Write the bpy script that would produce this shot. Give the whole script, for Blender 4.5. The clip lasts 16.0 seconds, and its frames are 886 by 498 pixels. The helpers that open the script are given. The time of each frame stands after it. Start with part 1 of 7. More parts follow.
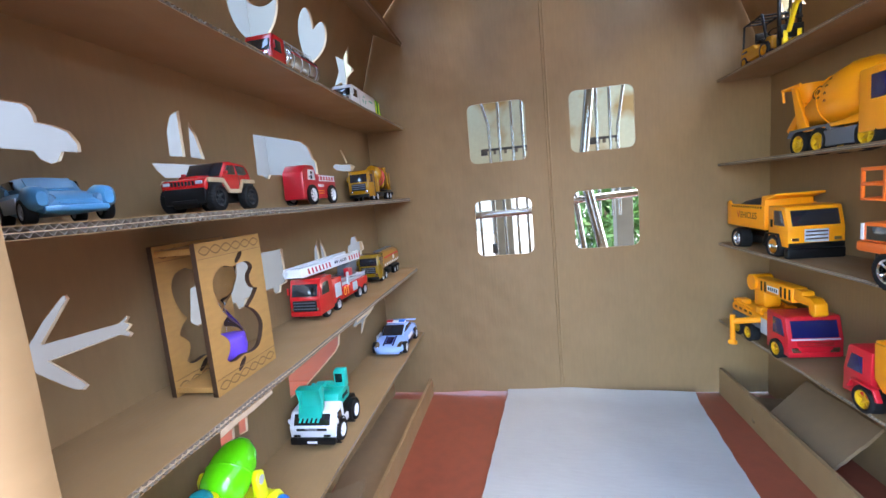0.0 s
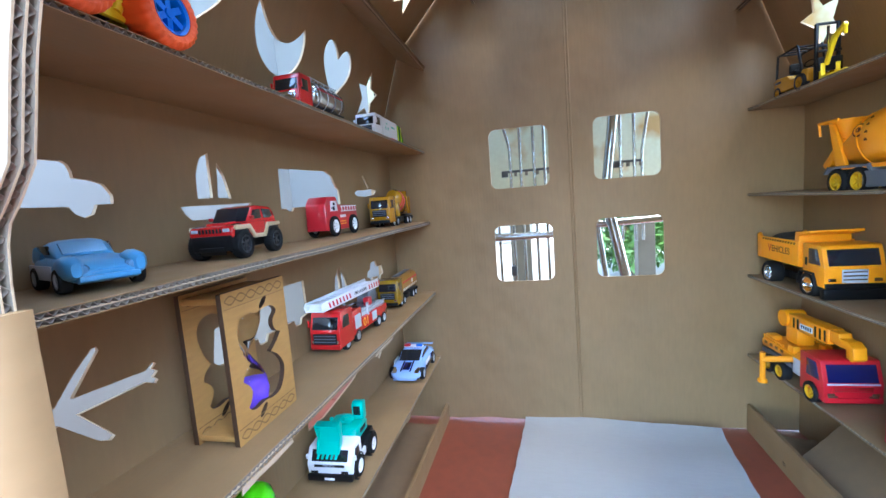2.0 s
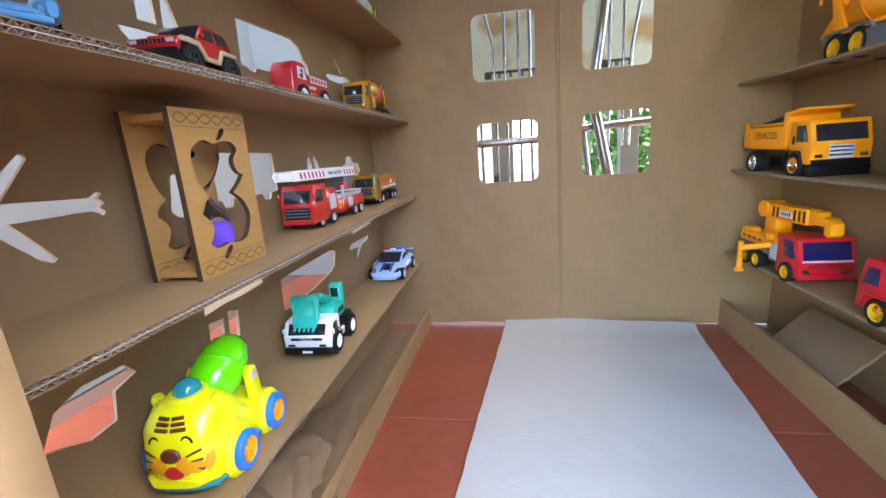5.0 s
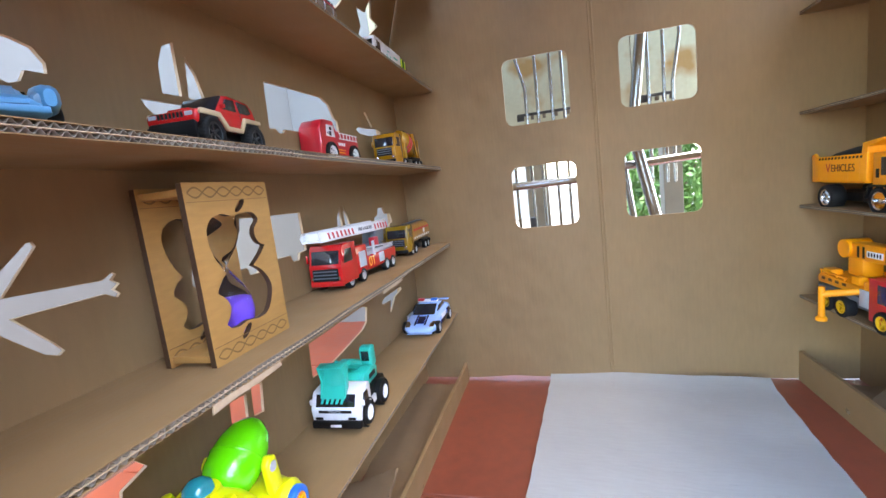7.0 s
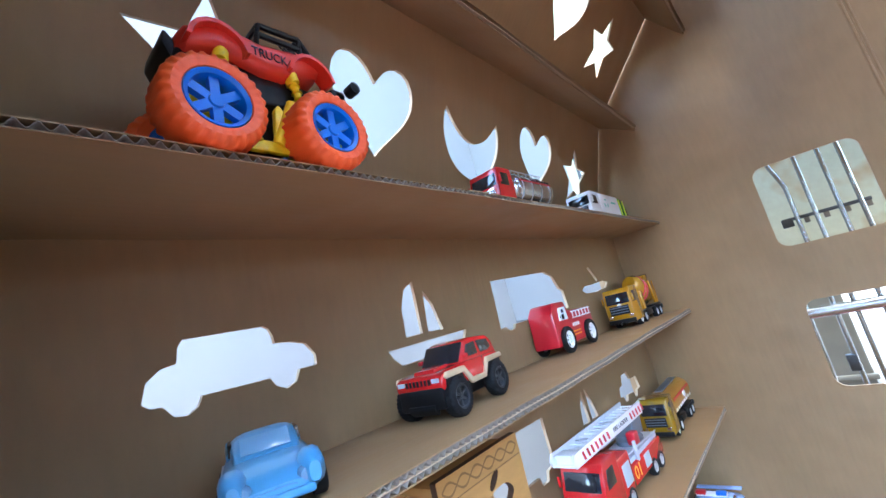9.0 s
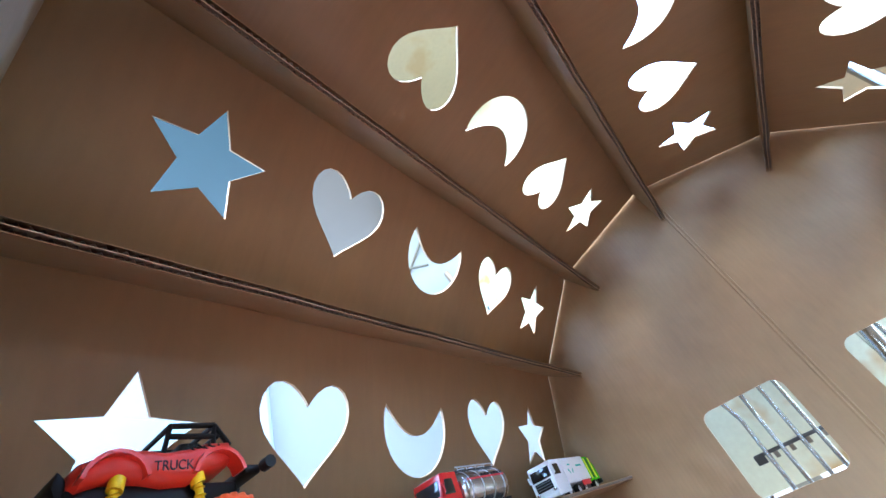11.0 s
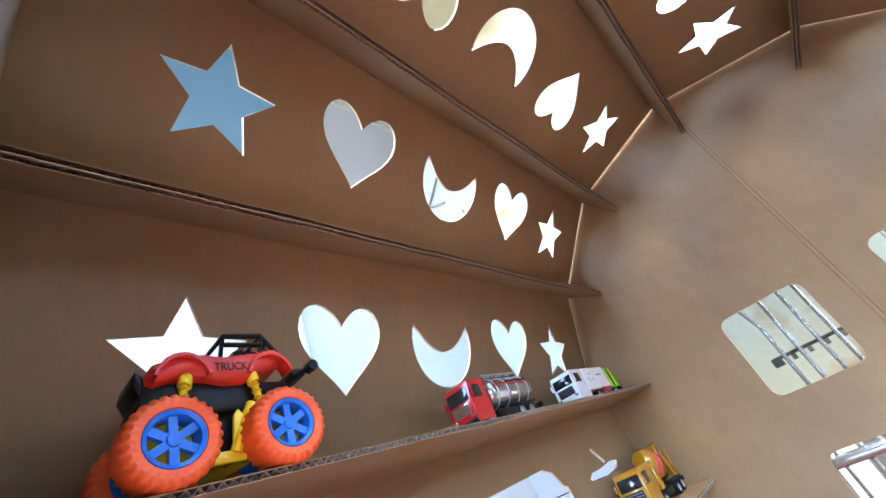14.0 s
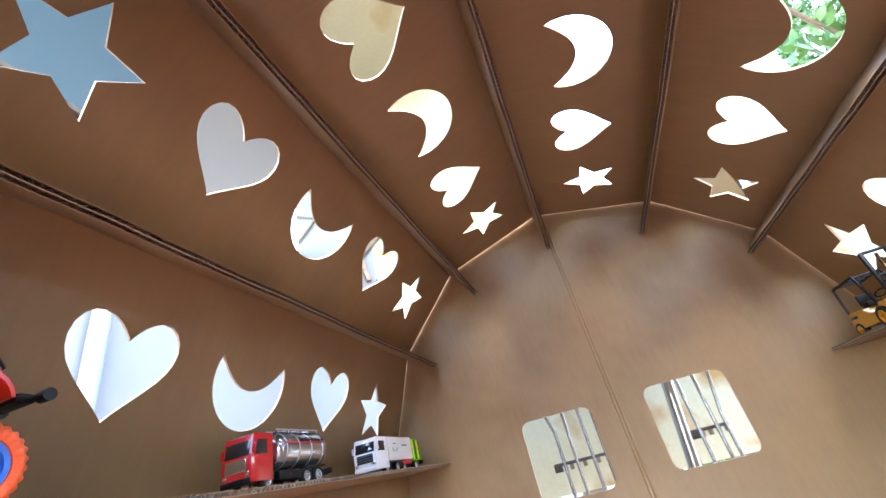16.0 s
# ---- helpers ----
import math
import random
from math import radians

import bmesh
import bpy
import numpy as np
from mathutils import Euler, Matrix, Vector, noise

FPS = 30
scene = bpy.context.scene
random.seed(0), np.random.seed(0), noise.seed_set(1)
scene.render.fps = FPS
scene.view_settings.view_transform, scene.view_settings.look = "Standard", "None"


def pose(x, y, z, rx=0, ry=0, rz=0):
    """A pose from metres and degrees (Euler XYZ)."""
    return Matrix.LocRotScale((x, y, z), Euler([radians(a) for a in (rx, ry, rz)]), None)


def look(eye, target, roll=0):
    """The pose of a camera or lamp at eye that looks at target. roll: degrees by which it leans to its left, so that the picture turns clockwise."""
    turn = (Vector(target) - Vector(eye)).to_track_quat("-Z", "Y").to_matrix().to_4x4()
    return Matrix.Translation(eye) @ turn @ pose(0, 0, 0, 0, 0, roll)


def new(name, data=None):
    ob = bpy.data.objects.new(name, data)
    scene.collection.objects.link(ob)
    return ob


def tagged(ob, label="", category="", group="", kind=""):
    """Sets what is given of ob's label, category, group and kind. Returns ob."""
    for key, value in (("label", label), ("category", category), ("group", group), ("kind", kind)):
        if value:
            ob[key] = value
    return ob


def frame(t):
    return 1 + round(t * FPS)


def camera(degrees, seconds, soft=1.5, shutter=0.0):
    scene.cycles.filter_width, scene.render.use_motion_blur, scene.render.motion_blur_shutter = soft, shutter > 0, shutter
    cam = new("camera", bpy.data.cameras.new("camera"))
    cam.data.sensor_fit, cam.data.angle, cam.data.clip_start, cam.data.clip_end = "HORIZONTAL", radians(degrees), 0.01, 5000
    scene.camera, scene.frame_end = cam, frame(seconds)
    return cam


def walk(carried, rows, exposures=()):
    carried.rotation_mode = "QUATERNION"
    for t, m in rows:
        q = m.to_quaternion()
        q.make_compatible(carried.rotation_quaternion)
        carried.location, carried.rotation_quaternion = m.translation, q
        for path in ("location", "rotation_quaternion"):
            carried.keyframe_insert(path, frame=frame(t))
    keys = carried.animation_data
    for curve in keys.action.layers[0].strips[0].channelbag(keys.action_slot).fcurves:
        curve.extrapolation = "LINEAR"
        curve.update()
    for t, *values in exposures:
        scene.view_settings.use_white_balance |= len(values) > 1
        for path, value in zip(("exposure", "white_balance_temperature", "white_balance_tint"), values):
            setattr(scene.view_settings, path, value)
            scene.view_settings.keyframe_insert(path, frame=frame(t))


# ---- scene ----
cam = camera(93.5, 16.0)
PATH = [
    (0, (0.024, 0.026, 0.536), (-0.336, 1.978, 0.29), -5.2),
    (0.5, (0.024, 0.039, 0.567), (-0.36, 1.991, 0.362), -5.3),
    (1, (0.032, 0.036, 0.605), (-0.377, 1.986, 0.432), -5.0),
    (1.5, (0.027, 0.033, 0.619), (-0.397, 1.98, 0.444), -4.6),
    (2, (0.015, 0.037, 0.583), (-0.414, 1.979, 0.37), -4.4),
    (2.5, (0.019, 0.035, 0.561), (-0.395, 1.974, 0.299), -4.3),
    (3, (0.006, 0.025, 0.534), (-0.384, 1.959, 0.206), -4.4),
    (3.5, (0.016, 0.016, 0.514), (-0.332, 1.947, 0.126), -4.2),
    (4, (0.014, 0.011, 0.488), (-0.318, 1.931, 0.037), -4.0),
    (4.2, (0.012, 0.013, 0.469), (-0.314, 1.93, 0.001), -4.0),
    (6.3, (0.003, 0.104, 0.455), (-0.447, 2.022, 0.111), -6.0),
    (6.5, (0.004, 0.104, 0.461), (-0.459, 2.023, 0.143), -6.4),
    (7, (-0.001, 0.101, 0.482), (-0.512, 2.016, 0.212), -6.7),
    (7.5, (-0.003, 0.099, 0.503), (-0.563, 2.004, 0.266), -6.4),
    (8, (-0.021, 0.087, 0.569), (-0.691, 1.953, 0.307), -6.3),
    (8.4, (-0.049, 0.163, 0.58), (-0.995, 1.925, 0.602), -10.7),
    (8.5, (-0.068, 0.174, 0.587), (-1.104, 1.881, 0.695), -11.5),
    (8.6, (-0.068, 0.178, 0.59), (-1.196, 1.821, 0.755), -12.2),
    (9, (-0.06, 0.169, 0.608), (-1.298, 1.693, 0.988), -13.7),
    (9.3, (-0.036, 0.162, 0.65), (-1.229, 1.667, 1.207), -15.3),
    (9.5, (-0.016, 0.162, 0.653), (-1.15, 1.665, 1.327), -16.2),
    (10, (0.008, 0.18, 0.68), (-0.831, 1.744, 1.602), -17.7),
    (10.2, (0.005, 0.176, 0.683), (-0.72, 1.728, 1.716), -18.3),
    (12.3, (0.095, 0.166, 0.658), (-0.666, 1.501, 1.938), -32.9),
    (12.5, (0.104, 0.171, 0.654), (-0.655, 1.521, 1.919), -32.7),
    (13, (0.097, 0.177, 0.649), (-0.691, 1.568, 1.851), -30.7),
    (13.5, (0.069, 0.174, 0.65), (-0.775, 1.612, 1.755), -27.7),
    (14, (0.016, 0.166, 0.653), (-0.885, 1.63, 1.675), -25.2),
    (14.5, (0.042, 0.165, 0.657), (-0.864, 1.666, 1.62), -23.6),
    (15, (0.08, 0.168, 0.653), (-0.79, 1.71, 1.584), -22.3),
    (15.5, (0.097, 0.184, 0.66), (-0.578, 1.803, 1.62), -20.3),
    (16, (0.074, 0.171, 0.679), (-0.337, 1.872, 1.648), -14.3),
]
# exposure and white balance drift: seconds, stops, kelvin, tint
GRADE = [(0, 1.49, 6500, 9), (1, 1.49, 5850, 4), (2.5, 1.45, 5800, 3), (3.5, 1.40, 6250, 6), (4.2, 1.36, 6750, 9), (6.3, 1.46, 6950, 10), (7.5, 1.46, 6650, 9), (8.5, 1.62, 5950, 6),
         (9.5, 1.97, 5650, 5), (10.2, 2.04, 5600, 5), (12.3, 2.09, 5450, 3), (13, 2.13, 5850, 9), (14, 2.13, 5900, 9), (15, 2.11, 6100, 9), (16, 2.07, 6450, 12)]
walk(cam, [(t, look(eye, target, roll)) for t, eye, target, roll in PATH], GRADE)

# ---- light ----
SUN_EL, SUN_AZ = 66.0, 125.0          # degrees; azimuth from +y towards +x
world = bpy.data.worlds.new("sky")
scene.world = world
world.use_nodes = True
_nt = world.node_tree
_bg = _nt.nodes["Background"]
_sky = _nt.nodes.new("ShaderNodeTexSky")
_sky.sky_type, _sky.sun_disc = "NISHITA", False
_sky.sun_elevation, _sky.sun_rotation = radians(SUN_EL), radians(SUN_AZ)
_nt.links.new(_sky.outputs[0], _bg.inputs[0])
_bg.inputs[1].default_value = 1.45
sun = new("sun", bpy.data.lights.new("sun", "SUN"))
sun.data.energy, sun.data.angle, sun.data.color = 4.6, radians(40), (1.0, 0.90, 0.74)
_s = Vector((math.sin(radians(SUN_AZ)) * math.cos(radians(SUN_EL)), math.cos(radians(SUN_AZ)) * math.cos(radians(SUN_EL)), math.sin(radians(SUN_EL))))
sun.matrix_world = look(_s * 10, (0, 0, 0))


# ---- materials ----
def material(name, color, rough=0.5, metal=0.0, vary=0.12, scale=60.0, bump=0.0, coat=0.0, grain=None, random_value=0.0, spec=0.5, stain=None, warp=0.0, flutes=0.0):
    """Colour varied at two scales (broad stains, fine grain), with a fine bump. grain: stretch of the fine noise along x, y, z.
    stain: a second colour that shows in broad blotches."""
    m = bpy.data.materials.new(name)
    m.use_nodes = True
    nt = m.node_tree
    b = nt.nodes["Principled BSDF"]
    b.inputs["Metallic"].default_value = metal
    b.inputs["Specular IOR Level"].default_value = spec
    b.inputs["Coat Weight"].default_value = coat
    b.inputs["Coat Roughness"].default_value = 0.08
    tc = nt.nodes.new("ShaderNodeTexCoord")
    mp = nt.nodes.new("ShaderNodeMapping")
    nt.links.new(tc.outputs["Object"], mp.inputs[0])
    if grain:
        mp.inputs["Scale"].default_value = grain
    fine = nt.nodes.new("ShaderNodeTexNoise")
    fine.inputs["Scale"].default_value, fine.inputs["Detail"].default_value = scale, 5
    nt.links.new(mp.outputs[0], fine.inputs[0])
    broad = nt.nodes.new("ShaderNodeTexNoise")
    broad.inputs["Scale"].default_value, broad.inputs["Detail"].default_value = scale * 0.09, 3
    nt.links.new(tc.outputs["Object"], broad.inputs[0])
    add = nt.nodes.new("ShaderNodeMath")
    add.operation = "ADD"
    nt.links.new(fine.outputs[0], add.inputs[0])
    nt.links.new(broad.outputs[0], add.inputs[1])
    ramp = nt.nodes.new("ShaderNodeMapRange")
    ramp.inputs["From Min"].default_value, ramp.inputs["From Max"].default_value = 0.6, 1.4
    ramp.inputs["To Min"].default_value, ramp.inputs["To Max"].default_value = 1 - vary, 1 + vary
    nt.links.new(add.outputs[0], ramp.inputs[0])
    src = ramp.outputs[0]
    if random_value:
        oi = nt.nodes.new("ShaderNodeObjectInfo")
        rr = nt.nodes.new("ShaderNodeMapRange")
        rr.inputs["To Min"].default_value, rr.inputs["To Max"].default_value = 1 - random_value, 1 + random_value
        nt.links.new(oi.outputs["Random"], rr.inputs[0])
        mul = nt.nodes.new("ShaderNodeMath")
        mul.operation = "MULTIPLY"
        nt.links.new(src, mul.inputs[0])
        nt.links.new(rr.outputs[0], mul.inputs[1])
        src = mul.outputs[0]
    vm = nt.nodes.new("ShaderNodeVectorMath")
    vm.operation = "SCALE"
    vm.inputs[0].default_value = color
    nt.links.new(src, vm.inputs["Scale"])
    out = vm.outputs[0]
    if stain:
        mx = nt.nodes.new("ShaderNodeMix")
        mx.data_type = "RGBA"
        sr = nt.nodes.new("ShaderNodeMapRange")
        sr.inputs["From Min"].default_value, sr.inputs["From Max"].default_value = 0.50, 0.64
        nt.links.new(broad.outputs[0], sr.inputs[0])
        nt.links.new(sr.outputs[0], mx.inputs[0])
        nt.links.new(out, mx.inputs[6])
        mx.inputs[7].default_value = (*stain, 1)
        out = mx.outputs[2]
    nt.links.new(out, b.inputs["Base Color"])
    rg = nt.nodes.new("ShaderNodeMapRange")
    rg.inputs["To Min"].default_value, rg.inputs["To Max"].default_value = max(0.02, rough * 0.8), min(1, rough * 1.2)
    nt.links.new(fine.outputs[0], rg.inputs[0])
    nt.links.new(rg.outputs[0], b.inputs["Roughness"])
    if bump:
        bp = nt.nodes.new("ShaderNodeBump")
        bp.inputs["Strength"].default_value, bp.inputs["Distance"].default_value = bump, 0.001
        nt.links.new(fine.outputs[0], bp.inputs["Height"])
        nt.links.new(bp.outputs[0], b.inputs["Normal"])
        if warp:
            soft = nt.nodes.new("ShaderNodeTexNoise")
            soft.inputs["Scale"].default_value, soft.inputs["Detail"].default_value = 6.0, 2
            nt.links.new(tc.outputs["Object"], soft.inputs[0])
            b2 = nt.nodes.new("ShaderNodeBump")
            b2.inputs["Strength"].default_value, b2.inputs["Distance"].default_value = 1.0, warp
            nt.links.new(soft.outputs[0], b2.inputs["Height"])
            nt.links.new(b2.outputs[0], bp.inputs["Normal"])
            if flutes:
                wave = nt.nodes.new("ShaderNodeTexWave")
                wave.wave_type, wave.bands_direction = "BANDS", "X"
                wave.inputs["Scale"].default_value, wave.inputs["Distortion"].default_value, wave.inputs["Detail"].default_value, wave.inputs["Detail Scale"].default_value = 42.0, 1.2, 2.0, 0.6
                nt.links.new(tc.outputs["Object"], wave.inputs[0])
                b3 = nt.nodes.new("ShaderNodeBump")
                b3.inputs["Strength"].default_value, b3.inputs["Distance"].default_value = flutes, 0.0006
                nt.links.new(wave.outputs["Fac"], b3.inputs["Height"])
                nt.links.new(b3.outputs[0], b2.inputs["Normal"])
    return m


def clear(name, color=(1, 1, 1), rough=0.02, ior=1.45):
    m = bpy.data.materials.new(name)
    m.use_nodes = True
    b = m.node_tree.nodes["Principled BSDF"]
    b.inputs["Base Color"].default_value = (*color, 1)
    b.inputs["Transmission Weight"].default_value, b.inputs["Roughness"].default_value, b.inputs["IOR"].default_value = 1.0, rough, ior
    return m


KRAFT = (0.265, 0.163, 0.074)
M_CARD = material("kraft_cardboard", KRAFT, 0.60, 0, 0.10, 110, 0.2, grain=(1, 0.25, 1), spec=0.45, warp=0.014, flutes=0.07)
M_CARD_ROOF = material("kraft_cardboard_roof", KRAFT, 0.52, 0, 0.10, 90, 0.2, grain=(1, 0.2, 1), spec=0.45, warp=0.02, flutes=0.07)
# kraft paled and greyed: brightness at the doorway is put into this colour
M_CARD_FRONT_LIT = material("kraft_cardboard_front_lit", (0.27, 0.22, 0.165), 0.62, 0, 0.10, 110, 0.2, grain=(1, 0.25, 1), spec=0.4, warp=0.01, flutes=0.05)
M_LINER = material("cardboard_liner", (0.46, 0.34, 0.22), 0.8, 0, 0.12, 200, 0.2)
# grey paper darkened further: shade inside the flutes is put into the colour
M_FLUTE_SHADED = material("cardboard_flute_shaded", (0.17, 0.14, 0.108), 0.85, 0, 0.15, 300, 0.2)
M_CUT = material("cardboard_cut_edge", (0.40, 0.29, 0.18), 0.85, 0, 0.12, 300, 0.2)
# darker than the other kraft: partly brown board, partly bin shade in the colour
M_SCRAP_SHADED = material("cardboard_scrap", (0.19, 0.12, 0.063), 0.75, 0, 0.15, 40, 0.25)
M_TILE = material("red_terrace_tile", (0.215, 0.052, 0.027), 0.46, 0, 0.22, 40, 0.15, random_value=0.1)
M_GROUT = material("tile_grout", (0.11, 0.055, 0.042), 0.9, 0, 0.2, 120, 0.3)
M_FOAM = material("white_foam_sheet", (0.365, 0.355, 0.335), 0.55, 0, 0.05, 35, 0.5, grain=(1, 5, 1), warp=0.008)
M_CREAM = material("cream_plaster", (0.36, 0.35, 0.225), 0.8, 0, 0.10, 80, 0.15, stain=(0.26, 0.155, 0.045))
M_PIPE = material("pale_pipe", (0.20, 0.225, 0.24), 0.5, 0, 0.06, 20, 0.05)
M_SLAB = material("cream_slab", (0.27, 0.245, 0.16), 0.8, 0, 0.10, 60, 0.15, stain=(0.24, 0.19, 0.10))
M_WHITEWALL = material("white_plaster", (0.175, 0.175, 0.168), 0.8, 0, 0.06, 12, 0.15)
M_BLUE_SHEET = material("blue_sheet", (0.030, 0.085, 0.122), 0.5, 0, 0.06, 10, 0.0)
M_PANE = material("pale_teal_pane", (0.155, 0.245, 0.262), 0.4, 0, 0.06, 10, 0.0)
# for the two unseen walls that only block light
M_BLOCKER = material("blocker_plaster", (0.32, 0.27, 0.22), 0.8, 0, 0.08, 8, 0.15)
M_STEEL = material("stainless_steel", (0.36, 0.38, 0.40), 0.24, 1.0, 0.05, 60)
M_CONCRETE = material("grey_concrete", (0.050, 0.038, 0.026), 0.85, 0, 0.2, 20, 0.4)
M_POST = material("weathered_post", (0.115, 0.098, 0.072), 0.85, 0, 0.25, 14, 0.4)
M_DARK = material("dark_metal", (0.03, 0.03, 0.03), 0.5, 0, 0.1, 60)
M_GROUND = material("sunlit_ground", (0.20, 0.17, 0.13), 0.9, 0, 0.2, 3, 0.2)
M_LEAF = material("leaf", (0.07, 0.16, 0.03), 0.5, 0, 0.3, 30, 0.0, random_value=0.2)
M_BARK = material("bark", (0.16, 0.11, 0.07), 0.9, 0, 0.3, 30, 0.5)


# ---- builders ----
def link_mesh(name, bm, mat, parent=None, label="", m=None, smooth=False):
    me = bpy.data.meshes.new(name)
    bm.normal_update()
    bm.to_mesh(me)
    bm.free()
    me.materials.append(mat)
    if smooth:
        me.shade_smooth()
        if smooth == "auto":
            me.set_sharp_from_angle(angle=radians(40))
    ob = new(name, me)
    if parent:
        ob.parent = parent
    if m is not None:
        ob.matrix_basis = m
    if label:
        ob["label"] = label
    return ob


def part(name, bm, mat, parent, label="", m=None, smooth="auto"):
    """One mesh object under a thing or a part."""
    return link_mesh(name, bm, mat, parent, label, m, smooth)


def box(sx, sy, sz, at=(0, 0, 0), bevel=0.0, seg=2, bm=None):
    """A box centred in x and y at `at`, standing on its z."""
    b = bm or bmesh.new()
    g = bmesh.ops.create_cube(b, size=1, matrix=Matrix.Translation((at[0], at[1], at[2] + sz / 2)) @ Matrix.Diagonal((sx, sy, sz, 1)))
    if bevel:
        vs = set(g["verts"])
        bmesh.ops.bevel(b, geom=[e for e in b.edges if e.verts[0] in vs and e.verts[1] in vs], offset=bevel, segments=seg, profile=0.5, affect="EDGES")
    return b


def rod(p, q, r, seg=12, r2=None, bm=None):
    """A round bar from p to q."""
    b = bm or bmesh.new()
    p, q = Vector(p), Vector(q)
    d = q - p
    m = Matrix.Translation((p + q) / 2) @ d.to_track_quat("Z", "Y").to_matrix().to_4x4()
    bmesh.ops.create_cone(b, cap_ends=True, segments=seg, radius1=r, radius2=r if r2 is None else r2, depth=d.length, matrix=m)
    return b


def lathe(profile, seg=24, bm=None, m=Matrix()):
    """Turns (radius, height) points round z."""
    b = bm or bmesh.new()
    rings = []
    for r, z in profile:
        if r < 1e-6:
            rings.append([b.verts.new(m @ Vector((0, 0, z)))])
        else:
            rings.append([b.verts.new(m @ Vector((r * math.cos(2 * math.pi * i / seg), r * math.sin(2 * math.pi * i / seg), z))) for i in range(seg)])
    for a, c in zip(rings, rings[1:]):
        for i in range(seg):
            j = (i + 1) % seg
            if len(a) == 1 and len(c) == 1:
                continue
            if len(a) == 1:
                b.faces.new((a[0], c[i], c[j]))
            elif len(c) == 1:
                b.faces.new((a[i], a[j], c[0]))
            else:
                b.faces.new((a[i], a[j], c[j], c[i]))
    bmesh.ops.recalc_face_normals(b, faces=b.faces)
    return b


def prism(profile, width, at=0.0, bevel=0.0, seg=2, taper=1.0, bm=None):
    """A side outline (x along, z up) made solid across y, centred on y = at. taper narrows the top."""
    b = bm or bmesh.new()
    zs = [z for _, z in profile]
    z0, z1 = min(zs), max(zs)
    k = lambda z: 1 - (1 - taper) * (z - z0) / max(1e-6, z1 - z0)
    f = [b.verts.new((x, at - width / 2 * k(z), z)) for x, z in profile]
    g = [b.verts.new((x, at + width / 2 * k(z), z)) for x, z in profile]
    n = len(profile)
    faces = [b.faces.new(f), b.faces.new(g[::-1])]
    for i in range(n):
        j = (i + 1) % n
        faces.append(b.faces.new((f[j], f[i], g[i], g[j])))
    bmesh.ops.recalc_face_normals(b, faces=faces)
    if bevel:
        es = {e for fc in faces for e in fc.edges}
        bmesh.ops.bevel(b, geom=list(es), offset=bevel, segments=seg, profile=0.5, affect="EDGES", clamp_overlap=True)
    return b


def sheet_mesh(name, outline, holes, th, mat):
    """A flat board with openings cut right through it; its front face lies in z = 0 and its body below."""
    cu = bpy.data.curves.new(name, "CURVE")
    cu.dimensions, cu.fill_mode, cu.extrude = "2D", "BOTH", th / 2
    for loop in (outline, *holes):
        sp = cu.splines.new("POLY")
        sp.points.add(len(loop) - 1)
        for pt, (u, v) in zip(sp.points, loop):
            pt.co = (u, v, 0, 1)
        sp.use_cyclic_u = True
    tmp = new("tmp_" + name, cu)
    dg = bpy.context.evaluated_depsgraph_get()
    dg.update()
    me = bpy.data.meshes.new_from_object(tmp.evaluated_get(dg))
    bpy.data.objects.remove(tmp)
    bpy.data.curves.remove(cu)
    me.transform(Matrix.Translation((0, 0, -th / 2)))
    me.materials.clear()
    me.materials.append(mat)
    me.name = name
    return me


def sheet(name, outline, holes, th, mat, m, parent=None, label="", cut=True):
    me = sheet_mesh(name, outline, holes, th, mat)
    if cut:
        me.materials.append(M_CUT)
        for p in me.polygons:
            if abs(p.normal.z) < 0.5:
                p.material_index = 1
    ob = new(name, me)
    if parent:
        ob.parent = parent
    ob.matrix_basis = m
    if label:
        ob["label"] = label
    return ob


# ---- stencil outlines ----
def star(cx, cy, R=0.0537, k=0.46, up=1):
    return [(cx + (R if i % 2 == 0 else R * k) * math.sin(math.pi * i / 5), cy + up * (R if i % 2 == 0 else R * k) * math.cos(math.pi * i / 5)) for i in range(10)]


def heart(cx, cy, s=0.00342, up=1):
    out = []
    for i in range(36):
        a = 2 * math.pi * i / 36
        out.append((cx + s * 16 * math.copysign(abs(math.sin(a)) ** 2.2, math.sin(a)), cy + up * s * (13 * math.cos(a) - 5 * math.cos(2 * a) - 2 * math.cos(3 * a) - math.cos(4 * a) + 2.4)))
    return out


def moon(cx, cy, up=1):
    out = []
    for i in range(25):
        a = math.radians(-204 + 228 * i / 24)
        out.append((cx + 0.0613 * math.cos(a), cy + up * (0.014 + 0.0613 * math.sin(a))))
    x1, z1 = out[-1]
    x0, z0 = out[0]
    for i in range(1, 16):
        w = -1 + 2 * i / 16
        out.append((cx - (x1 - cx) * w, z1 + up * -0.038 * (1 - w * w)))
    return out


def rounded(x0, z0, x1, z1, r, n=5):
    out = []
    for cx, cz, a0 in ((x1 - r, z1 - r, 0), (x0 + r, z1 - r, 90), (x0 + r, z0 + r, 180), (x1 - r, z0 + r, 270)):
        for i in range(n + 1):
            a = radians(a0 + 90 * i / n)
            out.append((cx + r * math.cos(a), cz + r * math.sin(a)))
    return out


# ---- the cardboard house: cross-section in x and z, front to back in y ----
Y0, Y1, TH = 0.155, 1.09, 0.0038
PROFILE = [(-0.375, 0.0), (-0.375, 0.176), (-0.375, 0.352), (-0.375, 0.537), (-0.372, 0.727), (-0.295, 0.962),
           (-0.14, 1.128), (0.1, 1.196), (0.346, 1.126), (0.500, 0.978), (0.59, 0.74), (0.588, 0.0)]
SLANT = 0.032                         # the lower west wall closes in a little towards the back


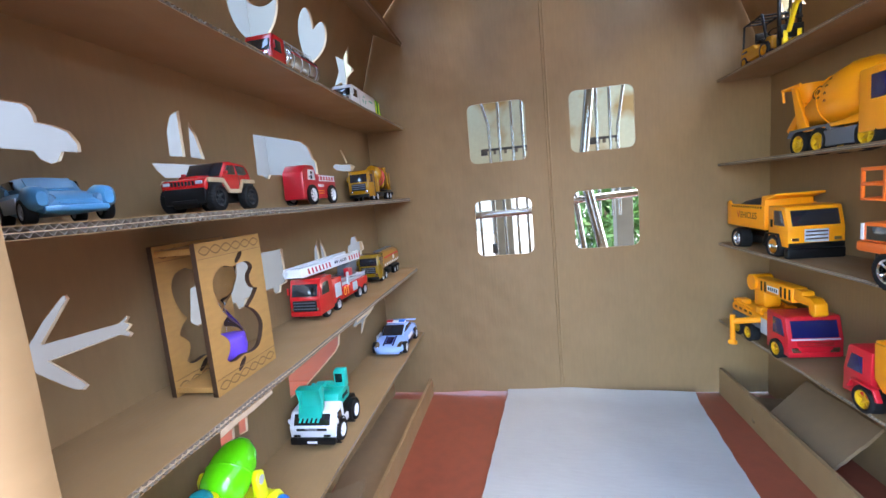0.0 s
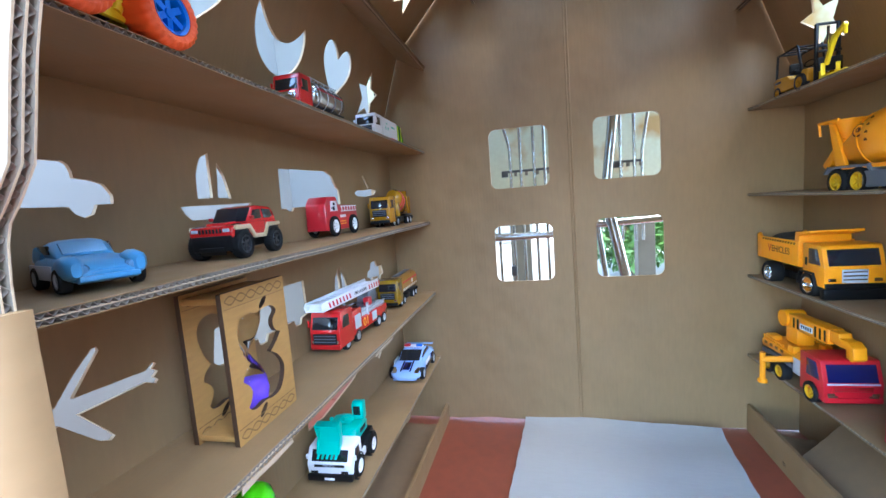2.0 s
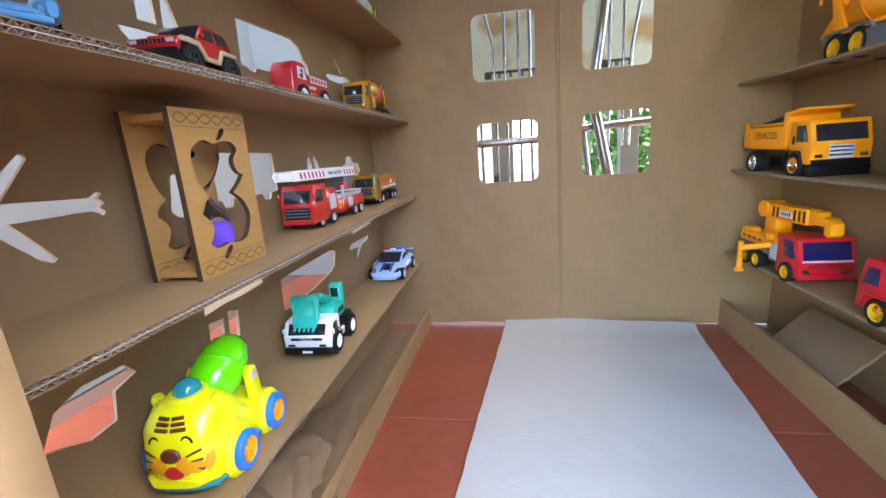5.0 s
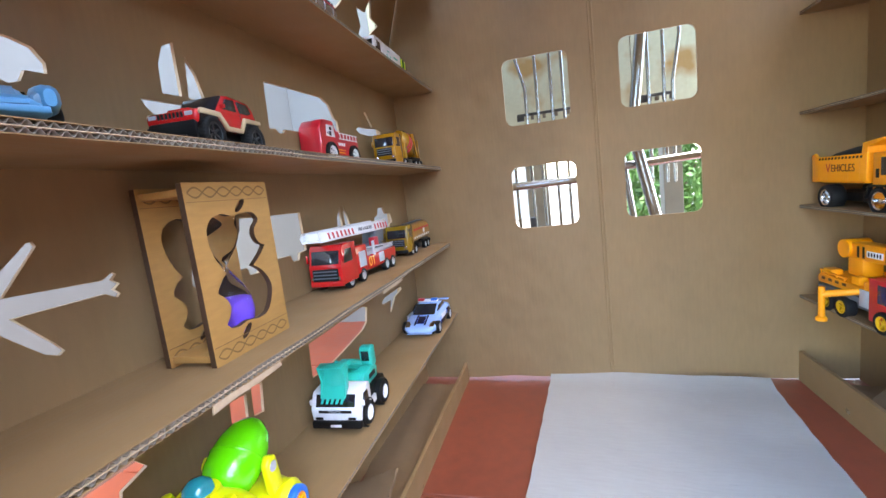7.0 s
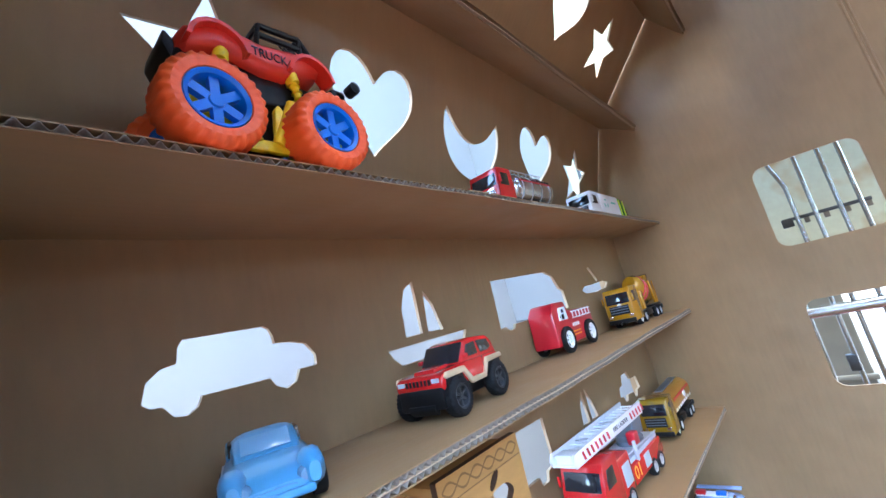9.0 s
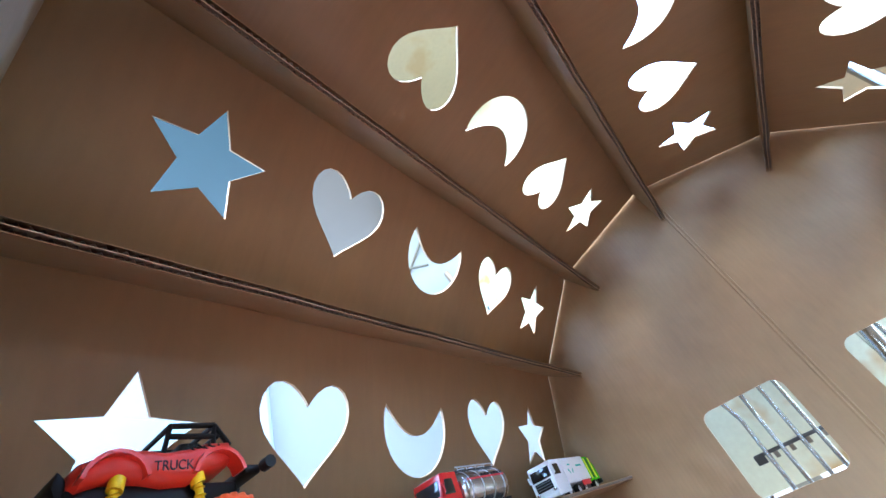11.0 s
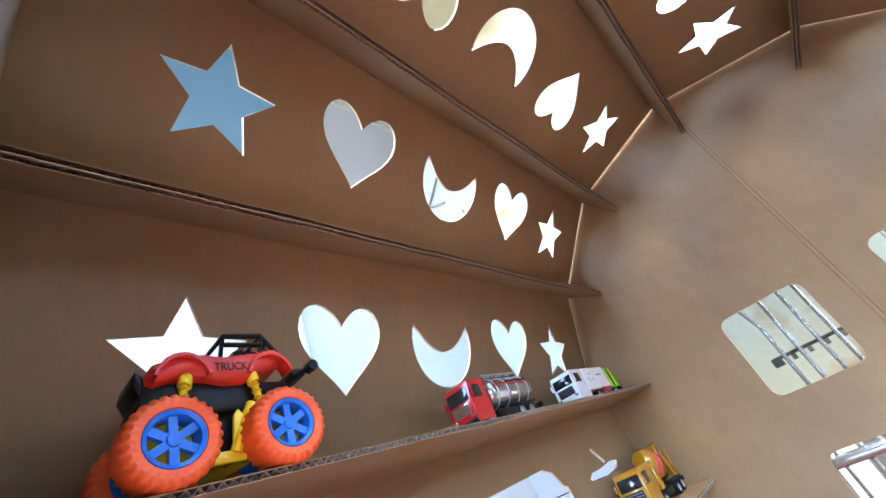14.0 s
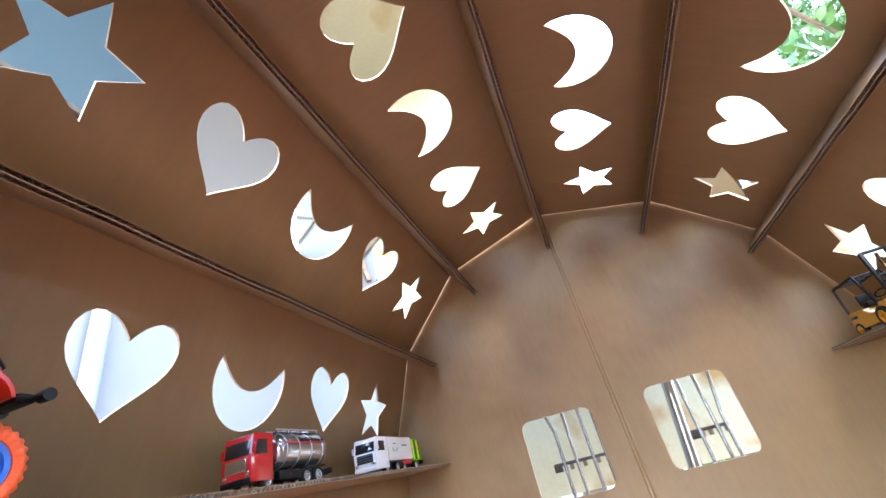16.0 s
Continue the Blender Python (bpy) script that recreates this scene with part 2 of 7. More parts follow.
def panel_frame(i):
    a = Vector((PROFILE[i][0], Y0, PROFILE[i][1]))
    b = Vector((PROFILE[i + 1][0], Y0, PROFILE[i + 1][1]))
    v = (b - a).normalized()
    u = Vector((SLANT if i < 4 else 0, 1, 0)).normalized()
    n = u.cross(v).normalized()
    v = n.cross(u)
    m = Matrix((u, v, n)).transposed().to_4x4()
    m.translation = a
    return m, (b - a).length


def row_of_shapes(up, star_v, heart_v, moon_v, heart_a=0.300, moon_u=0.473, heart_b=0.644, star_b=0.806):
    """One fold's cut-outs from front to back: star, heart, crescent, heart, star; the crescent and hearts sit at heights of their own."""
    return [star(0.137, star_v, R=0.0555, up=up), heart(heart_a, heart_v, up=up), moon(moon_u, moon_v, up=up), heart(heart_b, heart_v, up=up), star(star_b, star_v, R=0.0555, up=up)]


SEDAN = [(0.086, 0.071), (0.089, 0.083), (0.097, 0.0895), (0.106, 0.091), (0.1075, 0.101), (0.111, 0.106), (0.164, 0.1065), (0.168, 0.104), (0.1705, 0.098), (0.171, 0.0925), (0.184, 0.0915), (0.196, 0.088), (0.203, 0.078), (0.2025, 0.070), (0.188, 0.0695), (0.184, 0.061), (0.176, 0.058), (0.168, 0.0615), (0.164, 0.068), (0.119, 0.068), (0.116, 0.0615), (0.1095, 0.058), (0.102, 0.0595), (0.0965, 0.067), (0.090, 0.0675)]
SAIL_A = [(0.301, 0.074), (0.302, 0.102), (0.310, 0.121), (0.324, 0.129), (0.324, 0.075)]
SAIL_B = [(0.332, 0.075), (0.336, 0.118), (0.347, 0.102), (0.355, 0.074)]
HULL = [(0.276, 0.065), (0.392, 0.068), (0.384, 0.055), (0.374, 0.051), (0.290, 0.049), (0.281, 0.057)]
BUS = [(0.459, 0.119), (0.600, 0.123), (0.622, 0.115), (0.636, 0.094), (0.646, 0.090), (0.648, 0.062), (0.492, 0.059), (0.487, 0.053), (0.476, 0.053), (0.470, 0.058), (0.457, 0.057)]
HELI_ROTOR = [(0.757, 0.121), (0.765, 0.122), (0.790, 0.097), (0.783, 0.094)]
HELI_BODY = [(0.714, 0.083), (0.728, 0.090), (0.760, 0.090), (0.812, 0.094), (0.834, 0.090), (0.818, 0.080), (0.770, 0.076), (0.728, 0.077)]
PLANE = [(0.087, 0.082), (0.094, 0.0765), (0.120, 0.0755), (0.130, 0.075), (0.145, 0.059), (0.158, 0.0455), (0.167, 0.041), (0.171, 0.0435), (0.166, 0.051), (0.145, 0.077), (0.208, 0.078), (0.2175, 0.0725), (0.2205, 0.0755), (0.216, 0.080), (0.2215, 0.084), (0.216, 0.0885), (0.2205, 0.0925), (0.217, 0.095), (0.208, 0.0895), (0.143, 0.0925), (0.169, 0.125), (0.1675, 0.129), (0.163, 0.128), (0.146, 0.112), (0.129, 0.091), (0.094, 0.091)]
TRUCK = [(0.292, 0.064), (0.300, 0.103), (0.335, 0.106), (0.340, 0.127), (0.495, 0.124), (0.497, 0.068), (0.480, 0.066), (0.476, 0.056), (0.462, 0.056), (0.458, 0.066), (0.395, 0.066), (0.390, 0.056), (0.376, 0.056), (0.372, 0.066), (0.318, 0.064), (0.312, 0.056), (0.302, 0.056)]
SAIL_C = [(0.592, 0.082), (0.598, 0.108), (0.611, 0.126), (0.615, 0.081)]
SAIL_D = [(0.622, 0.081), (0.622, 0.127), (0.636, 0.105), (0.644, 0.081)]
PICKUP = [(0.739, 0.081), (0.745, 0.095), (0.758, 0.097), (0.765, 0.112), (0.792, 0.112), (0.800, 0.098), (0.828, 0.097), (0.833, 0.076), (0.818, 0.074), (0.813, 0.066), (0.803, 0.066), (0.799, 0.075), (0.772, 0.077), (0.766, 0.069), (0.756, 0.070), (0.752, 0.079)]
DUCK = [(0.12, 0.070), (0.135, 0.098), (0.160, 0.108), (0.200, 0.107), (0.210, 0.094), (0.186, 0.087), (0.181, 0.060), (0.156, 0.057), (0.140, 0.064)]
SAIL_E = [(0.306, 0.070), (0.309, 0.100), (0.334, 0.098), (0.331, 0.067)]
SAIL_F = [(0.340, 0.066), (0.343, 0.104), (0.362, 0.098), (0.357, 0.063)]
COACH = [(0.462, 0.056), (0.465, 0.108), (0.640, 0.112), (0.659, 0.105), (0.648, 0.078), (0.630, 0.070), (0.560, 0.060), (0.51, 0.054)]
HELI_LOW = [(0.722, 0.094), (0.740, 0.101), (0.832, 0.102), (0.836, 0.095), (0.795, 0.088), (0.766, 0.063), (0.758, 0.063), (0.768, 0.087), (0.732, 0.088)]

west = tagged(new("wall_west"), "brown kraft cardboard side wall with cut-out vehicle shapes", "wall", kind="structure")
roof = tagged(new("ceiling"), "arched roof of folded brown cardboard with cut-out stars and hearts", "ceiling", kind="structure")
east = tagged(new("wall_east"), "plain brown kraft cardboard side wall", "wall", kind="structure")
HOLES = {1: [DUCK, SAIL_E, SAIL_F, COACH, HELI_LOW], 2: [PLANE, TRUCK, SAIL_C, SAIL_D, PICKUP], 3: [SEDAN, SAIL_A, SAIL_B, HULL, BUS, HELI_ROTOR, HELI_BODY],
         4: row_of_shapes(1, 0.1145, 0.1235, 0.118, 0.297, 0.468, 0.646, 0.802), 5: row_of_shapes(1, 0.1145, 0.123, 0.119, 0.300, 0.4755, 0.646, 0.803), 6: row_of_shapes(-1, 0.134, 0.1285, 0.130, 0.309, 0.474, 0.648, 0.810),
         7: row_of_shapes(-1, 0.133, 0.1255, 0.1285, moon_u=0.472, heart_b=0.641, star_b=0.809), 8: row_of_shapes(-1, 0.1245, 0.1185, 0.122, moon_u=0.471, heart_b=0.635), 9: row_of_shapes(-1, 0.124, 0.118, 0.122)}
for i in range(11):
    m, ln = panel_frame(i)
    end = 0.936 if i < 1 else 0.9310 if i < 4 else Y1 - Y0 - {4: 0.0055, 5: 0.0050, 6: 0.0030, 10: 0.0}.get(i, 0.0012)
    ob = sheet("panel", [(0, 0), (end, 0), (end, ln), (0, ln)], HOLES.get(i, []), TH, M_CARD if i < 4 or i > 9 else M_CARD_ROOF, m, west if i < 4 else roof if i < 10 else east)

# back wall: the cross-section with four rounded windows, standing a hair above the floor
north = tagged(new("wall_north"), "brown cardboard back wall with four square windows", "wall", kind="structure")
out = [(-0.40, 0.006), (-0.20, 0.006), (-0.12, 0.011), (-0.05, 0.008), (0.05, 0.012), (0.14, 0.014), (0.22, 0.008), (0.35, 0.003), (0.61, 0.003)]
out += [(0.61, 0.74), (0.52, 1.0), (0.352, 1.155), (0.1, 1.225), (-0.148, 1.143), (-0.31, 0.97), (-0.40, 0.73)]
WINDOWS = [(-0.082, 0.610, 0.059, 0.754), (0.162, 0.613, 0.308, 0.757), (-0.081, 0.376, 0.061, 0.517), (0.162, 0.379, 0.311, 0.521)]
mN = Matrix(((1, 0, 0, 0), (0, 0, -1, Y1), (0, 1, 0, 0), (0, 0, 0, 1)))
sheet("panel", out, [rounded(*w, 0.017) for w in WINDOWS], TH, M_CARD, mN, north)
for cxx in (0.108, 0.1145):
    part("crease", rod((cxx, Y1 + 0.0010, 0.02), (cxx - 0.002, Y1 + 0.0010, 1.19), 0.0026, 8), M_CARD, north)

# front wall with an arched doorway; its lower west half folds out as a door leaf
south = tagged(new("wall_south"), "brown cardboard front wall with an arched doorway", "wall", kind="structure")
LEAF_TOP = 0.555
side = [(-0.179, LEAF_TOP), (-0.1785, 0.566), (-0.1765, 0.580), (-0.1735, 0.588), (-0.1670, 0.595)]
arch = side + [(0.116 - 0.285 * math.cos(math.pi * i / 32), 0.495 + 0.39 * math.sin(math.pi * i / 32)) for i in range(3, 33)] + [(0.40, 0.2), (0.40, -0.01)]
outer = [(-0.40, -0.01), (-0.179, -0.01)] + arch + [(0.61, -0.01), (0.61, 0.74), (0.52, 1.0), (0.352, 1.155), (0.1, 1.225), (-0.148, 1.143), (-0.31, 0.97), (-0.40, 0.73)]
mS = Matrix(((1, 0, 0, 0), (0, 0, 1, Y0), (0, 1, 0, 0), (0, 0, 0, 1)))
WALL_TH = 0.0086
for k in range(3):
    ob = sheet("liner", outer, [], 0.0009, M_CARD_FRONT_LIT, mS @ Matrix.Translation((0, 0, -k * (WALL_TH - 0.0009) / 2)), south)
path = [Vector((x, 0, z)) for x, z in arch]
for k in (0, 1):
    bm = bmesh.new()
    ya, yb = Y0 - 0.0009 - k * (WALL_TH - 0.0009) / 2, Y0 - (k + 1) * (WALL_TH - 0.0009) / 2
    prev, run = None, 0.0
    for a, b in zip(path, path[1:]):
        d = b - a
        inw = Vector((d.z, 0, -d.x)).normalized()
        if inw.dot(Vector((0.116, 0, 0.4)) - a) > 0:
            inw = -inw
        n = max(1, int(d.length / 0.00105))
        for i in range(n):
            q = a + d * (i / n)
            w = math.sin((run + d.length * i / n) / 0.0064 * 2 * math.pi + 1.7 * k + 0.7 * noise.noise((q.z * 30, k, q.x * 30)))
            y = (ya + yb) / 2 + (ya - yb) / 2 * 0.94 * w
            e = 0.0012 + 0.0009 * noise.noise((q.z * 120, k, q.x * 120))
            cur = [bm.verts.new((q.x + inw.x * s, y + o, q.z + inw.z * s)) for s, o in ((e, 0.0003), (e, -0.0003), (0.02, -0.0003), (0.02, 0.0003))]
            if prev:
                for j in range(4):
                    bm.faces.new((prev[j], prev[(j + 1) % 4], cur[(j + 1) % 4], cur[j]))
            prev = cur
        run += d.length
    bmesh.ops.recalc_face_normals(bm, faces=bm.faces)
    part("flute", bm, M_FLUTE_SHADED, south, "wavy paper fluting in the cut edge", smooth=True)


def door_leaf():
    """The door leaf: a rounded fold at the jamb, then the board swung back outside against the wall, a little bowed."""
    leaf = tagged(new("door_1"), "plain brown cardboard door leaf folded back outside the doorway", "door", kind="structure")
    mid = [(-0.1795, Y0 + 0.001), (-0.1785, Y0 - 0.004), (-0.1795, Y0 - 0.010), (-0.1830, Y0 - 0.0145), (-0.190, Y0 - 0.0175)] + [(-0.190 - 0.225 * q, Y0 - 0.0175 - 0.030 * q - 0.012 * math.sin(math.pi * q)) for q in (0.12, 0.25, 0.4, 0.55, 0.7, 0.85, 1.0)]
    bm = bmesh.new()
    rows = []
    for i in range(29):
        z = 0.002 + (LEAF_TOP - 0.002) * i / 28
        ring = []
        for k, (x, y) in enumerate(mid):
            ax, ay = mid[max(0, k - 1)]
            bx, by = mid[min(len(mid) - 1, k + 1)]
            nx, ny = Vector((by - ay, ax - bx)).normalized()
            wob = 0.0012 * noise.noise((x * 20, z * 14, 2.0))
            ring.append((bm.verts.new((x + nx * wob, y + ny * wob, z)), bm.verts.new((x - nx * (0.0058 - wob), y - ny * (0.0058 - wob), z))))
        rows.append(ring)
    for a, b in zip(rows, rows[1:]):
        for k in range(len(mid) - 1):
            for q in (0, 1):
                bm.faces.new((a[k][q], a[k + 1][q], b[k + 1][q], b[k][q]))
    for ring in (rows[0], rows[-1]):
        for k in range(len(mid) - 1):
            bm.faces.new((ring[k][0], ring[k + 1][0], ring[k + 1][1], ring[k][1]))
    bmesh.ops.recalc_face_normals(bm, faces=bm.faces)
    part("leaf_board", bm, M_CARD, leaf, smooth="auto")


door_leaf()


# ---- shelves of double-wall board ----
def double_wall(thing_name, label, category, p_wall, p_edge, y0, y1, group, th=0.0066, layers=2, dip=0.0, flute_depth=0.028, recess=0.0002):
    """A board from the wall line p_wall to the free edge p_edge (x, z), running front to back, with open flutes along the free edge."""
    a, b = Vector((p_wall[0], 0, p_wall[1])), Vector((p_edge[0], 0, p_edge[1]))
    d = b - a
    ang = math.atan2(d.z, d.x)
    flip = 1 if d.x >= 0 else -1
    root = tagged(new(thing_name), label, category, group)
    root.matrix_basis = Matrix.Translation((p_edge[0], 0, p_edge[1])) @ Matrix.Translation((0, y1, 0)) @ Matrix.Rotation(math.atan2(dip, y1 - y0), 4, "X") @ Matrix.Translation((0, -y1, 0)) @ Matrix.Rotation(-ang, 4, "Y")
    L = d.length
    t = 0.0007
    for nm, z in (("top_liner", -t), ("middle_liner", -th / 2 - t / 2), ("bottom_liner", -th)):
        if layers == 1 and nm == "middle_liner":
            continue
        bm = box(L, y1 - y0, t, (-L / 2, (y0 + y1) / 2, z))
        bmesh.ops.subdivide_edges(bm, edges=[e for e in bm.edges if abs(e.verts[0].co.y - e.verts[1].co.y) > 0.1], cuts=60)
        for v in bm.verts:
            if v.co.x > -L / 2:
                v.co.x += 0.0012 * noise.noise((v.co.y * 9, z * 400, L * 50))
            v.co.z += 0.0010 * noise.noise((v.co.y * 14, 3.3, p_edge[1] * 20))
        part(nm, bm, M_LINER if nm == "middle_liner" else M_CARD, root, smooth=False)
    for k, (zt, zb) in enumerate(((-t, -th / 2 + t / 2), (-th / 2 - t / 2, -th + t)) if layers == 2 else ((-t, -th + t),)):
        bm = bmesh.new()
        pitch = 0.0062
        n = int((y1 - y0) / pitch * 6)
        prev = None
        for i in range(n + 1):
            y = y0 + (y1 - y0) * i / n
            z = (zt + zb) / 2 + (zt - zb) / 2 * 0.96 * math.sin(2 * math.pi * i / 6 + k * 1.3 + 0.8 * noise.noise((y * 30, k, p_edge[1]))) + 0.0010 * noise.noise((y * 14, 3.3, p_edge[1] * 20))
            e = 0.0011 * noise.noise((y * 120, k, 1.0)) - recess
            cur = [bm.verts.new((e, y, z + 0.0003)), bm.verts.new((e, y, z - 0.0003)), bm.verts.new((-flute_depth, y, z - 0.0003)), bm.verts.new((-flute_depth, y, z + 0.0003))]
            if prev:
                for q in range(4):
                    bm.faces.new((prev[q], prev[(q + 1) % 4], cur[(q + 1) % 4], cur[q]))
            prev = cur
        bmesh.ops.recalc_face_normals(bm, faces=bm.faces)
        part("flute", bm, M_FLUTE_SHADED, root, "wavy paper fluting", smooth=True)
    return root


SH = {"w5": 0.179, "w4": 0.357, "w3": 0.542, "w2": 0.7195, "e5": 0.182, "e4": 0.367, "e3": 0.549, "e2": 0.733}
BOARD = {"w5": (0.0048, 1, 0.010), "w4": (0.0080, 2, 0), "w3": (0.0085, 2, 0), "w2": (0.0050, 1, 0.004), "e5": (0.006, 2, 0), "e4": (0.006, 2, 0), "e3": (0.006, 2, -0.004), "e2": (0.006, 2, 0)}
for key, z in SH.items():
    if key[0] == "w":
        board = double_wall("cardboard_shelf", "long brown double-wall cardboard shelf with torn corrugated edge", "shelf", (-0.372, z), (-0.246, z), Y0 + 0.002, Y1 - 0.001, "cardboard shelves", *BOARD[key])
        if key == "w4":
            for ya, yb, drop in ((0.330, 0.408, 0.0060), (0.655, 0.735, 0.0045)):
                bm = prism([(ya, -0.0075), (yb, -0.0070), (yb + 0.002, -0.0075 - drop * 0.8), (ya + (yb - ya) * 0.6, -0.0075 - drop), (ya + (yb - ya) * 0.3, -0.0075 - drop * 0.85), (ya - 0.001, -0.0075 - drop * 1.1)], 0.0008)
                bm.transform(Matrix.Rotation(math.pi / 2, 4, "Z"))
                part("torn_liner", bm, M_LINER, board, "pale torn paper strip")
    else:
        double_wall("cardboard_shelf", "long brown double-wall cardboard shelf with torn corrugated edge", "shelf", (0.587, z), (0.482, z), Y0 + 0.002, Y1 - 0.001, "cardboard shelves", *BOARD[key])
for pw, pe in (((-0.295, 0.962), (-0.227, 0.922)), ((-0.14, 1.128), (-0.091, 1.055)), ((0.1, 1.196), (0.106, 1.100)), ((0.346, 1.126), (0.300, 1.054)), ((0.500, 0.978), (0.462, 0.938))):
    double_wall("roof_rib", "narrow double-wall cardboard rib along the roof fold", "rib", pw, pe, Y0 + 0.002, Y1 - 0.001, "roof ribs", th=0.0094, recess=0.0062)

# ---- bottom bins ----
for pts, h in ((((-0.238, 1.088), (-0.246, 0.40), (-0.248, 0.16)), 0.046), (((0.484, 1.088), (0.470, 0.60), (0.470, 0.16)), 0.066)):
    lip = tagged(new("bin_lip"), "low brown cardboard strip standing on the red floor", "cardboard strip")
    lip.location = (pts[1][0], pts[1][1], 0)
    for (xa, ya), (xb, yb) in zip(pts, pts[1:]):
        bm = bmesh.new()
        n = 24
        rows_ = []
        for k in range(n + 1):
            f = k / n
            x, y = xa + (xb - xa) * f - pts[1][0], ya + (yb - ya) * f - pts[1][1]
            bow = 0.0012 * noise.noise((y * 9, xa * 5, 0))
            top = h + 0.0012 * noise.noise((y * 40, xa * 7, 2))
            rows_.append([bm.verts.new((x + q, y, z)) for q, z in ((-0.0035, 0.0), (-0.0035 + bow, top), (0.0035 + bow, top), (0.0035, 0.0))])
        for p, q in zip(rows_, rows_[1:]):
            for e in range(4):
                bm.faces.new((p[e], p[(e + 1) % 4], q[(e + 1) % 4], q[e]))
        bm.faces.new(rows_[0])
        bm.faces.new(rows_[-1][::-1])
        bmesh.ops.recalc_face_normals(bm, faces=bm.faces)
        part("board", bm, M_CARD, lip)

# ---- floor, mat ----
ground = box(120, 120, 0.05, (0, 0, -0.085))
tagged(link_mesh("ground", ground, M_GROUND), "bright dusty ground beyond the terrace", "ground", kind="structure")
slab_bm = box(2.0, 2.5, 0.03, (-0.13, 0.43, -0.034))
floor = tagged(link_mesh("floor", slab_bm, M_GROUT), "terrace floor of matt red tiles with pale joints", "floor", kind="structure")

bm = bmesh.new()
bmesh.ops.create_grid(bm, x_segments=40, y_segments=80, size=0.5)
for v in bm.verts:
    x, y = v.co.x * (0.448 - (0.016 * (0.5 - v.co.y) if v.co.x > 0 else 0)), v.co.y * 1.0
    e = 0.002 * noise.noise((y * 30, x * 30, 0)) if abs(v.co.x) > 0.49 or abs(v.co.y) > 0.49 else 0
    v.co = (x + e, y + e, 0.007 + 0.0018 * noise.noise((x * 9, y * 9, 1)) + 0.010 * max(0, (v.co.y - 0.44) / 0.06) ** 2)
geo = bmesh.ops.extrude_face_region(bm, geom=bm.faces[:])
for v in [g for g in geo["geom"] if isinstance(g, bmesh.types.BMVert)]:
    v.co.z -= 0.006
bmesh.ops.recalc_face_normals(bm, faces=bm.faces)
mat_ob = link_mesh("foam_mat", bm, M_FOAM, smooth="auto", m=Matrix.Translation((0.145, 0.585, 0.001)) @ Matrix.Rotation(radians(-5.6), 4, "Z"))
tagged(mat_ob, "white packing foam sheet lying on the red tiles", "mat")




# ---- toy materials ----
def plastic(name, color, rough=0.28, coat=0.3):
    return material(name, color, rough, 0, 0.05, 50, 0.02, coat=coat)


M_RED = plastic("red_paint", (0.52, 0.012, 0.014), 0.22, 0.6)
M_TOYRED = plastic("red_plastic", (0.55, 0.010, 0.022), 0.35)
M_ORANGERED = plastic("orange_red_plastic", (0.64, 0.035, 0.018), 0.4, 0.1)
M_YELLOW = plastic("orange_yellow_plastic", (0.93, 0.33, 0.005), 0.38, 0.1)
M_MUSTARD = plastic("mustard_paint", (0.39, 0.18, 0.008), 0.25, 0.5)
M_OLIVE = plastic("olive_yellow_paint", (0.26, 0.145, 0.008), 0.25, 0.5)
M_OLIVETANK = plastic("ochre_paint", (0.38, 0.17, 0.015), 0.3, 0.4)
M_ORANGE = plastic("orange_plastic", (0.88, 0.16, 0.015), 0.38, 0.1)
M_WHITE = plastic("white_plastic", (0.80, 0.80, 0.82), 0.3)
M_BLACK = material("black_plastic", (0.005, 0.005, 0.0055), 0.42, 0, 0.05, 50, 0.02, spec=0.25)
M_RUBBER = material("black_rubber", (0.008, 0.008, 0.0085), 0.7, 0, 0.15, 90, 0.2, spec=0.25)
M_DARKRIM = material("dark_rim", (0.035, 0.037, 0.042), 0.3, 0.3, 0.05, 60)
M_AMBER = material("amber_plastic", (0.62, 0.36, 0.008), 0.4, 0, 0.05, 50, 0.02)
M_GREY = plastic("grey_plastic", (0.11, 0.12, 0.14), 0.5, 0.0)
M_LGREY = plastic("pale_grey_plastic", (0.45, 0.47, 0.52), 0.4, 0.0)
M_CHROME = material("chrome", (0.82, 0.83, 0.85), 0.14, 1.0, 0.04, 60)
M_TANK = material("polished_tank", (0.50, 0.51, 0.54), 0.22, 0.9, 0.05, 60)
M_SILVER = material("silver_paint", (0.58, 0.59, 0.62), 0.40, 0.7, 0.05, 60)
M_SMOKE = plastic("smoked_window", (0.015, 0.017, 0.022), 0.12, 0.5)
M_NAVY = plastic("navy_window", (0.008, 0.010, 0.07), 0.18, 0.4)
M_BLUECAR = plastic("sky_blue_paint", (0.085, 0.29, 0.52), 0.3, 0.3)
M_BLUEEYE = plastic("grey_blue_lens", (0.12, 0.25, 0.40), 0.2, 0.5)
M_PALEGLASS = plastic("pale_blue_window", (0.22, 0.40, 0.58), 0.25, 0.3)
M_TAN = plastic("tan_trim", (0.55, 0.40, 0.24), 0.4, 0.0)
M_LIME = plastic("lime_yellow_plastic", (0.78, 0.78, 0.008), 0.3, 0.3)
M_GREEN = plastic("bright_green_plastic", (0.12, 0.70, 0.004), 0.22, 0.4)
M_BLUE = plastic("bright_blue_plastic", (0.010, 0.16, 0.68), 0.3, 0.2)
M_TEALHAT = plastic("translucent_teal", (0.01, 0.22, 0.26), 0.15, 0.4)
M_TEAL = plastic("teal_plastic", (0.015, 0.47, 0.36), 0.35, 0.2)
M_TYRE_ORANGE = material("orange_rubber", (0.85, 0.115, 0.02), 0.5, 0, 0.06, 60, 0.1)
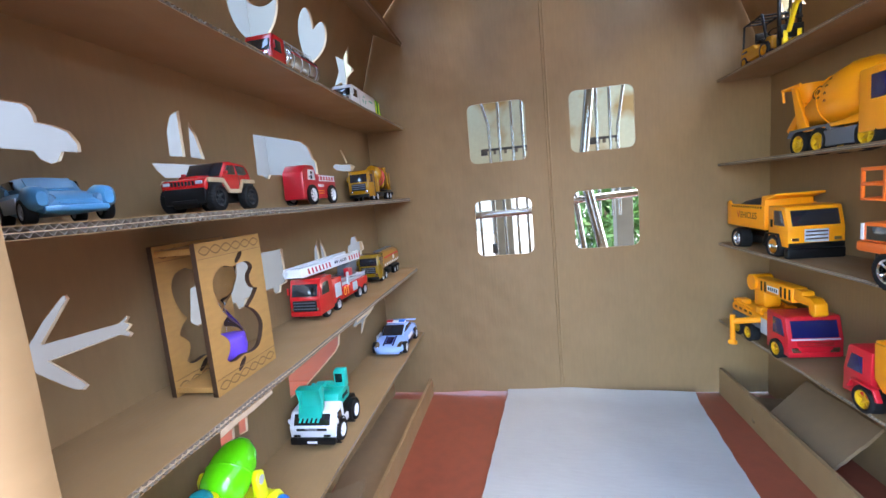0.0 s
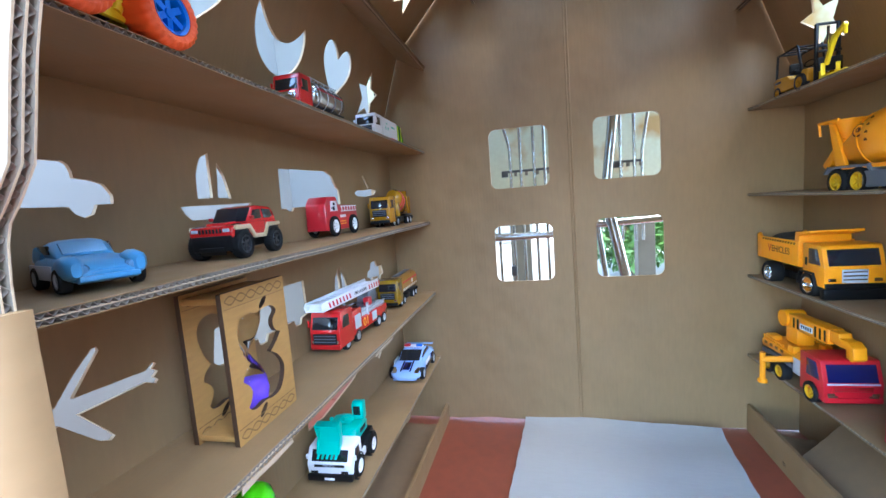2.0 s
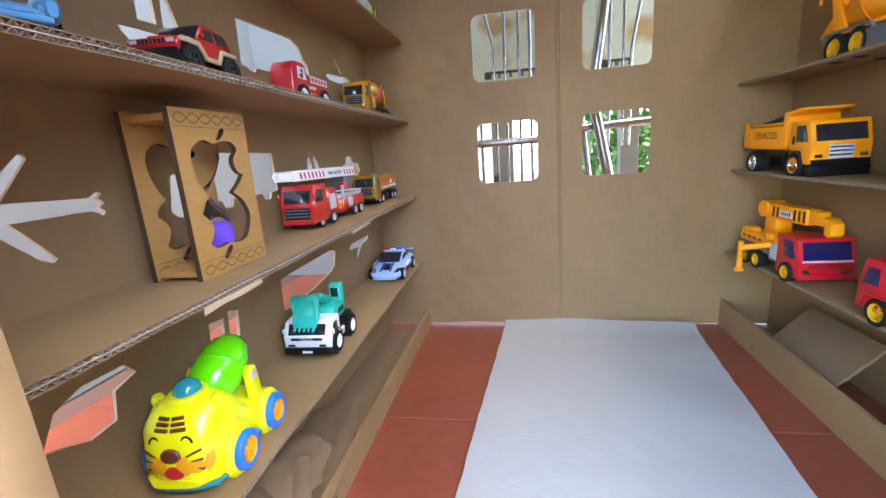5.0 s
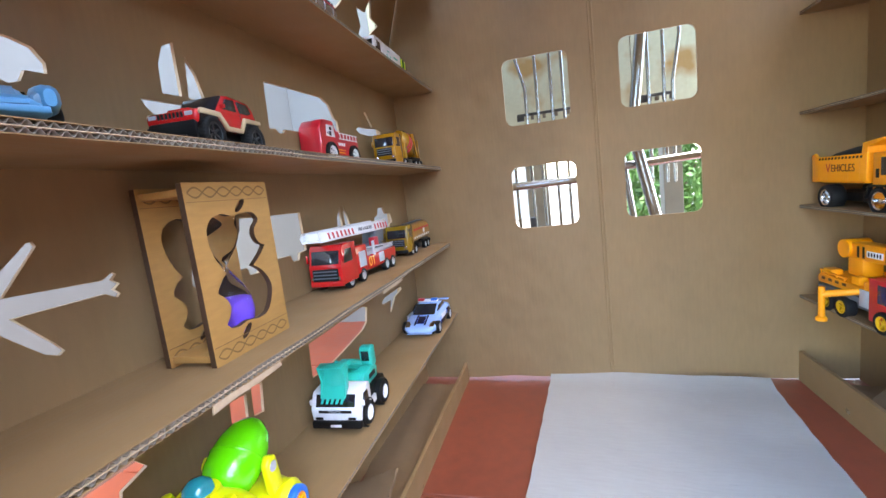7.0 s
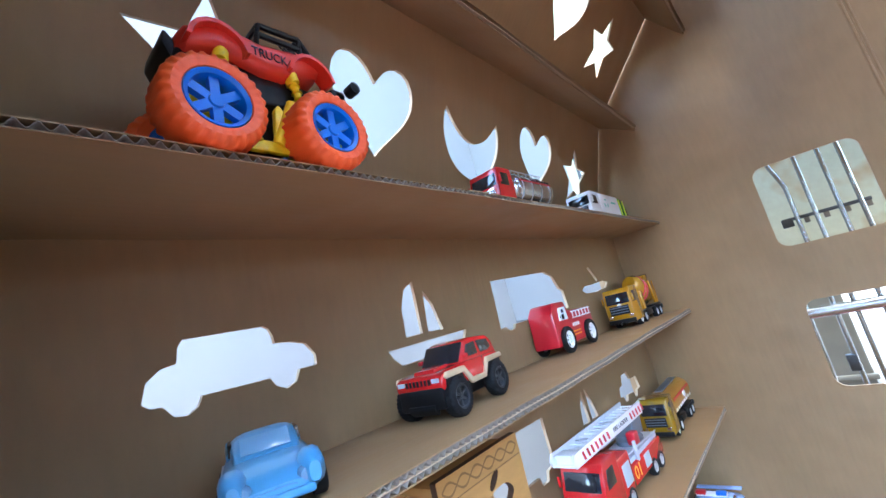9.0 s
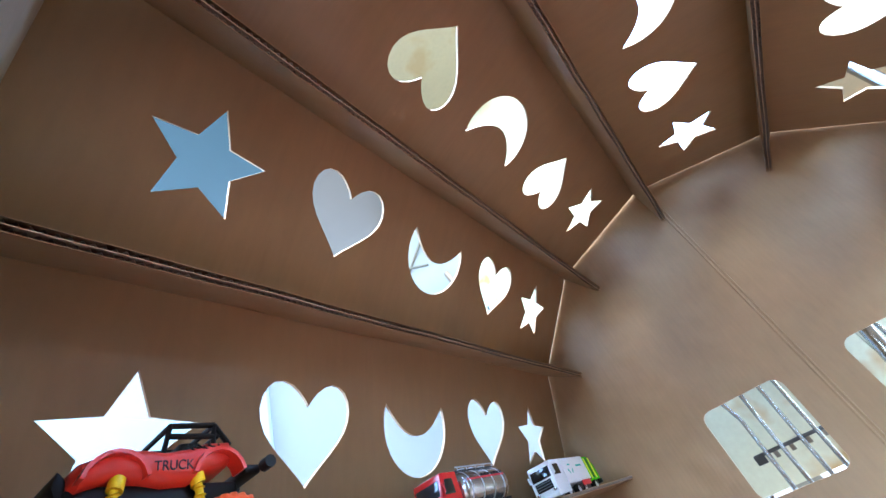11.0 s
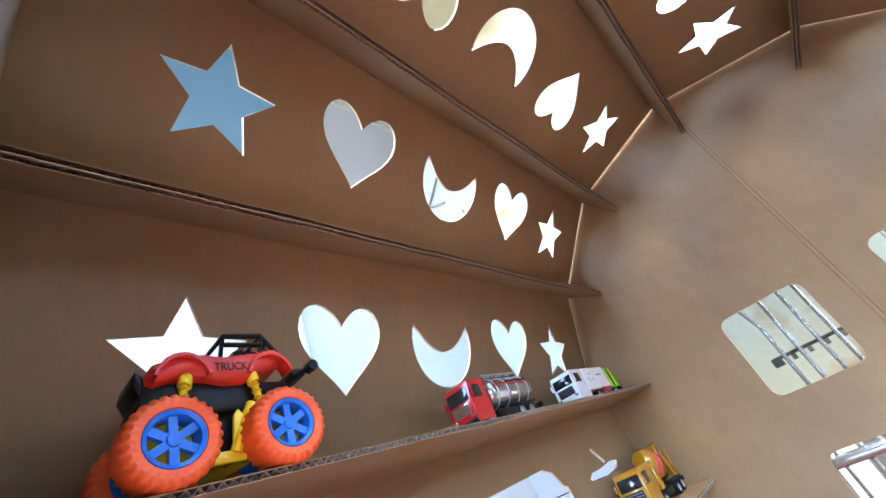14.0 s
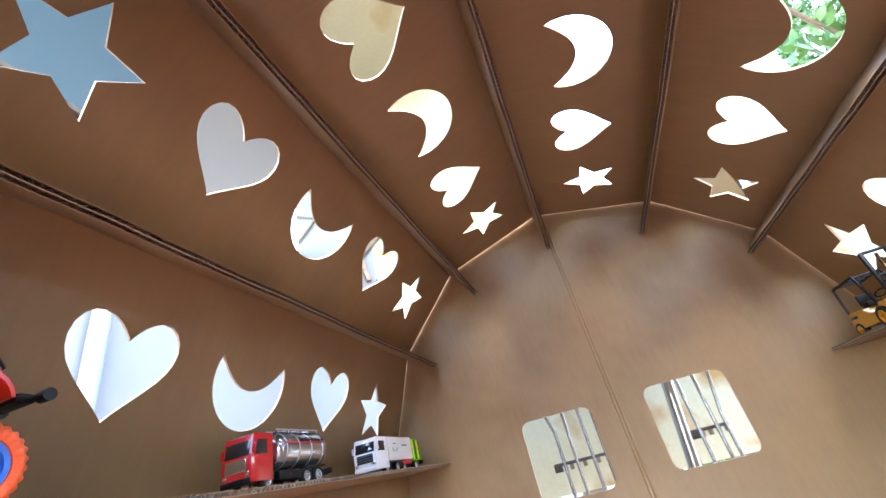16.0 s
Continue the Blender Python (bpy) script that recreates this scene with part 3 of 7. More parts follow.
M_BRIGHTYELLOW = plastic("bright_yellow_plastic", (0.85, 0.66, 0.01), 0.35, 0.2)
M_BROWNINK = plastic("brown_ink", (0.12, 0.028, 0.012), 0.5, 0.0)
M_CHEEK = plastic("orange_cheek", (0.75, 0.34, 0.01), 0.4, 0.0)
M_POLICE = plastic("pale_police_blue", (0.30, 0.44, 0.74), 0.2, 0.6)
M_WOOD = material("light_wood", (0.41, 0.215, 0.062), 0.5, 0, 0.16, 45, 0.1, grain=(1, 4, 0.35))
M_ENGRAVE = material("engraved_wood", (0.20, 0.105, 0.035), 0.6, 0, 0.15, 60, 0.0)
M_WOODDARK = material("burnt_wood_edge", (0.060, 0.028, 0.012), 0.65, 0, 0.15, 60, 0.1)
M_GLASS = clear("clear_glass", (0.99, 0.99, 1.0), 0.01, 1.13)
M_SAND = material("purple_sand", (0.17, 0.07, 0.62), 0.85, 0, 0.12, 900, 0.4)
M_COAL = material("black_load", (0.02, 0.02, 0.02), 0.8, 0, 0.3, 200, 0.8)

_wheels = {}


def wheel_meshes(r, w, tyre, rim, spokes, tread):
    key = (r, w, tyre.name, rim.name, spokes, tread)
    if key in _wheels:
        return _wheels[key]
    R90 = Matrix.Rotation(radians(-90), 4, "X")
    bm = lathe([(r * 0.60, -w / 2 + w * 0.06), (r * 0.84, -w / 2), (r * 0.96, -w * 0.42), (r, -w * 0.28), (r, w * 0.28), (r * 0.96, w * 0.42), (r * 0.84, w / 2), (r * 0.66, w * 0.46), (r * 0.60, w * 0.3), (r * 0.60, -w / 2 + w * 0.06)], 112 if tread else 28, m=R90)
    if tread:
        # lugs: every other pair of facets stands out, staggered between the two shoulders
        for v in bm.verts:
            rr = math.hypot(v.co.x, v.co.z)
            if rr > r * 0.9:
                i = int(round(math.atan2(v.co.z, v.co.x) / (2 * math.pi) * 112)) % 112
                k = 1.022 if (i // 2 + (1 if v.co.y > 0 else 0)) % 2 else 0.97
                v.co.x, v.co.z = v.co.x * k, v.co.z * k
    t = bpy.data.meshes.new("wheel")
    bm.to_mesh(t)
    bm.free()
    t.materials.append(tyre)
    t.shade_smooth()
    t.set_sharp_from_angle(angle=radians(45))
    bm = lathe([(0, w * 0.36), (r * 0.14, w * 0.36), (r * 0.17, w * 0.26), (r * 0.20, w * 0.02), (r * 0.50, -w * 0.05), (r * 0.54, w * 0.40), (r * 0.63, w * 0.45), (r * 0.66, w * 0.40), (r * 0.62, -w * 0.45), (0, -w * 0.45)], 24, m=R90)
    n0 = len(bm.faces)
    bm.faces.ensure_lookup_table()
    for f in bm.faces:
        rr = f.calc_center_median().xz.length
        if spokes and r * 0.18 < rr < r * 0.51 and f.calc_center_median().y > -w * 0.3:
            f.material_index = 1
    for i in range(spokes):
        m = Matrix.Rotation(2 * math.pi * i / spokes, 4, "Y") @ Matrix.Translation((0, w * 0.23, r * 0.34))
        bmesh.ops.create_cube(bm, size=1, matrix=m @ Matrix.Diagonal((r * (0.19 if rim is M_BLUE else 0.12), w * 0.16, r * 0.46, 1)))
    q = bpy.data.meshes.new("rim")
    bm.to_mesh(q)
    bm.free()
    q.materials.append(rim)
    q.materials.append(M_BRIGHTYELLOW if rim is M_BLUE else rim if rim in (M_YELLOW, M_MUSTARD, M_AMBER) else M_BLACK)
    q.shade_smooth()
    q.set_sharp_from_angle(angle=radians(40))
    _wheels[key] = (t, q)
    return t, q


def wheel(root, x, y, r, w, tyre=None, rim=None, spokes=6, tread=False, z=None, label=""):
    """A wheel at x on the side y (its hub faces outwards)."""
    t, q = wheel_meshes(r, w, tyre or M_RUBBER, rim or M_SILVER, spokes, tread)
    ob = new("wheel", t)
    ob.parent = root
    ob.matrix_basis = Matrix.Translation((x, y, r if z is None else z)) @ Matrix.Diagonal((STRETCH.get(root.name, 1), 1, 1, 1)) @ (Matrix() if y > 0 else Matrix.Rotation(math.pi, 4, "Z"))
    c = new("rim", q)
    c.parent = ob
    if label:
        ob["label"] = label
    return ob


def axle(root, x, W, r, w, **kw):
    wheel(root, x, W / 2 - w / 2, r, w, **kw)
    wheel(root, x, -W / 2 + w / 2, r, w, **kw)


def lettering(root, text, size, mat, m, name="lettering"):
    cu = bpy.data.curves.new(name, "FONT")
    cu.body, cu.size, cu.extrude, cu.align_x, cu.align_y = text, size, 0.0002, "CENTER", "CENTER"
    tmp = new("tmp_" + name, cu)
    dg = bpy.context.evaluated_depsgraph_get()
    dg.update()
    me = bpy.data.meshes.new_from_object(tmp.evaluated_get(dg))
    bpy.data.objects.remove(tmp)
    bpy.data.curves.remove(cu)
    me.materials.clear()
    me.materials.append(mat)
    ob = new(name, me)
    ob.parent = root
    ob.matrix_basis = m
    return ob


def on_side(x, y, z, s):
    """A pose for writing on a vehicle's side s (+1 left, -1 right)."""
    return Matrix.Translation((x, y, z)) @ Matrix.Rotation(math.pi if s > 0 else 0, 4, "Z") @ Matrix.Rotation(math.pi / 2, 4, "X")


def on_front(x, y, z, tilt=0.0):
    return Matrix.Translation((x, y, z)) @ Matrix.Rotation(math.pi / 2, 4, "Z") @ Matrix.Rotation(math.pi / 2 - tilt, 4, "X")


STRETCH = {}


def thing(name, label, category, x, y, z, heading, group="", scale=(1, 1, 1)):
    """The Empty of a thing, standing at x, y, z; scale: its length, breadth and height."""
    root = tagged(new(name), label, category, group)
    root.matrix_basis = pose(x, y, z, 0, 0, heading) @ Matrix.Diagonal((*scale, 1))
    STRETCH[root.name] = scale[2] / scale[0]
    return root


def loft(sections, n=16, power=3.2, bm=None, caps=True):
    """A rounded hull through sections (x, width, z_low, z_high)."""
    b = bm or bmesh.new()
    rings = []
    for x, w, z0, z1 in sections:
        zc, h = (z0 + z1) / 2, (z1 - z0) / 2
        ring = []
        for i in range(n):
            a = 2 * math.pi * (i + 0.5) / n
            c, s = math.cos(a), math.sin(a)
            ring.append(b.verts.new((x, math.copysign(abs(c) ** (2 / power), c) * w / 2, zc + math.copysign(abs(s) ** (2 / power), s) * h)))
        rings.append(ring)
    fs = []
    for p, q in zip(rings, rings[1:]):
        for i in range(n):
            j = (i + 1) % n
            fs.append(b.faces.new((p[i], p[j], q[j], q[i])))
    if caps:
        fs.append(b.faces.new(rings[0]))
        fs.append(b.faces.new(rings[-1][::-1]))
    bmesh.ops.recalc_face_normals(b, faces=fs)
    return b


def truck_cab(root, x0, x1, W, z0, z1, paint, glass=None, lean=0.004, grille=None, bumper=None, lights=None, mirrors=True, screen=(0.52, 0.90), bev=0.0022, grille_span=(0.22, 0.46), grille_w=0.7):
    """A flat-fronted cab from x0 to x1 (front) with its screen, side windows, grille, bumper, lights and mirrors."""
    h = z1 - z0
    glass, grille, bumper = glass or M_SMOKE, grille or M_BLACK, bumper or M_BLACK
    cabp = part("cab", prism([(x0, z0), (x1, z0), (x1, z0 + 0.46 * h), (x1 - lean, z1 - 0.04 * h), (x1 - lean - 0.04 * h, z1), (x0, z1)], W, bevel=bev), paint, root)
    za, zb = z0 + screen[0] * h, z0 + screen[1] * h
    fx = lambda z: x1 - lean * max(0, (z - z0 - 0.46 * h)) / (0.5 * h)
    part("windscreen", prism([(fx(za) + 0.0007, za), (fx(zb) + 0.0007, zb), (fx(zb) - 0.003, zb), (fx(za) - 0.003, za)], W * 0.84, bevel=0.0008), glass, cabp)
    for s in (-1, 1):
        part("side_window", prism([(x0 + 0.30 * (x1 - x0), za), (x1 - 0.16 * (x1 - x0), za), (x1 - 0.24 * (x1 - x0) - lean * 0.5, zb), (x0 + 0.30 * (x1 - x0), zb)], 0.0016, at=s * (W / 2 - 0.0002), bevel=0.0004), glass, cabp)
        part("headlight", box(0.0016, W * 0.13, h * 0.08, (x1 + 0.0002, s * W * 0.37, z0 + 0.15 * h), 0.0005), lights or M_CHROME, cabp)
        if mirrors:
            part("mirror", box(0.0025, 0.003, h * 0.2, (x1 - 0.003, s * (W / 2 + 0.0028), z0 + 0.58 * h), 0.0006), paint, cabp)
    ga, gb = z0 + grille_span[0] * h, z0 + grille_span[1] * h
    gp = part("grille", box(0.0016, W * grille_w, gb - ga, (x1 + 0.0003, 0, ga), 0.0006), grille, cabp)
    for i in range(3):
        part("grille_bar", box(0.0008, W * grille_w * 0.92, (gb - ga) * 0.10, (x1 + 0.0013, 0, ga + (gb - ga) * (0.2 + 0.28 * i))), M_GREY if grille is M_BLACK else M_CHROME, gp)
    part("bumper", box(0.006, W * 0.98, 0.13 * h, (x1 - 0.0015, 0, z0 - 0.02 * h), 0.001), bumper, root)
    return cabp


def small_truck(name, label, x, y, z, heading, paint, L=0.152, W=0.048, H=0.058, axles=(0.052, 0.030, -0.028, -0.050), r=0.0085, bumper=None, grille=None, scale=(1, 1, 1)):
    root = thing(name, label, "toy truck", x, y, z, heading, "small toy trucks", scale)
    cab_len = 0.036
    truck_cab(root, L / 2 - cab_len, L / 2, W, 0.0085, H, paint, bumper=bumper, grille=grille, screen=(0.55, 0.86), grille_span=(0.24, 0.50))
    part("chassis", box(L * 0.94, W * 0.52, 0.007, (-L * 0.03, 0, 0.009), 0.001), M_BLACK, root)
    for ax in axles:
        axle(root, ax, W * 0.98, r, 0.010, rim=M_SILVER, spokes=6)
    for s in (-1, 1):
        part("side_skirt", box(0.026, 0.008, 0.009, (0.001, s * (W / 2 - 0.006), 0.008), 0.0012), M_BLACK, root)
        part("mudguard", box(0.045, 0.012, 0.003, (-0.039, s * (W / 2 - 0.007), 0.0185), 0.001), M_BLACK, root)
    part("tail_bar", box(0.004, W * 0.9, 0.007, (-L / 2 + 0.002, 0, 0.010), 0.001), M_BLACK, root)
    return root, L / 2 - cab_len


# ---- west shelves: the toys, top shelf first ----
ZW2, ZW3, ZW4, ZW5 = 0.7183, 0.5425, 0.3575, 0.1792


def monster_truck():
    t = thing("monster_truck", "red toy monster truck with big orange tyres and blue rims", "toy truck", -0.281, 0.2865, ZW2 - 0.0020, -90, "", (1.02, 1.06, 1.04))
    for sx in (-0.033, 0.033):
        for s in (-1, 1):
            wheel(t, sx, s * 0.027, 0.0240, 0.025, tyre=M_TYRE_ORANGE, rim=M_BLUE, spokes=6, tread=True)
        part("axle_beam", rod((sx, -0.03, 0.0240), (sx, 0.03, 0.0240), 0.005, 10), M_BRIGHTYELLOW, t)
        for s in (-1, 1):
            sp = part("shock", rod((sx * 0.86, s * 0.022, 0.034), (sx * 0.70, s * 0.020, 0.058), 0.0024, 10), M_BRIGHTYELLOW, t, "yellow spring shock absorber")
            for k in range(5):
                q = Vector((sx * 0.86, s * 0.022, 0.034)).lerp(Vector((sx * 0.70, s * 0.020, 0.058)), 0.25 + 0.14 * k)
                part("coil", lathe([(0.0022, -0.0006), (0.0036, 0), (0.0022, 0.0006)], 12, m=Matrix.Translation(q)), M_BRIGHTYELLOW, sp)
            part("shock_cap", rod((sx * 0.72, s * 0.0202, 0.0550), (sx * 0.68, s * 0.0198, 0.0600), 0.0044, 12), M_BRIGHTYELLOW, sp)
    for s in (-1, 1):
        part("side_frame", prism([(-0.034, 0.020), (-0.012, 0.012), (0.012, 0.012), (0.034, 0.020), (0.033, 0.026), (0.014, 0.019), (0.016, 0.036), (0.010, 0.044), (0.007, 0.040), (0.005, 0.019), (-0.005, 0.019), (-0.007, 0.040), (-0.010, 0.044), (-0.016, 0.036), (-0.014, 0.019), (-0.033, 0.026)], 0.004, at=s * 0.0165, bevel=0.001), M_BRIGHTYELLOW, t)
        for q in (-1, 1):
            part("frame_brace", rod((q * 0.006, s * 0.0175, 0.017), (q * 0.019, s * 0.0185, 0.046), 0.0036, 10), M_BRIGHTYELLOW, t)
    part("gearbox", box(0.036, 0.022, 0.028, (0, 0, 0.018), 0.003), M_BLACK, t)
    part("chassis", prism([(-0.046, 0.046), (-0.036, 0.040), (0.046, 0.036), (0.054, 0.046), (0.050, 0.060), (-0.044, 0.056)], 0.034, bevel=0.002), M_BLACK, t)
    body = part("body", loft([(0.053, 0.036, 0.052, 0.060), (0.049, 0.046, 0.050, 0.065), (0.034, 0.050, 0.054, 0.069), (0.018, 0.051, 0.052, 0.070), (0.004, 0.052, 0.049, 0.068), (-0.012, 0.052, 0.049, 0.070), (-0.024, 0.050, 0.054, 0.073), (-0.040, 0.046, 0.058, 0.074), (-0.043, 0.038, 0.060, 0.072)], 24, 4), M_ORANGERED, t)
    for sx in (-0.030, 0.033):
        for s in (-1, 1):
            bm = bmesh.new()
            prev = None
            for i in range(9):
                a = radians(12 + 156 * i / 8)
                cur = [bm.verts.new((sx + r2 * math.cos(a), s * yy, 0.050 + 0.9 * r2 * math.sin(a))) for r2 in (0.0165, 0.0190) for yy in (0.016, 0.029)]
                if prev:
                    for q in ((0, 1), (1, 3), (3, 2), (2, 0)):
                        bm.faces.new((prev[q[0]], prev[q[1]], cur[q[1]], cur[q[0]]))
                else:
                    bm.faces.new((cur[0], cur[1], cur[3], cur[2]))
                prev = cur
            bm.faces.new((prev[0], prev[2], prev[3], prev[1]))
            bmesh.ops.recalc_face_normals(bm, faces=bm.faces)
            part("wheel_arch", bm, M_ORANGERED, body)
    for s in (-1, 1):
        lettering(body, "TRUCK", 0.0075, M_BLACK, on_side(0.000, s * 0.0264, 0.0580, s))
        for k in range(7):
            x = -0.036 + 0.0035 * k
            part("decal", rod((x, s * 0.0240, 0.0655 + 0.001 * (k % 3)), (x + 0.006, s * 0.0248, 0.0695 - 0.001 * (k % 2)), 0.0006, 5), M_BLACK, body, "black scribbled stroke")
    cage = part("roll_cage", rod((-0.020, -0.019, 0.068), (-0.021, -0.019, 0.084), 0.0018, 8), M_BLACK, t)
    for a, b2 in (((-0.020, 0.019, 0.068), (-0.021, 0.019, 0.084)), ((-0.021, -0.019, 0.084), (-0.021, 0.019, 0.084)), ((0.014, -0.019, 0.066), (0.010, -0.019, 0.083)), ((0.014, 0.019, 0.066), (0.010, 0.019, 0.083)),
                  ((0.010, -0.019, 0.083), (0.010, 0.019, 0.083)), ((0.010, -0.019, 0.083), (-0.021, -0.019, 0.084)), ((0.010, 0.019, 0.083), (-0.021, 0.019, 0.084)), ((-0.020, -0.019, 0.077), (0.012, -0.019, 0.077)), ((-0.020, 0.019, 0.077), (0.012, 0.019, 0.077)), ((-0.021, 0.019, 0.084), (-0.034, 0.017, 0.072)), ((-0.021, -0.019, 0.084), (-0.034, -0.017, 0.072)), ((-0.026, -0.019, 0.079), (-0.026, 0.019, 0.079))):
        part("cage_bar", rod(a, b2, 0.0018, 8), M_BLACK, cage)
    part("seat", box(0.016, 0.034, 0.008, (-0.006, 0, 0.067), 0.003), M_BLACK, t)
    part("tow_bar", box(0.012, 0.030, 0.006, (-0.048, 0, 0.058), 0.002), M_BLACK, t)
    for s in (-1, 1):
        part("tow_knob", rod((-0.054, s * 0.018, 0.061), (-0.054, s * 0.026, 0.061), 0.0042, 10), M_BLACK, t)
    part("nose", prism([(0.040, 0.036), (0.046, 0.034), (0.055, 0.044), (0.055, 0.052), (0.048, 0.060)], 0.026, bevel=0.002), M_BLACK, t)
    part("bull_bar", prism([(0.050, 0.054), (0.056, 0.050), (0.061, 0.060), (0.059, 0.068), (0.055, 0.064)], 0.030, bevel=0.0015), M_BLACK, t)
    part("skid_plate", prism([(0.047, 0.047), (0.052, 0.046), (0.055, 0.038), (0.054, 0.034), (0.050, 0.038)], 0.024, bevel=0.001), M_BLACK, t)

    for c in t.children:
        kind = c.name.split(".")[0]
        if kind == "body":
            c.matrix_basis = Matrix.Translation((-0.0050, 0, 0.0080)) @ Matrix.Diagonal((0.87, 1, 1.045, 1))
        elif kind in ("roll_cage", "seat"):
            c.matrix_basis = Matrix.Translation((-0.0135, 0, 0.0080)) @ Matrix.Diagonal((0.87, 1, 1.045, 1))
        elif kind in ("nose", "bull_bar", "skid_plate"):
            c.matrix_basis = Matrix.Translation((-0.0080, 0, 0.0060)) @ Matrix.Diagonal((0.90, 1, 1, 1))
        elif kind in ("tow_bar", "tow_knob"):
            c.matrix_basis = Matrix.Translation((-0.0125, 0, 0.0075))
        elif kind == "chassis":
            c.matrix_basis = Matrix.Translation((-0.0060, 0, 0.0050)) @ Matrix.Diagonal((0.94, 1, 1, 1))
        elif kind == "shock":
            c.matrix_basis = Matrix.Translation((0, 0, -0.011)) @ Matrix.Diagonal((0.9, 1, 1.28, 1))


monster_truck()

t, cx = small_truck("tanker_truck", "red-cabbed toy tanker truck with a silver tank", -0.303, 0.6445, ZW2, -91, M_RED, L=0.158, axles=(0.052, -0.020, -0.044), r=0.0095, grille=M_CHROME, scale=(0.95, 0.84, 1.0))
tank = part("tank", lathe([(0, -0.052), (0.015, -0.0515), (0.0205, -0.048), (0.022, -0.044), (0.022, 0.044), (0.0205, 0.048), (0.015, 0.0515), (0, 0.052)], 28, m=Matrix.Translation((-0.021, 0, 0.041)) @ Matrix.Diagonal((1, 1.06, 0.92, 1)) @ Matrix.Rotation(math.pi / 2, 4, "Y")), M_TANK, t)
part("walkway", box(0.088, 0.016, 0.002, (-0.021, 0, 0.0606), 0.0005), M_DARKRIM, tank)
for k in range(4):
    part("tank_band", lathe([(0.0222, 0), (0.0226, 0.0004), (0.0226, 0.0014), (0.0222, 0.0018)], 28, m=Matrix.Translation((-0.058 + 0.0245 * k, 0, 0.041)) @ Matrix.Diagonal((1, 1.06, 0.92, 1)) @ Matrix.Rotation(math.pi / 2, 4, "Y")), M_SILVER, tank)
for q in (-1, 1):
    part("top_rail", rod((-0.064, q * 0.009, 0.0655), (0.022, q * 0.009, 0.0655), 0.0008, 6), M_SILVER, tank)
    for k in range(5):
        part("rail_post", rod((-0.062 + 0.020 * k, q * 0.009, 0.0615), (-0.062 + 0.020 * k, q * 0.009, 0.0655), 0.0007, 6), M_SILVER, tank)
for i in range(3):
    part("hatch", lathe([(0, 0.004), (0.0045, 0.004), (0.005, 0.003), (0.005, 0)], 14, m=Matrix.Translation((-0.044 + 0.022 * i, 0, 0.0612))), M_SILVER, tank)
for s in (-1, 1):
    part("stripe", box(0.084, 0.0008, 0.0018, (-0.021, s * 0.0222, 0.047)), M_TOYRED, tank)
    for i in range(7):
        part("stripe", box(0.005, 0.0008, 0.0026, (-0.058 + 0.0075 * i, s * 0.0217, 0.0495)), M_BLACK, tank)
    part("fuel_tank", box(0.024, 0.010, 0.010, (0.020, s * 0.018, 0.008), 0.002), M_BLACK, t)

t, cx = small_truck("garbage_truck", "white toy garbage truck with a lime-green tailgate", -0.304, 0.9450, ZW2, -90, M_WHITE, L=0.158, axles=(0.050, 0.018, -0.004, -0.046), r=0.0085, bumper=M_WHITE, scale=(1.26, 0.87, 1.0))
bd = part("hopper", box(0.078, 0.047, 0.039, (0.001, 0, 0.019), 0.002), M_WHITE, t)
part("tailgate", prism([(-0.038, 0.016), (-0.038, 0.056), (-0.058, 0.056), (-0.070, 0.040), (-0.072, 0.016)], 0.046, bevel=0.002), M_GREEN, t)
for s in (-1, 1):
    for i in range(3):
        part("band", box(0.004, 0.001, 0.034, (-0.042 - 0.0085 * i, s * 0.0232, 0.019), 0.0003), M_LIME if i % 2 == 0 else M_BLACK, t)
    for k in range(3):
        a = 2 * math.pi * k / 3
        m = Matrix.Translation((0.020, s * 0.0238, 0.040)) @ Matrix.Rotation(a, 4, "Y") @ Matrix.Translation((0, 0, 0.0055))
        bm = box(0.0075, 0.0006, 0.0022, (0, 0, 0))
        part("emblem_bar", bm, M_TEAL, bd, m=m)
    part("lettering_bar", box(0.018, 0.0006, 0.003, (-0.012, s * 0.0238, 0.042)), M_TEAL, bd)
    part("side_panel", box(0.030, 0.001, 0.008, (-0.014, s * 0.0238, 0.012), 0.0003), M_TOYRED, t)


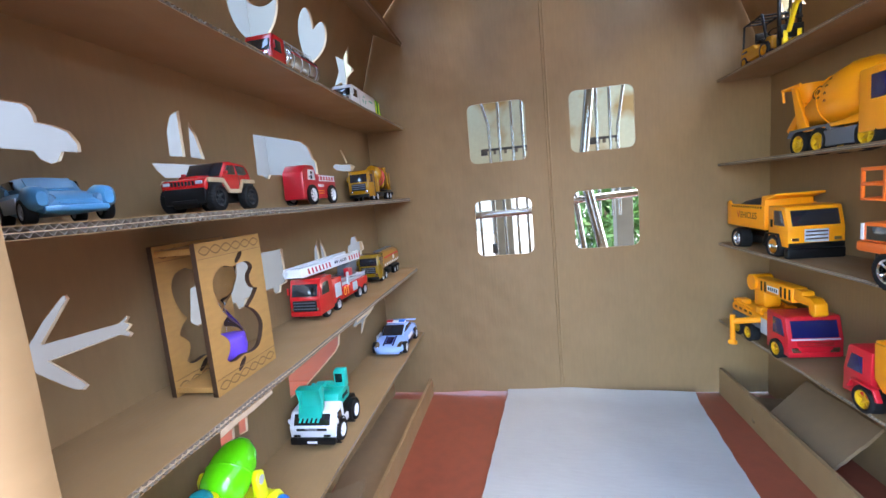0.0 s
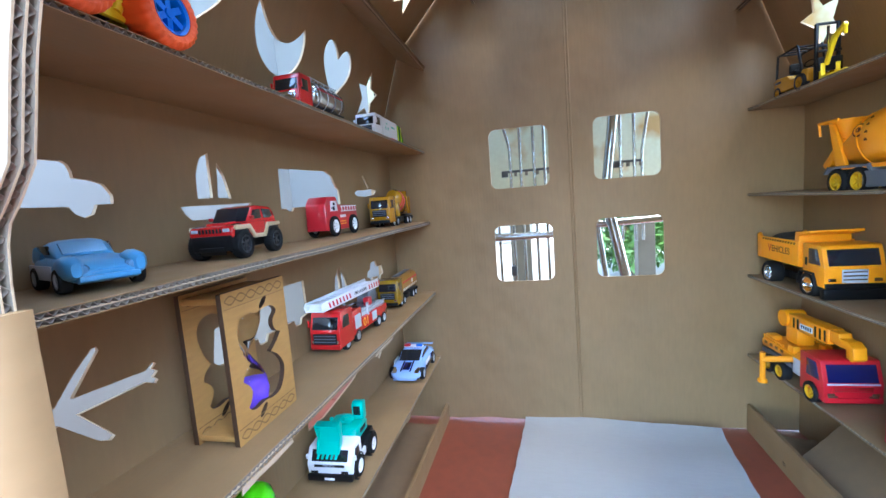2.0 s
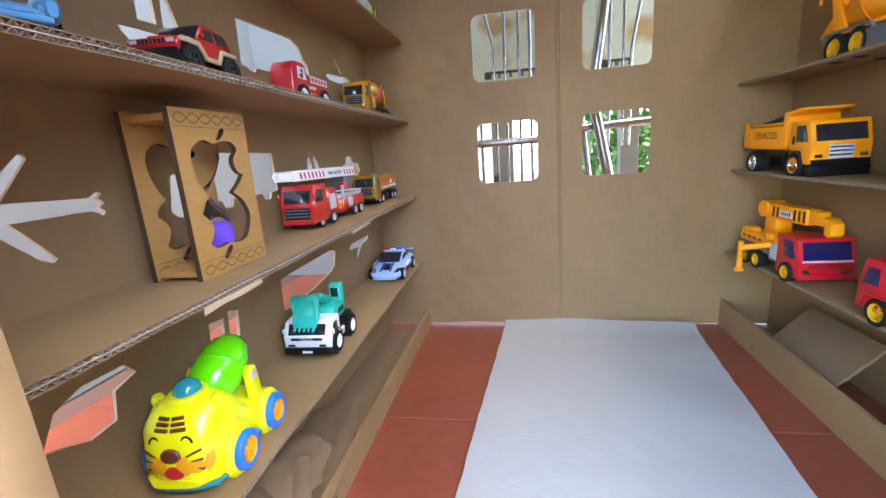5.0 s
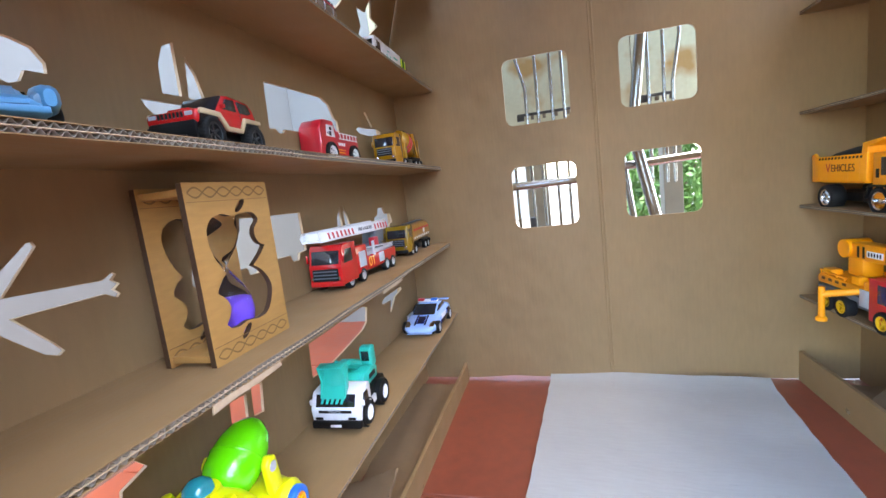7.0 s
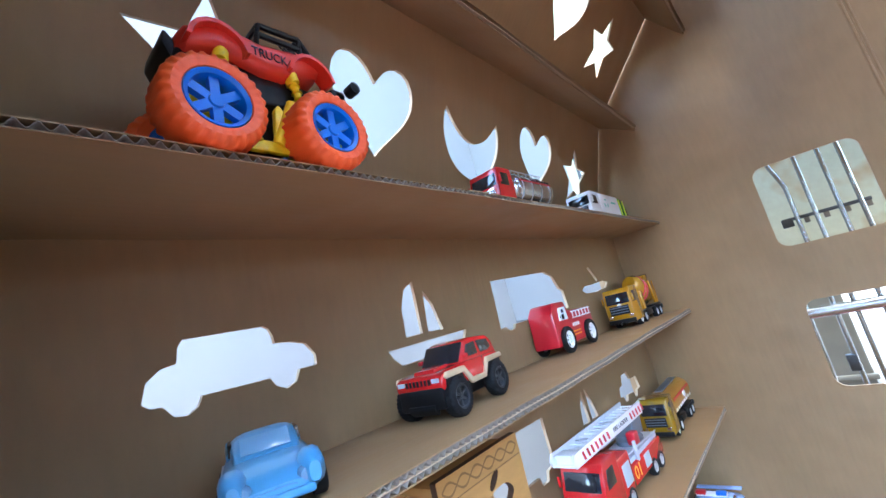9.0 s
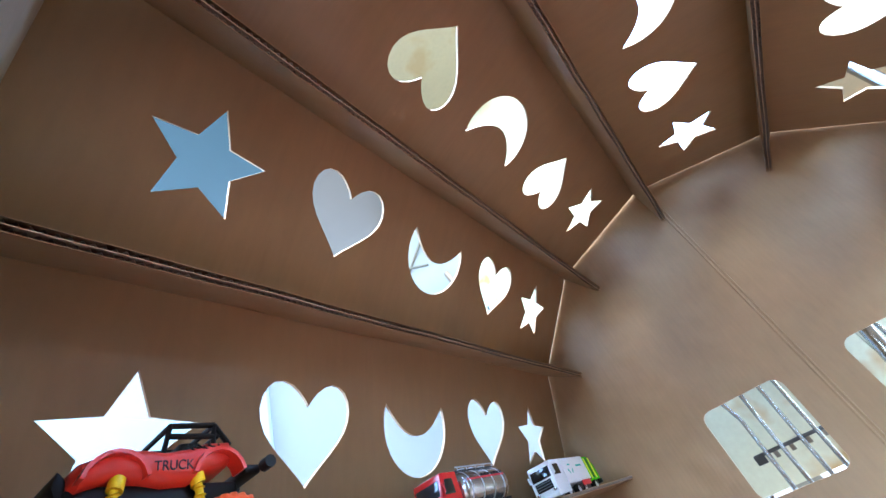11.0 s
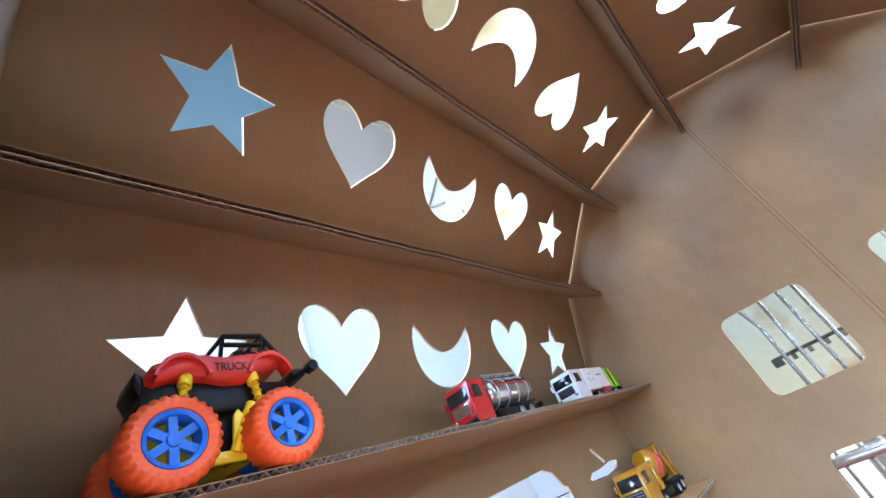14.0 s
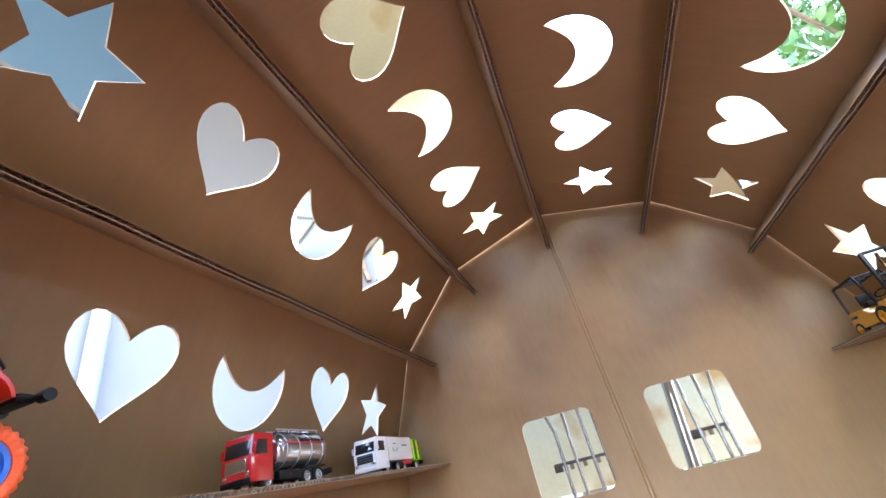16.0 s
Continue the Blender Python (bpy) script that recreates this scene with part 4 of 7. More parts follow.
def blue_car():
    t = thing("toy_car", "sky-blue toy saloon car with grey side flanks", "toy car", -0.312, 0.283, ZW3, -22, "", (1.0, 1.1, 0.93))
    body = part("body", loft([(-0.043, 0.030, 0.010, 0.022), (-0.040, 0.038, 0.007, 0.026), (-0.026, 0.042, 0.006, 0.027), (-0.005, 0.043, 0.006, 0.026), (0.012, 0.043, 0.006, 0.025), (0.030, 0.040, 0.006, 0.022), (0.040, 0.036, 0.006, 0.019), (0.044, 0.026, 0.008, 0.016)], 20, 3.4), M_BLUECAR, t)
    roof_ = part("cabin", loft([(-0.030, 0.030, 0.020, 0.026), (-0.022, 0.034, 0.020, 0.036), (-0.010, 0.034, 0.020, 0.0385), (0.002, 0.033, 0.020, 0.037), (0.014, 0.032, 0.018, 0.026)], 18, 3.2), M_BLUECAR, body, m=Matrix.Translation((-0.011, 0, 0)))
    part("windscreen", prism([(-0.0080, 0.0352), (0.0008, 0.0272), (0.0018, 0.0278), (-0.0068, 0.0366)], 0.024, bevel=0.0003), M_PALEGLASS, body)
    part("mouth", loft([(0.0415, 0.020, 0.0125, 0.0150), (0.0450, 0.017, 0.0128, 0.0146)], 14, 2.4), M_BLUECAR, body)
    for s in (-1, 1):
        part("side_window", prism([(-0.035, 0.0275), (-0.007, 0.0275), (-0.011, 0.0345), (-0.030, 0.0345)], 0.002, at=s * 0.0165, bevel=0.0003), M_SMOKE, body)
        part("fin", loft([(-0.044, 0.003, 0.020, 0.028), (-0.036, 0.005, 0.020, 0.034), (-0.020, 0.004, 0.022, 0.029)], 10, 2.4), M_BLUECAR, body, m=Matrix.Translation((0, s * 0.017, 0)))
        part("headlight", lathe([(0, 0.003), (0.003, 0.0025), (0.0045, 0.0005), (0.0045, -0.002)], 14, m=Matrix.Translation((0.0415, s * 0.0135, 0.0165)) @ Matrix.Rotation(math.pi / 2, 4, "Y")), M_BLUEEYE, body)
        part("fender", loft([(0.014, 0.008, 0.008, 0.024), (0.030, 0.012, 0.008, 0.0275), (0.042, 0.010, 0.010, 0.0255), (0.046, 0.005, 0.012, 0.022)], 12, 2.6), M_BLUECAR, body, m=Matrix.Translation((0, s * 0.0165, 0)))
        part("flank", box(0.052, 0.0012, 0.011, (-0.012, s * 0.0212, 0.009), 0.0004), M_LGREY, body)
        wheel(t, 0.026, s * 0.0195, 0.0092, 0.007, rim=M_LGREY, spokes=8)
        wheel(t, -0.026, s * 0.0195, 0.0092, 0.007, rim=M_LGREY, spokes=8)
    part("bumper", prism([(0.040, 0.006), (0.0465, 0.008), (0.0465, 0.012), (0.040, 0.012)], 0.032, bevel=0.001), M_BLUECAR, body)


blue_car()


def jeep():
    t = thing("toy_jeep", "red toy off-road car with tan trim and black wheels", "toy car", -0.315, 0.455, ZW3, -84, scale=(0.92, 0.90, 0.98))
    body = part("body", prism([(-0.049, 0.022), (-0.050, 0.036), (-0.044, 0.039), (0.012, 0.039), (0.048, 0.0365), (0.053, 0.034), (0.054, 0.027), (0.050, 0.022)], 0.054, bevel=0.0025), M_RED, t)
    part("hood_scoop", prism([(0.020, 0.038), (0.044, 0.0365), (0.042, 0.0395), (0.022, 0.0405)], 0.024, bevel=0.001), M_RED, body)
    cabin = part("cabin", prism([(-0.050, 0.037), (-0.047, 0.050), (-0.040, 0.0555), (-0.008, 0.0575), (0.004, 0.0555), (0.018, 0.038)], 0.050, bevel=0.0026, taper=0.88), M_RED, body)
    part("windscreen", prism([(0.0042, 0.0540), (0.0162, 0.0392), (0.0180, 0.0398), (0.0060, 0.0552)], 0.043, bevel=0.0003), M_SMOKE, cabin)
    part("rear_window", prism([(-0.0500, 0.041), (-0.0482, 0.051), (-0.0466, 0.051), (-0.0484, 0.041)], 0.034, bevel=0.0003), M_SMOKE, cabin)
    for s in (-1, 1):
        part("side_window", prism([(-0.014, 0.0415), (0.010, 0.0415), (0.002, 0.0520), (-0.012, 0.0530)], 0.0022, at=s * 0.0236, bevel=0.0006), M_SMOKE, cabin)
        part("side_window", prism([(-0.041, 0.0440), (-0.034, 0.0415), (-0.019, 0.0415), (-0.017, 0.0530), (-0.036, 0.0520)], 0.0022, at=s * 0.0236, bevel=0.0006), M_SMOKE, cabin)
        part("mirror", box(0.004, 0.005, 0.004, (0.012, s * 0.027, 0.0415), 0.001), M_RED, body)
        part("door_seam", box(0.0005, 0.0006, 0.015, (-0.0155, s * 0.0271, 0.024)), M_BLACK, body)
        # tan band: over both wheels and down to the sill between them
        band = [(0.0505, 0.0335), (0.048, 0.0365), (0.020, 0.0365), (0.009, 0.0245), (-0.012, 0.0245), (-0.020, 0.0365), (-0.050, 0.0365), (-0.051, 0.0325), (-0.022, 0.0315), (-0.014, 0.0200), (0.011, 0.0200), (0.022, 0.0315), (0.0495, 0.0315)]
        part("flank_trim", prism(band, 0.0035, at=s * 0.0276, bevel=0.0008), M_TAN, body)
        for sx in (-0.034, 0.036):
            part("wheel_arch", prism([(sx - 0.016, 0.020), (sx - 0.012, 0.0318), (sx + 0.012, 0.0318), (sx + 0.016, 0.020)], 0.003, at=s * 0.0268), M_BLACK, body)
            wheel(t, sx, s * 0.0262, 0.0152, 0.013, rim=M_DARKRIM, spokes=6, tread=True)
        part("headlight", box(0.0014, 0.008, 0.0034, (0.0538, s * 0.0195, 0.0300), 0.0004), M_LGREY, body)
    guard = part("front_guard", box(0.008, 0.050, 0.017, (0.0500, 0, 0.0095), 0.002), M_BLACK, t)
    part("skid_plate", prism([(0.050, 0.005), (0.056, 0.010), (0.056, 0.014), (0.048, 0.014)], 0.030, bevel=0.001), M_BLACK, guard)
    part("chassis", box(0.094, 0.036, 0.012, (0, 0, 0.010), 0.002), M_BLACK, t)
    for k in range(7):
        part("grille_slot", box(0.0010, 0.0022, 0.0045, (0.0541, -0.0126 + 0.0042 * k, 0.0290)), M_BLACK, body)
    for sx in (-0.034, 0.036):
        part("axle_bar", rod((sx, -0.022, 0.0150), (sx, 0.022, 0.0150), 0.003, 8), M_BLACK, t)


jeep()


def boxy_fire_engine():
    t = thing("toy_fire_engine", "small boxy red toy fire engine with white-spoked wheels", "toy truck", -0.336, 0.734, ZW3, -90, scale=(1.42, 0.74, 1.08))
    body = part("body", prism([(-0.044, 0.010), (-0.044, 0.048), (0.010, 0.050), (0.014, 0.063), (0.036, 0.063), (0.044, 0.052), (0.046, 0.010)], 0.050, bevel=0.003), M_TOYRED, t)
    for s in (-1, 1):
        part("window", prism([(0.014, 0.040), (0.033, 0.040), (0.031, 0.056), (0.016, 0.056)], 0.0012, at=s * 0.0252, bevel=0.0003), M_WHITE, body)
        for q in ([(0.022, 0.041), (0.027, 0.041), (0.027, 0.047), (0.022, 0.048)], [(0.0205, 0.049), (0.026, 0.049), (0.0255, 0.0535), (0.0215, 0.0535)], [(0.0285, 0.043), (0.0305, 0.043), (0.030, 0.046), (0.0285, 0.046)]):
            part("window_mark", prism(q, 0.0010, at=s * 0.0257, bevel=0.0002), M_NAVY, body, "dark printed mark")
        for z in (0.0385, 0.0465):
            part("ladder_rail", box(0.046, 0.0008, 0.0016, (-0.018, s * 0.0253, z)), M_WHITE, body)
        for i in range(6):
            part("ladder_rung", box(0.0016, 0.0008, 0.008, (-0.038 + 0.008 * i, s * 0.0253, 0.0388)), M_WHITE, body)
        for k in range(4):
            part("lettering_bar", box(0.0030, 0.0008, 0.0044, (-0.006 + 0.0042 * k, s * 0.0253, 0.029)), M_WHITE, body)
        for z in (0.018, 0.022):
            part("stripe", box(0.022, 0.0008, 0.0016, (0.004, s * 0.0253, z)), M_YELLOW, body)
        for sx in (-0.027, 0.027):
            wheel(t, sx, s * 0.0270, 0.0162, 0.009, rim=M_WHITE, spokes=6)


boxy_fire_engine()

# small concrete mixer, mustard
t, cx = small_truck("mixer_truck", "small mustard-yellow toy concrete mixer truck", -0.310, 0.991, ZW3, -90, M_MUSTARD, L=0.148, W=0.050, H=0.060, axles=(0.050, 0.028, -0.032, -0.052), scale=(1.26, 0.92, 1.12))
drum = part("drum", lathe([(0, -0.040), (0.009, -0.040), (0.013, -0.034), (0.021, -0.008), (0.0225, 0.006), (0.020, 0.018), (0.013, 0.028), (0, 0.030)], 26, m=Matrix.Translation((-0.020, 0, 0.050)) @ Matrix.Rotation(radians(62), 4, "Y")), M_MUSTARD, t)
for k in (-0.006, 0.004):
    part("band", lathe([(0.0218, k), (0.0232, k + 0.001), (0.0232, k + 0.004), (0.0218, k + 0.005)], 26, m=Matrix.Translation((-0.020, 0, 0.050)) @ Matrix.Rotation(radians(62), 4, "Y")), M_TOYRED, drum)
for s in (-1, 1):
    part("drum_support", prism([(-0.066, 0.020), (-0.058, 0.020), (-0.050, 0.056), (-0.054, 0.062), (-0.060, 0.056)], 0.004, at=s * 0.015, bevel=0.001), M_MUSTARD, t)
    part("ladder", box(0.003, 0.003, 0.040, (-0.066, s * 0.018, 0.020), 0.0006), M_MUSTARD, t)
part("hopper", prism([(-0.062, 0.058), (-0.046, 0.058), (-0.048, 0.072), (-0.066, 0.074)], 0.026, bevel=0.001), M_MUSTARD, t)
part("chute", prism([(-0.074, 0.030), (-0.060, 0.050), (-0.056, 0.048), (-0.070, 0.026)], 0.012, bevel=0.001), M_MUSTARD, t)
part("cradle", box(0.012, 0.040, 0.030, (0.008, 0, 0.018), 0.002), M_MUSTARD, t)


# ---- hourglass ----
def hourglass():
    t = thing("hourglass", "wooden-framed hourglass with purple sand and cut-out apple shapes", "hourglass", -0.281, 0.3745, ZW4, 0, "", (1, 0.945, 0.992))
    W, H, T = 0.108, 0.157, 0.0055
    # two apples, one over the other, each with its bite; rounded between the drawn corners
    corners = [(0.0506, 0.1262), (0.0652, 0.1283), (0.0773, 0.1280), (0.0844, 0.1244), (0.0864, 0.1191), (0.0793, 0.1122), (0.0781, 0.1044), (0.0829, 0.0971), (0.0906, 0.0939), (0.0819, 0.0857), (0.0686, 0.0769), (0.0798, 0.0698), (0.0878, 0.0601), (0.0906, 0.0500), (0.0857, 0.0368), (0.0765, 0.0274),
               (0.0629, 0.0255), (0.0482, 0.0277), (0.0364, 0.0260), (0.0265, 0.0271), (0.0207, 0.0321), (0.0264, 0.0385), (0.0291, 0.0470), (0.0255, 0.0541), (0.0172, 0.0611), (0.0213, 0.0691), (0.0316, 0.0762), (0.0247, 0.0844), (0.0190, 0.0970), (0.0167, 0.1107), (0.0193, 0.1200), (0.0265, 0.1265), (0.0381, 0.1291)]
    sharp = {(0.0906, 0.0939), (0.0686, 0.0769), (0.0207, 0.0321), (0.0172, 0.0611), (0.0316, 0.0762)}
    opening = []
    for k, b in enumerate(corners):
        a, c, d = corners[k - 1], corners[(k + 1) % len(corners)], corners[(k + 2) % len(corners)]
        a, d = (b if b in sharp else a), (c if c in sharp else d)
        for q in (0, 0.25, 0.5, 0.75):
            opening.append(tuple(0.5 * (2 * b[m] + (c[m] - a[m]) * q + (2 * a[m] - 5 * b[m] + 4 * c[m] - d[m]) * q * q + (3 * b[m] - a[m] - 3 * c[m] + d[m]) * q ** 3) for m in (0, 1)))
    leaf = lambda cx, cz: [(cx + 0.0100 * math.cos(a) * 0.5 + 0.0055 * math.sin(a), cz + 0.0062 * math.sin(a)) for a in [2 * math.pi * i / 12 for i in range(12)]]
    # local x faces the aisle, local y runs along the shelf
    face = Matrix(((0, 0, 1, 0), (1, 0, 0, 0), (0, 1, 0, 0), (0, 0, 0, 1)))
    for k, x in enumerate((0.0, -0.048)):
        me = sheet_mesh("plate", rounded(0, 0, W, H, 0.001, 2), [opening, leaf(0.0640, 0.1352), leaf(0.0440, 0.0190)], T, M_WOOD)
        me.materials.append(M_WOODDARK)
        for p in me.polygons:
            if abs(p.normal.z) < 0.5:
                p.material_index = 1
        ob = new("plate", me)
        ob.parent = t
        ob.matrix_basis = Matrix.Translation((x, 0, 0)) @ face
        for z0 in (0.0085, 0.1485):
            for ph in (0, math.pi):
                bm = bmesh.new()
                prev = None
                for i in range(73):
                    y = 0.004 + (W - 0.008) * i / 72
                    z = z0 + 0.0042 * math.sin(2 * math.pi * i / 72 * 3.0 + ph)
                    cur = [bm.verts.new((0.0003, y, z - 0.0008)), bm.verts.new((0.0003, y, z + 0.0008)), bm.verts.new((-0.0004, y, z))]
                    if prev:
                        for q in range(3):
                            bm.faces.new((prev[q], prev[(q + 1) % 3], cur[(q + 1) % 3], cur[q]))
                    prev = cur
                bmesh.ops.recalc_face_normals(bm, faces=bm.faces)
                part("engraved_line", bm, M_ENGRAVE, ob, "burnt-in wavy ornament", m=face.inverted())
        for z0 in (0.0165, 0.1405):
            part("engraved_line", box(0.0006, W - 0.004, 0.0005, (0.0002, W / 2, z0)), M_ENGRAVE, ob, m=face.inverted())
    for z in (0.004, H - 0.0105):
        part("cross_board", box(0.0415, W * 0.96, 0.006, (-0.0272, W / 2, z), 0.0006), M_WOOD, t)
    ctr = Matrix.Translation((-0.0262, 0.0600, 0)) @ Matrix.Diagonal((0.92, 1.02, 1, 1))
    prof = [(0.004, 0.012), (0.012, 0.0125), (0.019, 0.020), (0.0215, 0.033), (0.020, 0.046), (0.014, 0.060), (0.0065, 0.071), (0.0026, 0.0775), (0.0026, 0.0795), (0.0065, 0.086), (0.014, 0.097), (0.020, 0.111), (0.0215, 0.124), (0.019, 0.137), (0.012, 0.1445), (0.004, 0.145)]
    g = part("bulb", lathe([(0, 0.012)] + prof + [(0, 0.145), (0, 0.1438)] + [(max(0.0009, q - 0.0009), z) for q, z in prof[::-1]] + [(0, 0.0132)], 32), M_GLASS, t, "clear blown glass bulbs", m=ctr, smooth=True)
    g.visible_shadow = False
    part("sand", lathe([(0, 0.0142), (0.010, 0.0150), (0.0170, 0.0215), (0.0196, 0.033), (0.0190, 0.041), (0.012, 0.046), (0, 0.0485)], 32), M_SAND, t, "purple sand in the lower bulb", m=ctr, smooth=True)


hourglass()


def ladder_truck():
    t = thing("ladder_fire_truck", "red toy fire engine with a white extending ladder", "toy truck", -0.315, 0.728, ZW4, -92, scale=(1.10, 0.86, 1.0))
    W = 0.062
    truck_cab(t, 0.048, 0.092, W, 0.010, 0.068, M_RED, glass=M_SMOKE, lean=0.008, screen=(0.53, 0.86), grille_span=(0.12, 0.42), grille_w=0.78, bumper=M_RED, bev=0.007)
    part("crew_body", box(0.034, W * 0.96, 0.044, (0.030, 0, 0.014), 0.003), M_RED, t)
    part("bed", box(0.104, W * 0.94, 0.022, (-0.040, 0, 0.014), 0.002), M_RED, t)
    part("deck", box(0.100, W * 0.8, 0.006, (-0.040, 0, 0.0362), 0.001), M_LGREY, t)
    part("chassis", box(0.168, W * 0.5, 0.008, (0, 0, 0.008), 0.001), M_BLACK, t)
    for ax in (0.068, 0.032, -0.050, -0.074):
        axle(t, ax, W, 0.0108, 0.011, rim=M_SILVER, spokes=8)
    for s in (-1, 1):
        part("locker", box(0.020, 0.0014, 0.024, (0.030, s * W * 0.485, 0.024), 0.0005), M_LGREY, t)
        part("locker", box(0.018, 0.0014, 0.016, (-0.034, s * W * 0.475, 0.019), 0.0005), M_LGREY, t)
        lettering(t, "01", 0.022, M_YELLOW, on_side(0.0, s * (W * 0.473 + 0.0003), 0.026, s))
        part("outrigger", box(0.006, 0.004, 0.024, (-0.012, s * W * 0.44, 0.034), 0.001), M_LGREY, t)
        part("rail", rod((-0.088, s * 0.026, 0.044), (0.014, s * 0.026, 0.050), 0.0012, 8), M_LGREY, t)
    part("turntable", lathe([(0.021, 0), (0.021, 0.006), (0.016, 0.010), (0, 0.010)], 24, m=Matrix.Translation((-0.052, 0, 0.042))), M_GREY, t)
    part("control_seat", box(0.014, 0.014, 0.016, (-0.034, 0.016, 0.046), 0.002), M_TOYRED, t)
    part("mast", prism([(-0.074, 0.050), (-0.040, 0.050), (-0.046, 0.073), (-0.078, 0.073)], 0.030, bevel=0.002), M_GREY, t)
    tilt = Matrix.Translation((-0.004, 0, 0.0745)) @ Matrix.Rotation(radians(-1.2), 4, "Y")
    lad = part("ladder", box(0.196, 0.030, 0.0035, (0.018, 0, -0.0015), 0.0008), M_WHITE, t, "white ladder with red stripes", m=tilt)
    for s in (-1, 1):
        part("ladder_side", prism([(-0.080, -0.002), (0.116, -0.002), (0.120, 0.006), (0.116, 0.013), (-0.080, 0.015)], 0.003, at=s * 0.0165, bevel=0.0008), M_WHITE, lad)
        for i in list(range(7)) + list(range(13, 18)):
            x = 0.094 - 0.0105 * i
            part("stripe", prism([(x, 0.001), (x + 0.004, 0.001), (x + 0.007, 0.010), (x + 0.003, 0.010)], 0.0006, at=s * 0.0183), M_TOYRED, lad)
        lettering(lad, "FIRE LADDER", 0.0078, M_NAVY, on_side(-0.004, s * 0.0184, 0.0058, s))
    for i in range(16):
        part("rung", rod((-0.074 + 0.0125 * i, -0.016, 0.009), (-0.074 + 0.0125 * i, 0.016, 0.009), 0.0012, 6), M_WHITE, lad)
    part("nozzle_box", box(0.018, 0.024, 0.012, (0.106, 0, 0.0), 0.002), M_WHITE, lad)


ladder_truck()

# small mustard tanker
t, cx = small_truck("tanker_truck", "small mustard-yellow toy tanker truck", -0.3120, 0.992, ZW4, -90, M_OLIVE, L=0.158, W=0.050, H=0.060, axles=(0.052, 0.030, -0.036, -0.056), scale=(1.10, 0.95, 1.08))
tank = part("tank", loft([(-0.078, 0.036, 0.022, 0.054), (-0.075, 0.046, 0.019, 0.058), (0.036, 0.046, 0.019, 0.058), (0.039, 0.036, 0.022, 0.054)], 24, 2.6), M_OLIVETANK, t)
part("walkway", box(0.095, 0.014, 0.002, (-0.020, 0, 0.0585), 0.0005), M_GREY, tank)
for s in (-1, 1):
    part("stripe", box(0.100, 0.0008, 0.004, (-0.020, s * 0.0232, 0.044)), M_TOYRED, tank)
    part("sign", lathe([(0, 0.0006), (0.005, 0.0006), (0.005, -0.001)], 16, m=Matrix.Translation((-0.034, s * 0.0235, 0.040)) @ Matrix.Rotation(-s * math.pi / 2, 4, "X")), M_WHITE, tank)
    for i in range(8):
        part("check", box(0.006, 0.0008, 0.004, (-0.068 + 0.0135 * i, s * 0.0226, 0.028)), M_WHITE, tank)


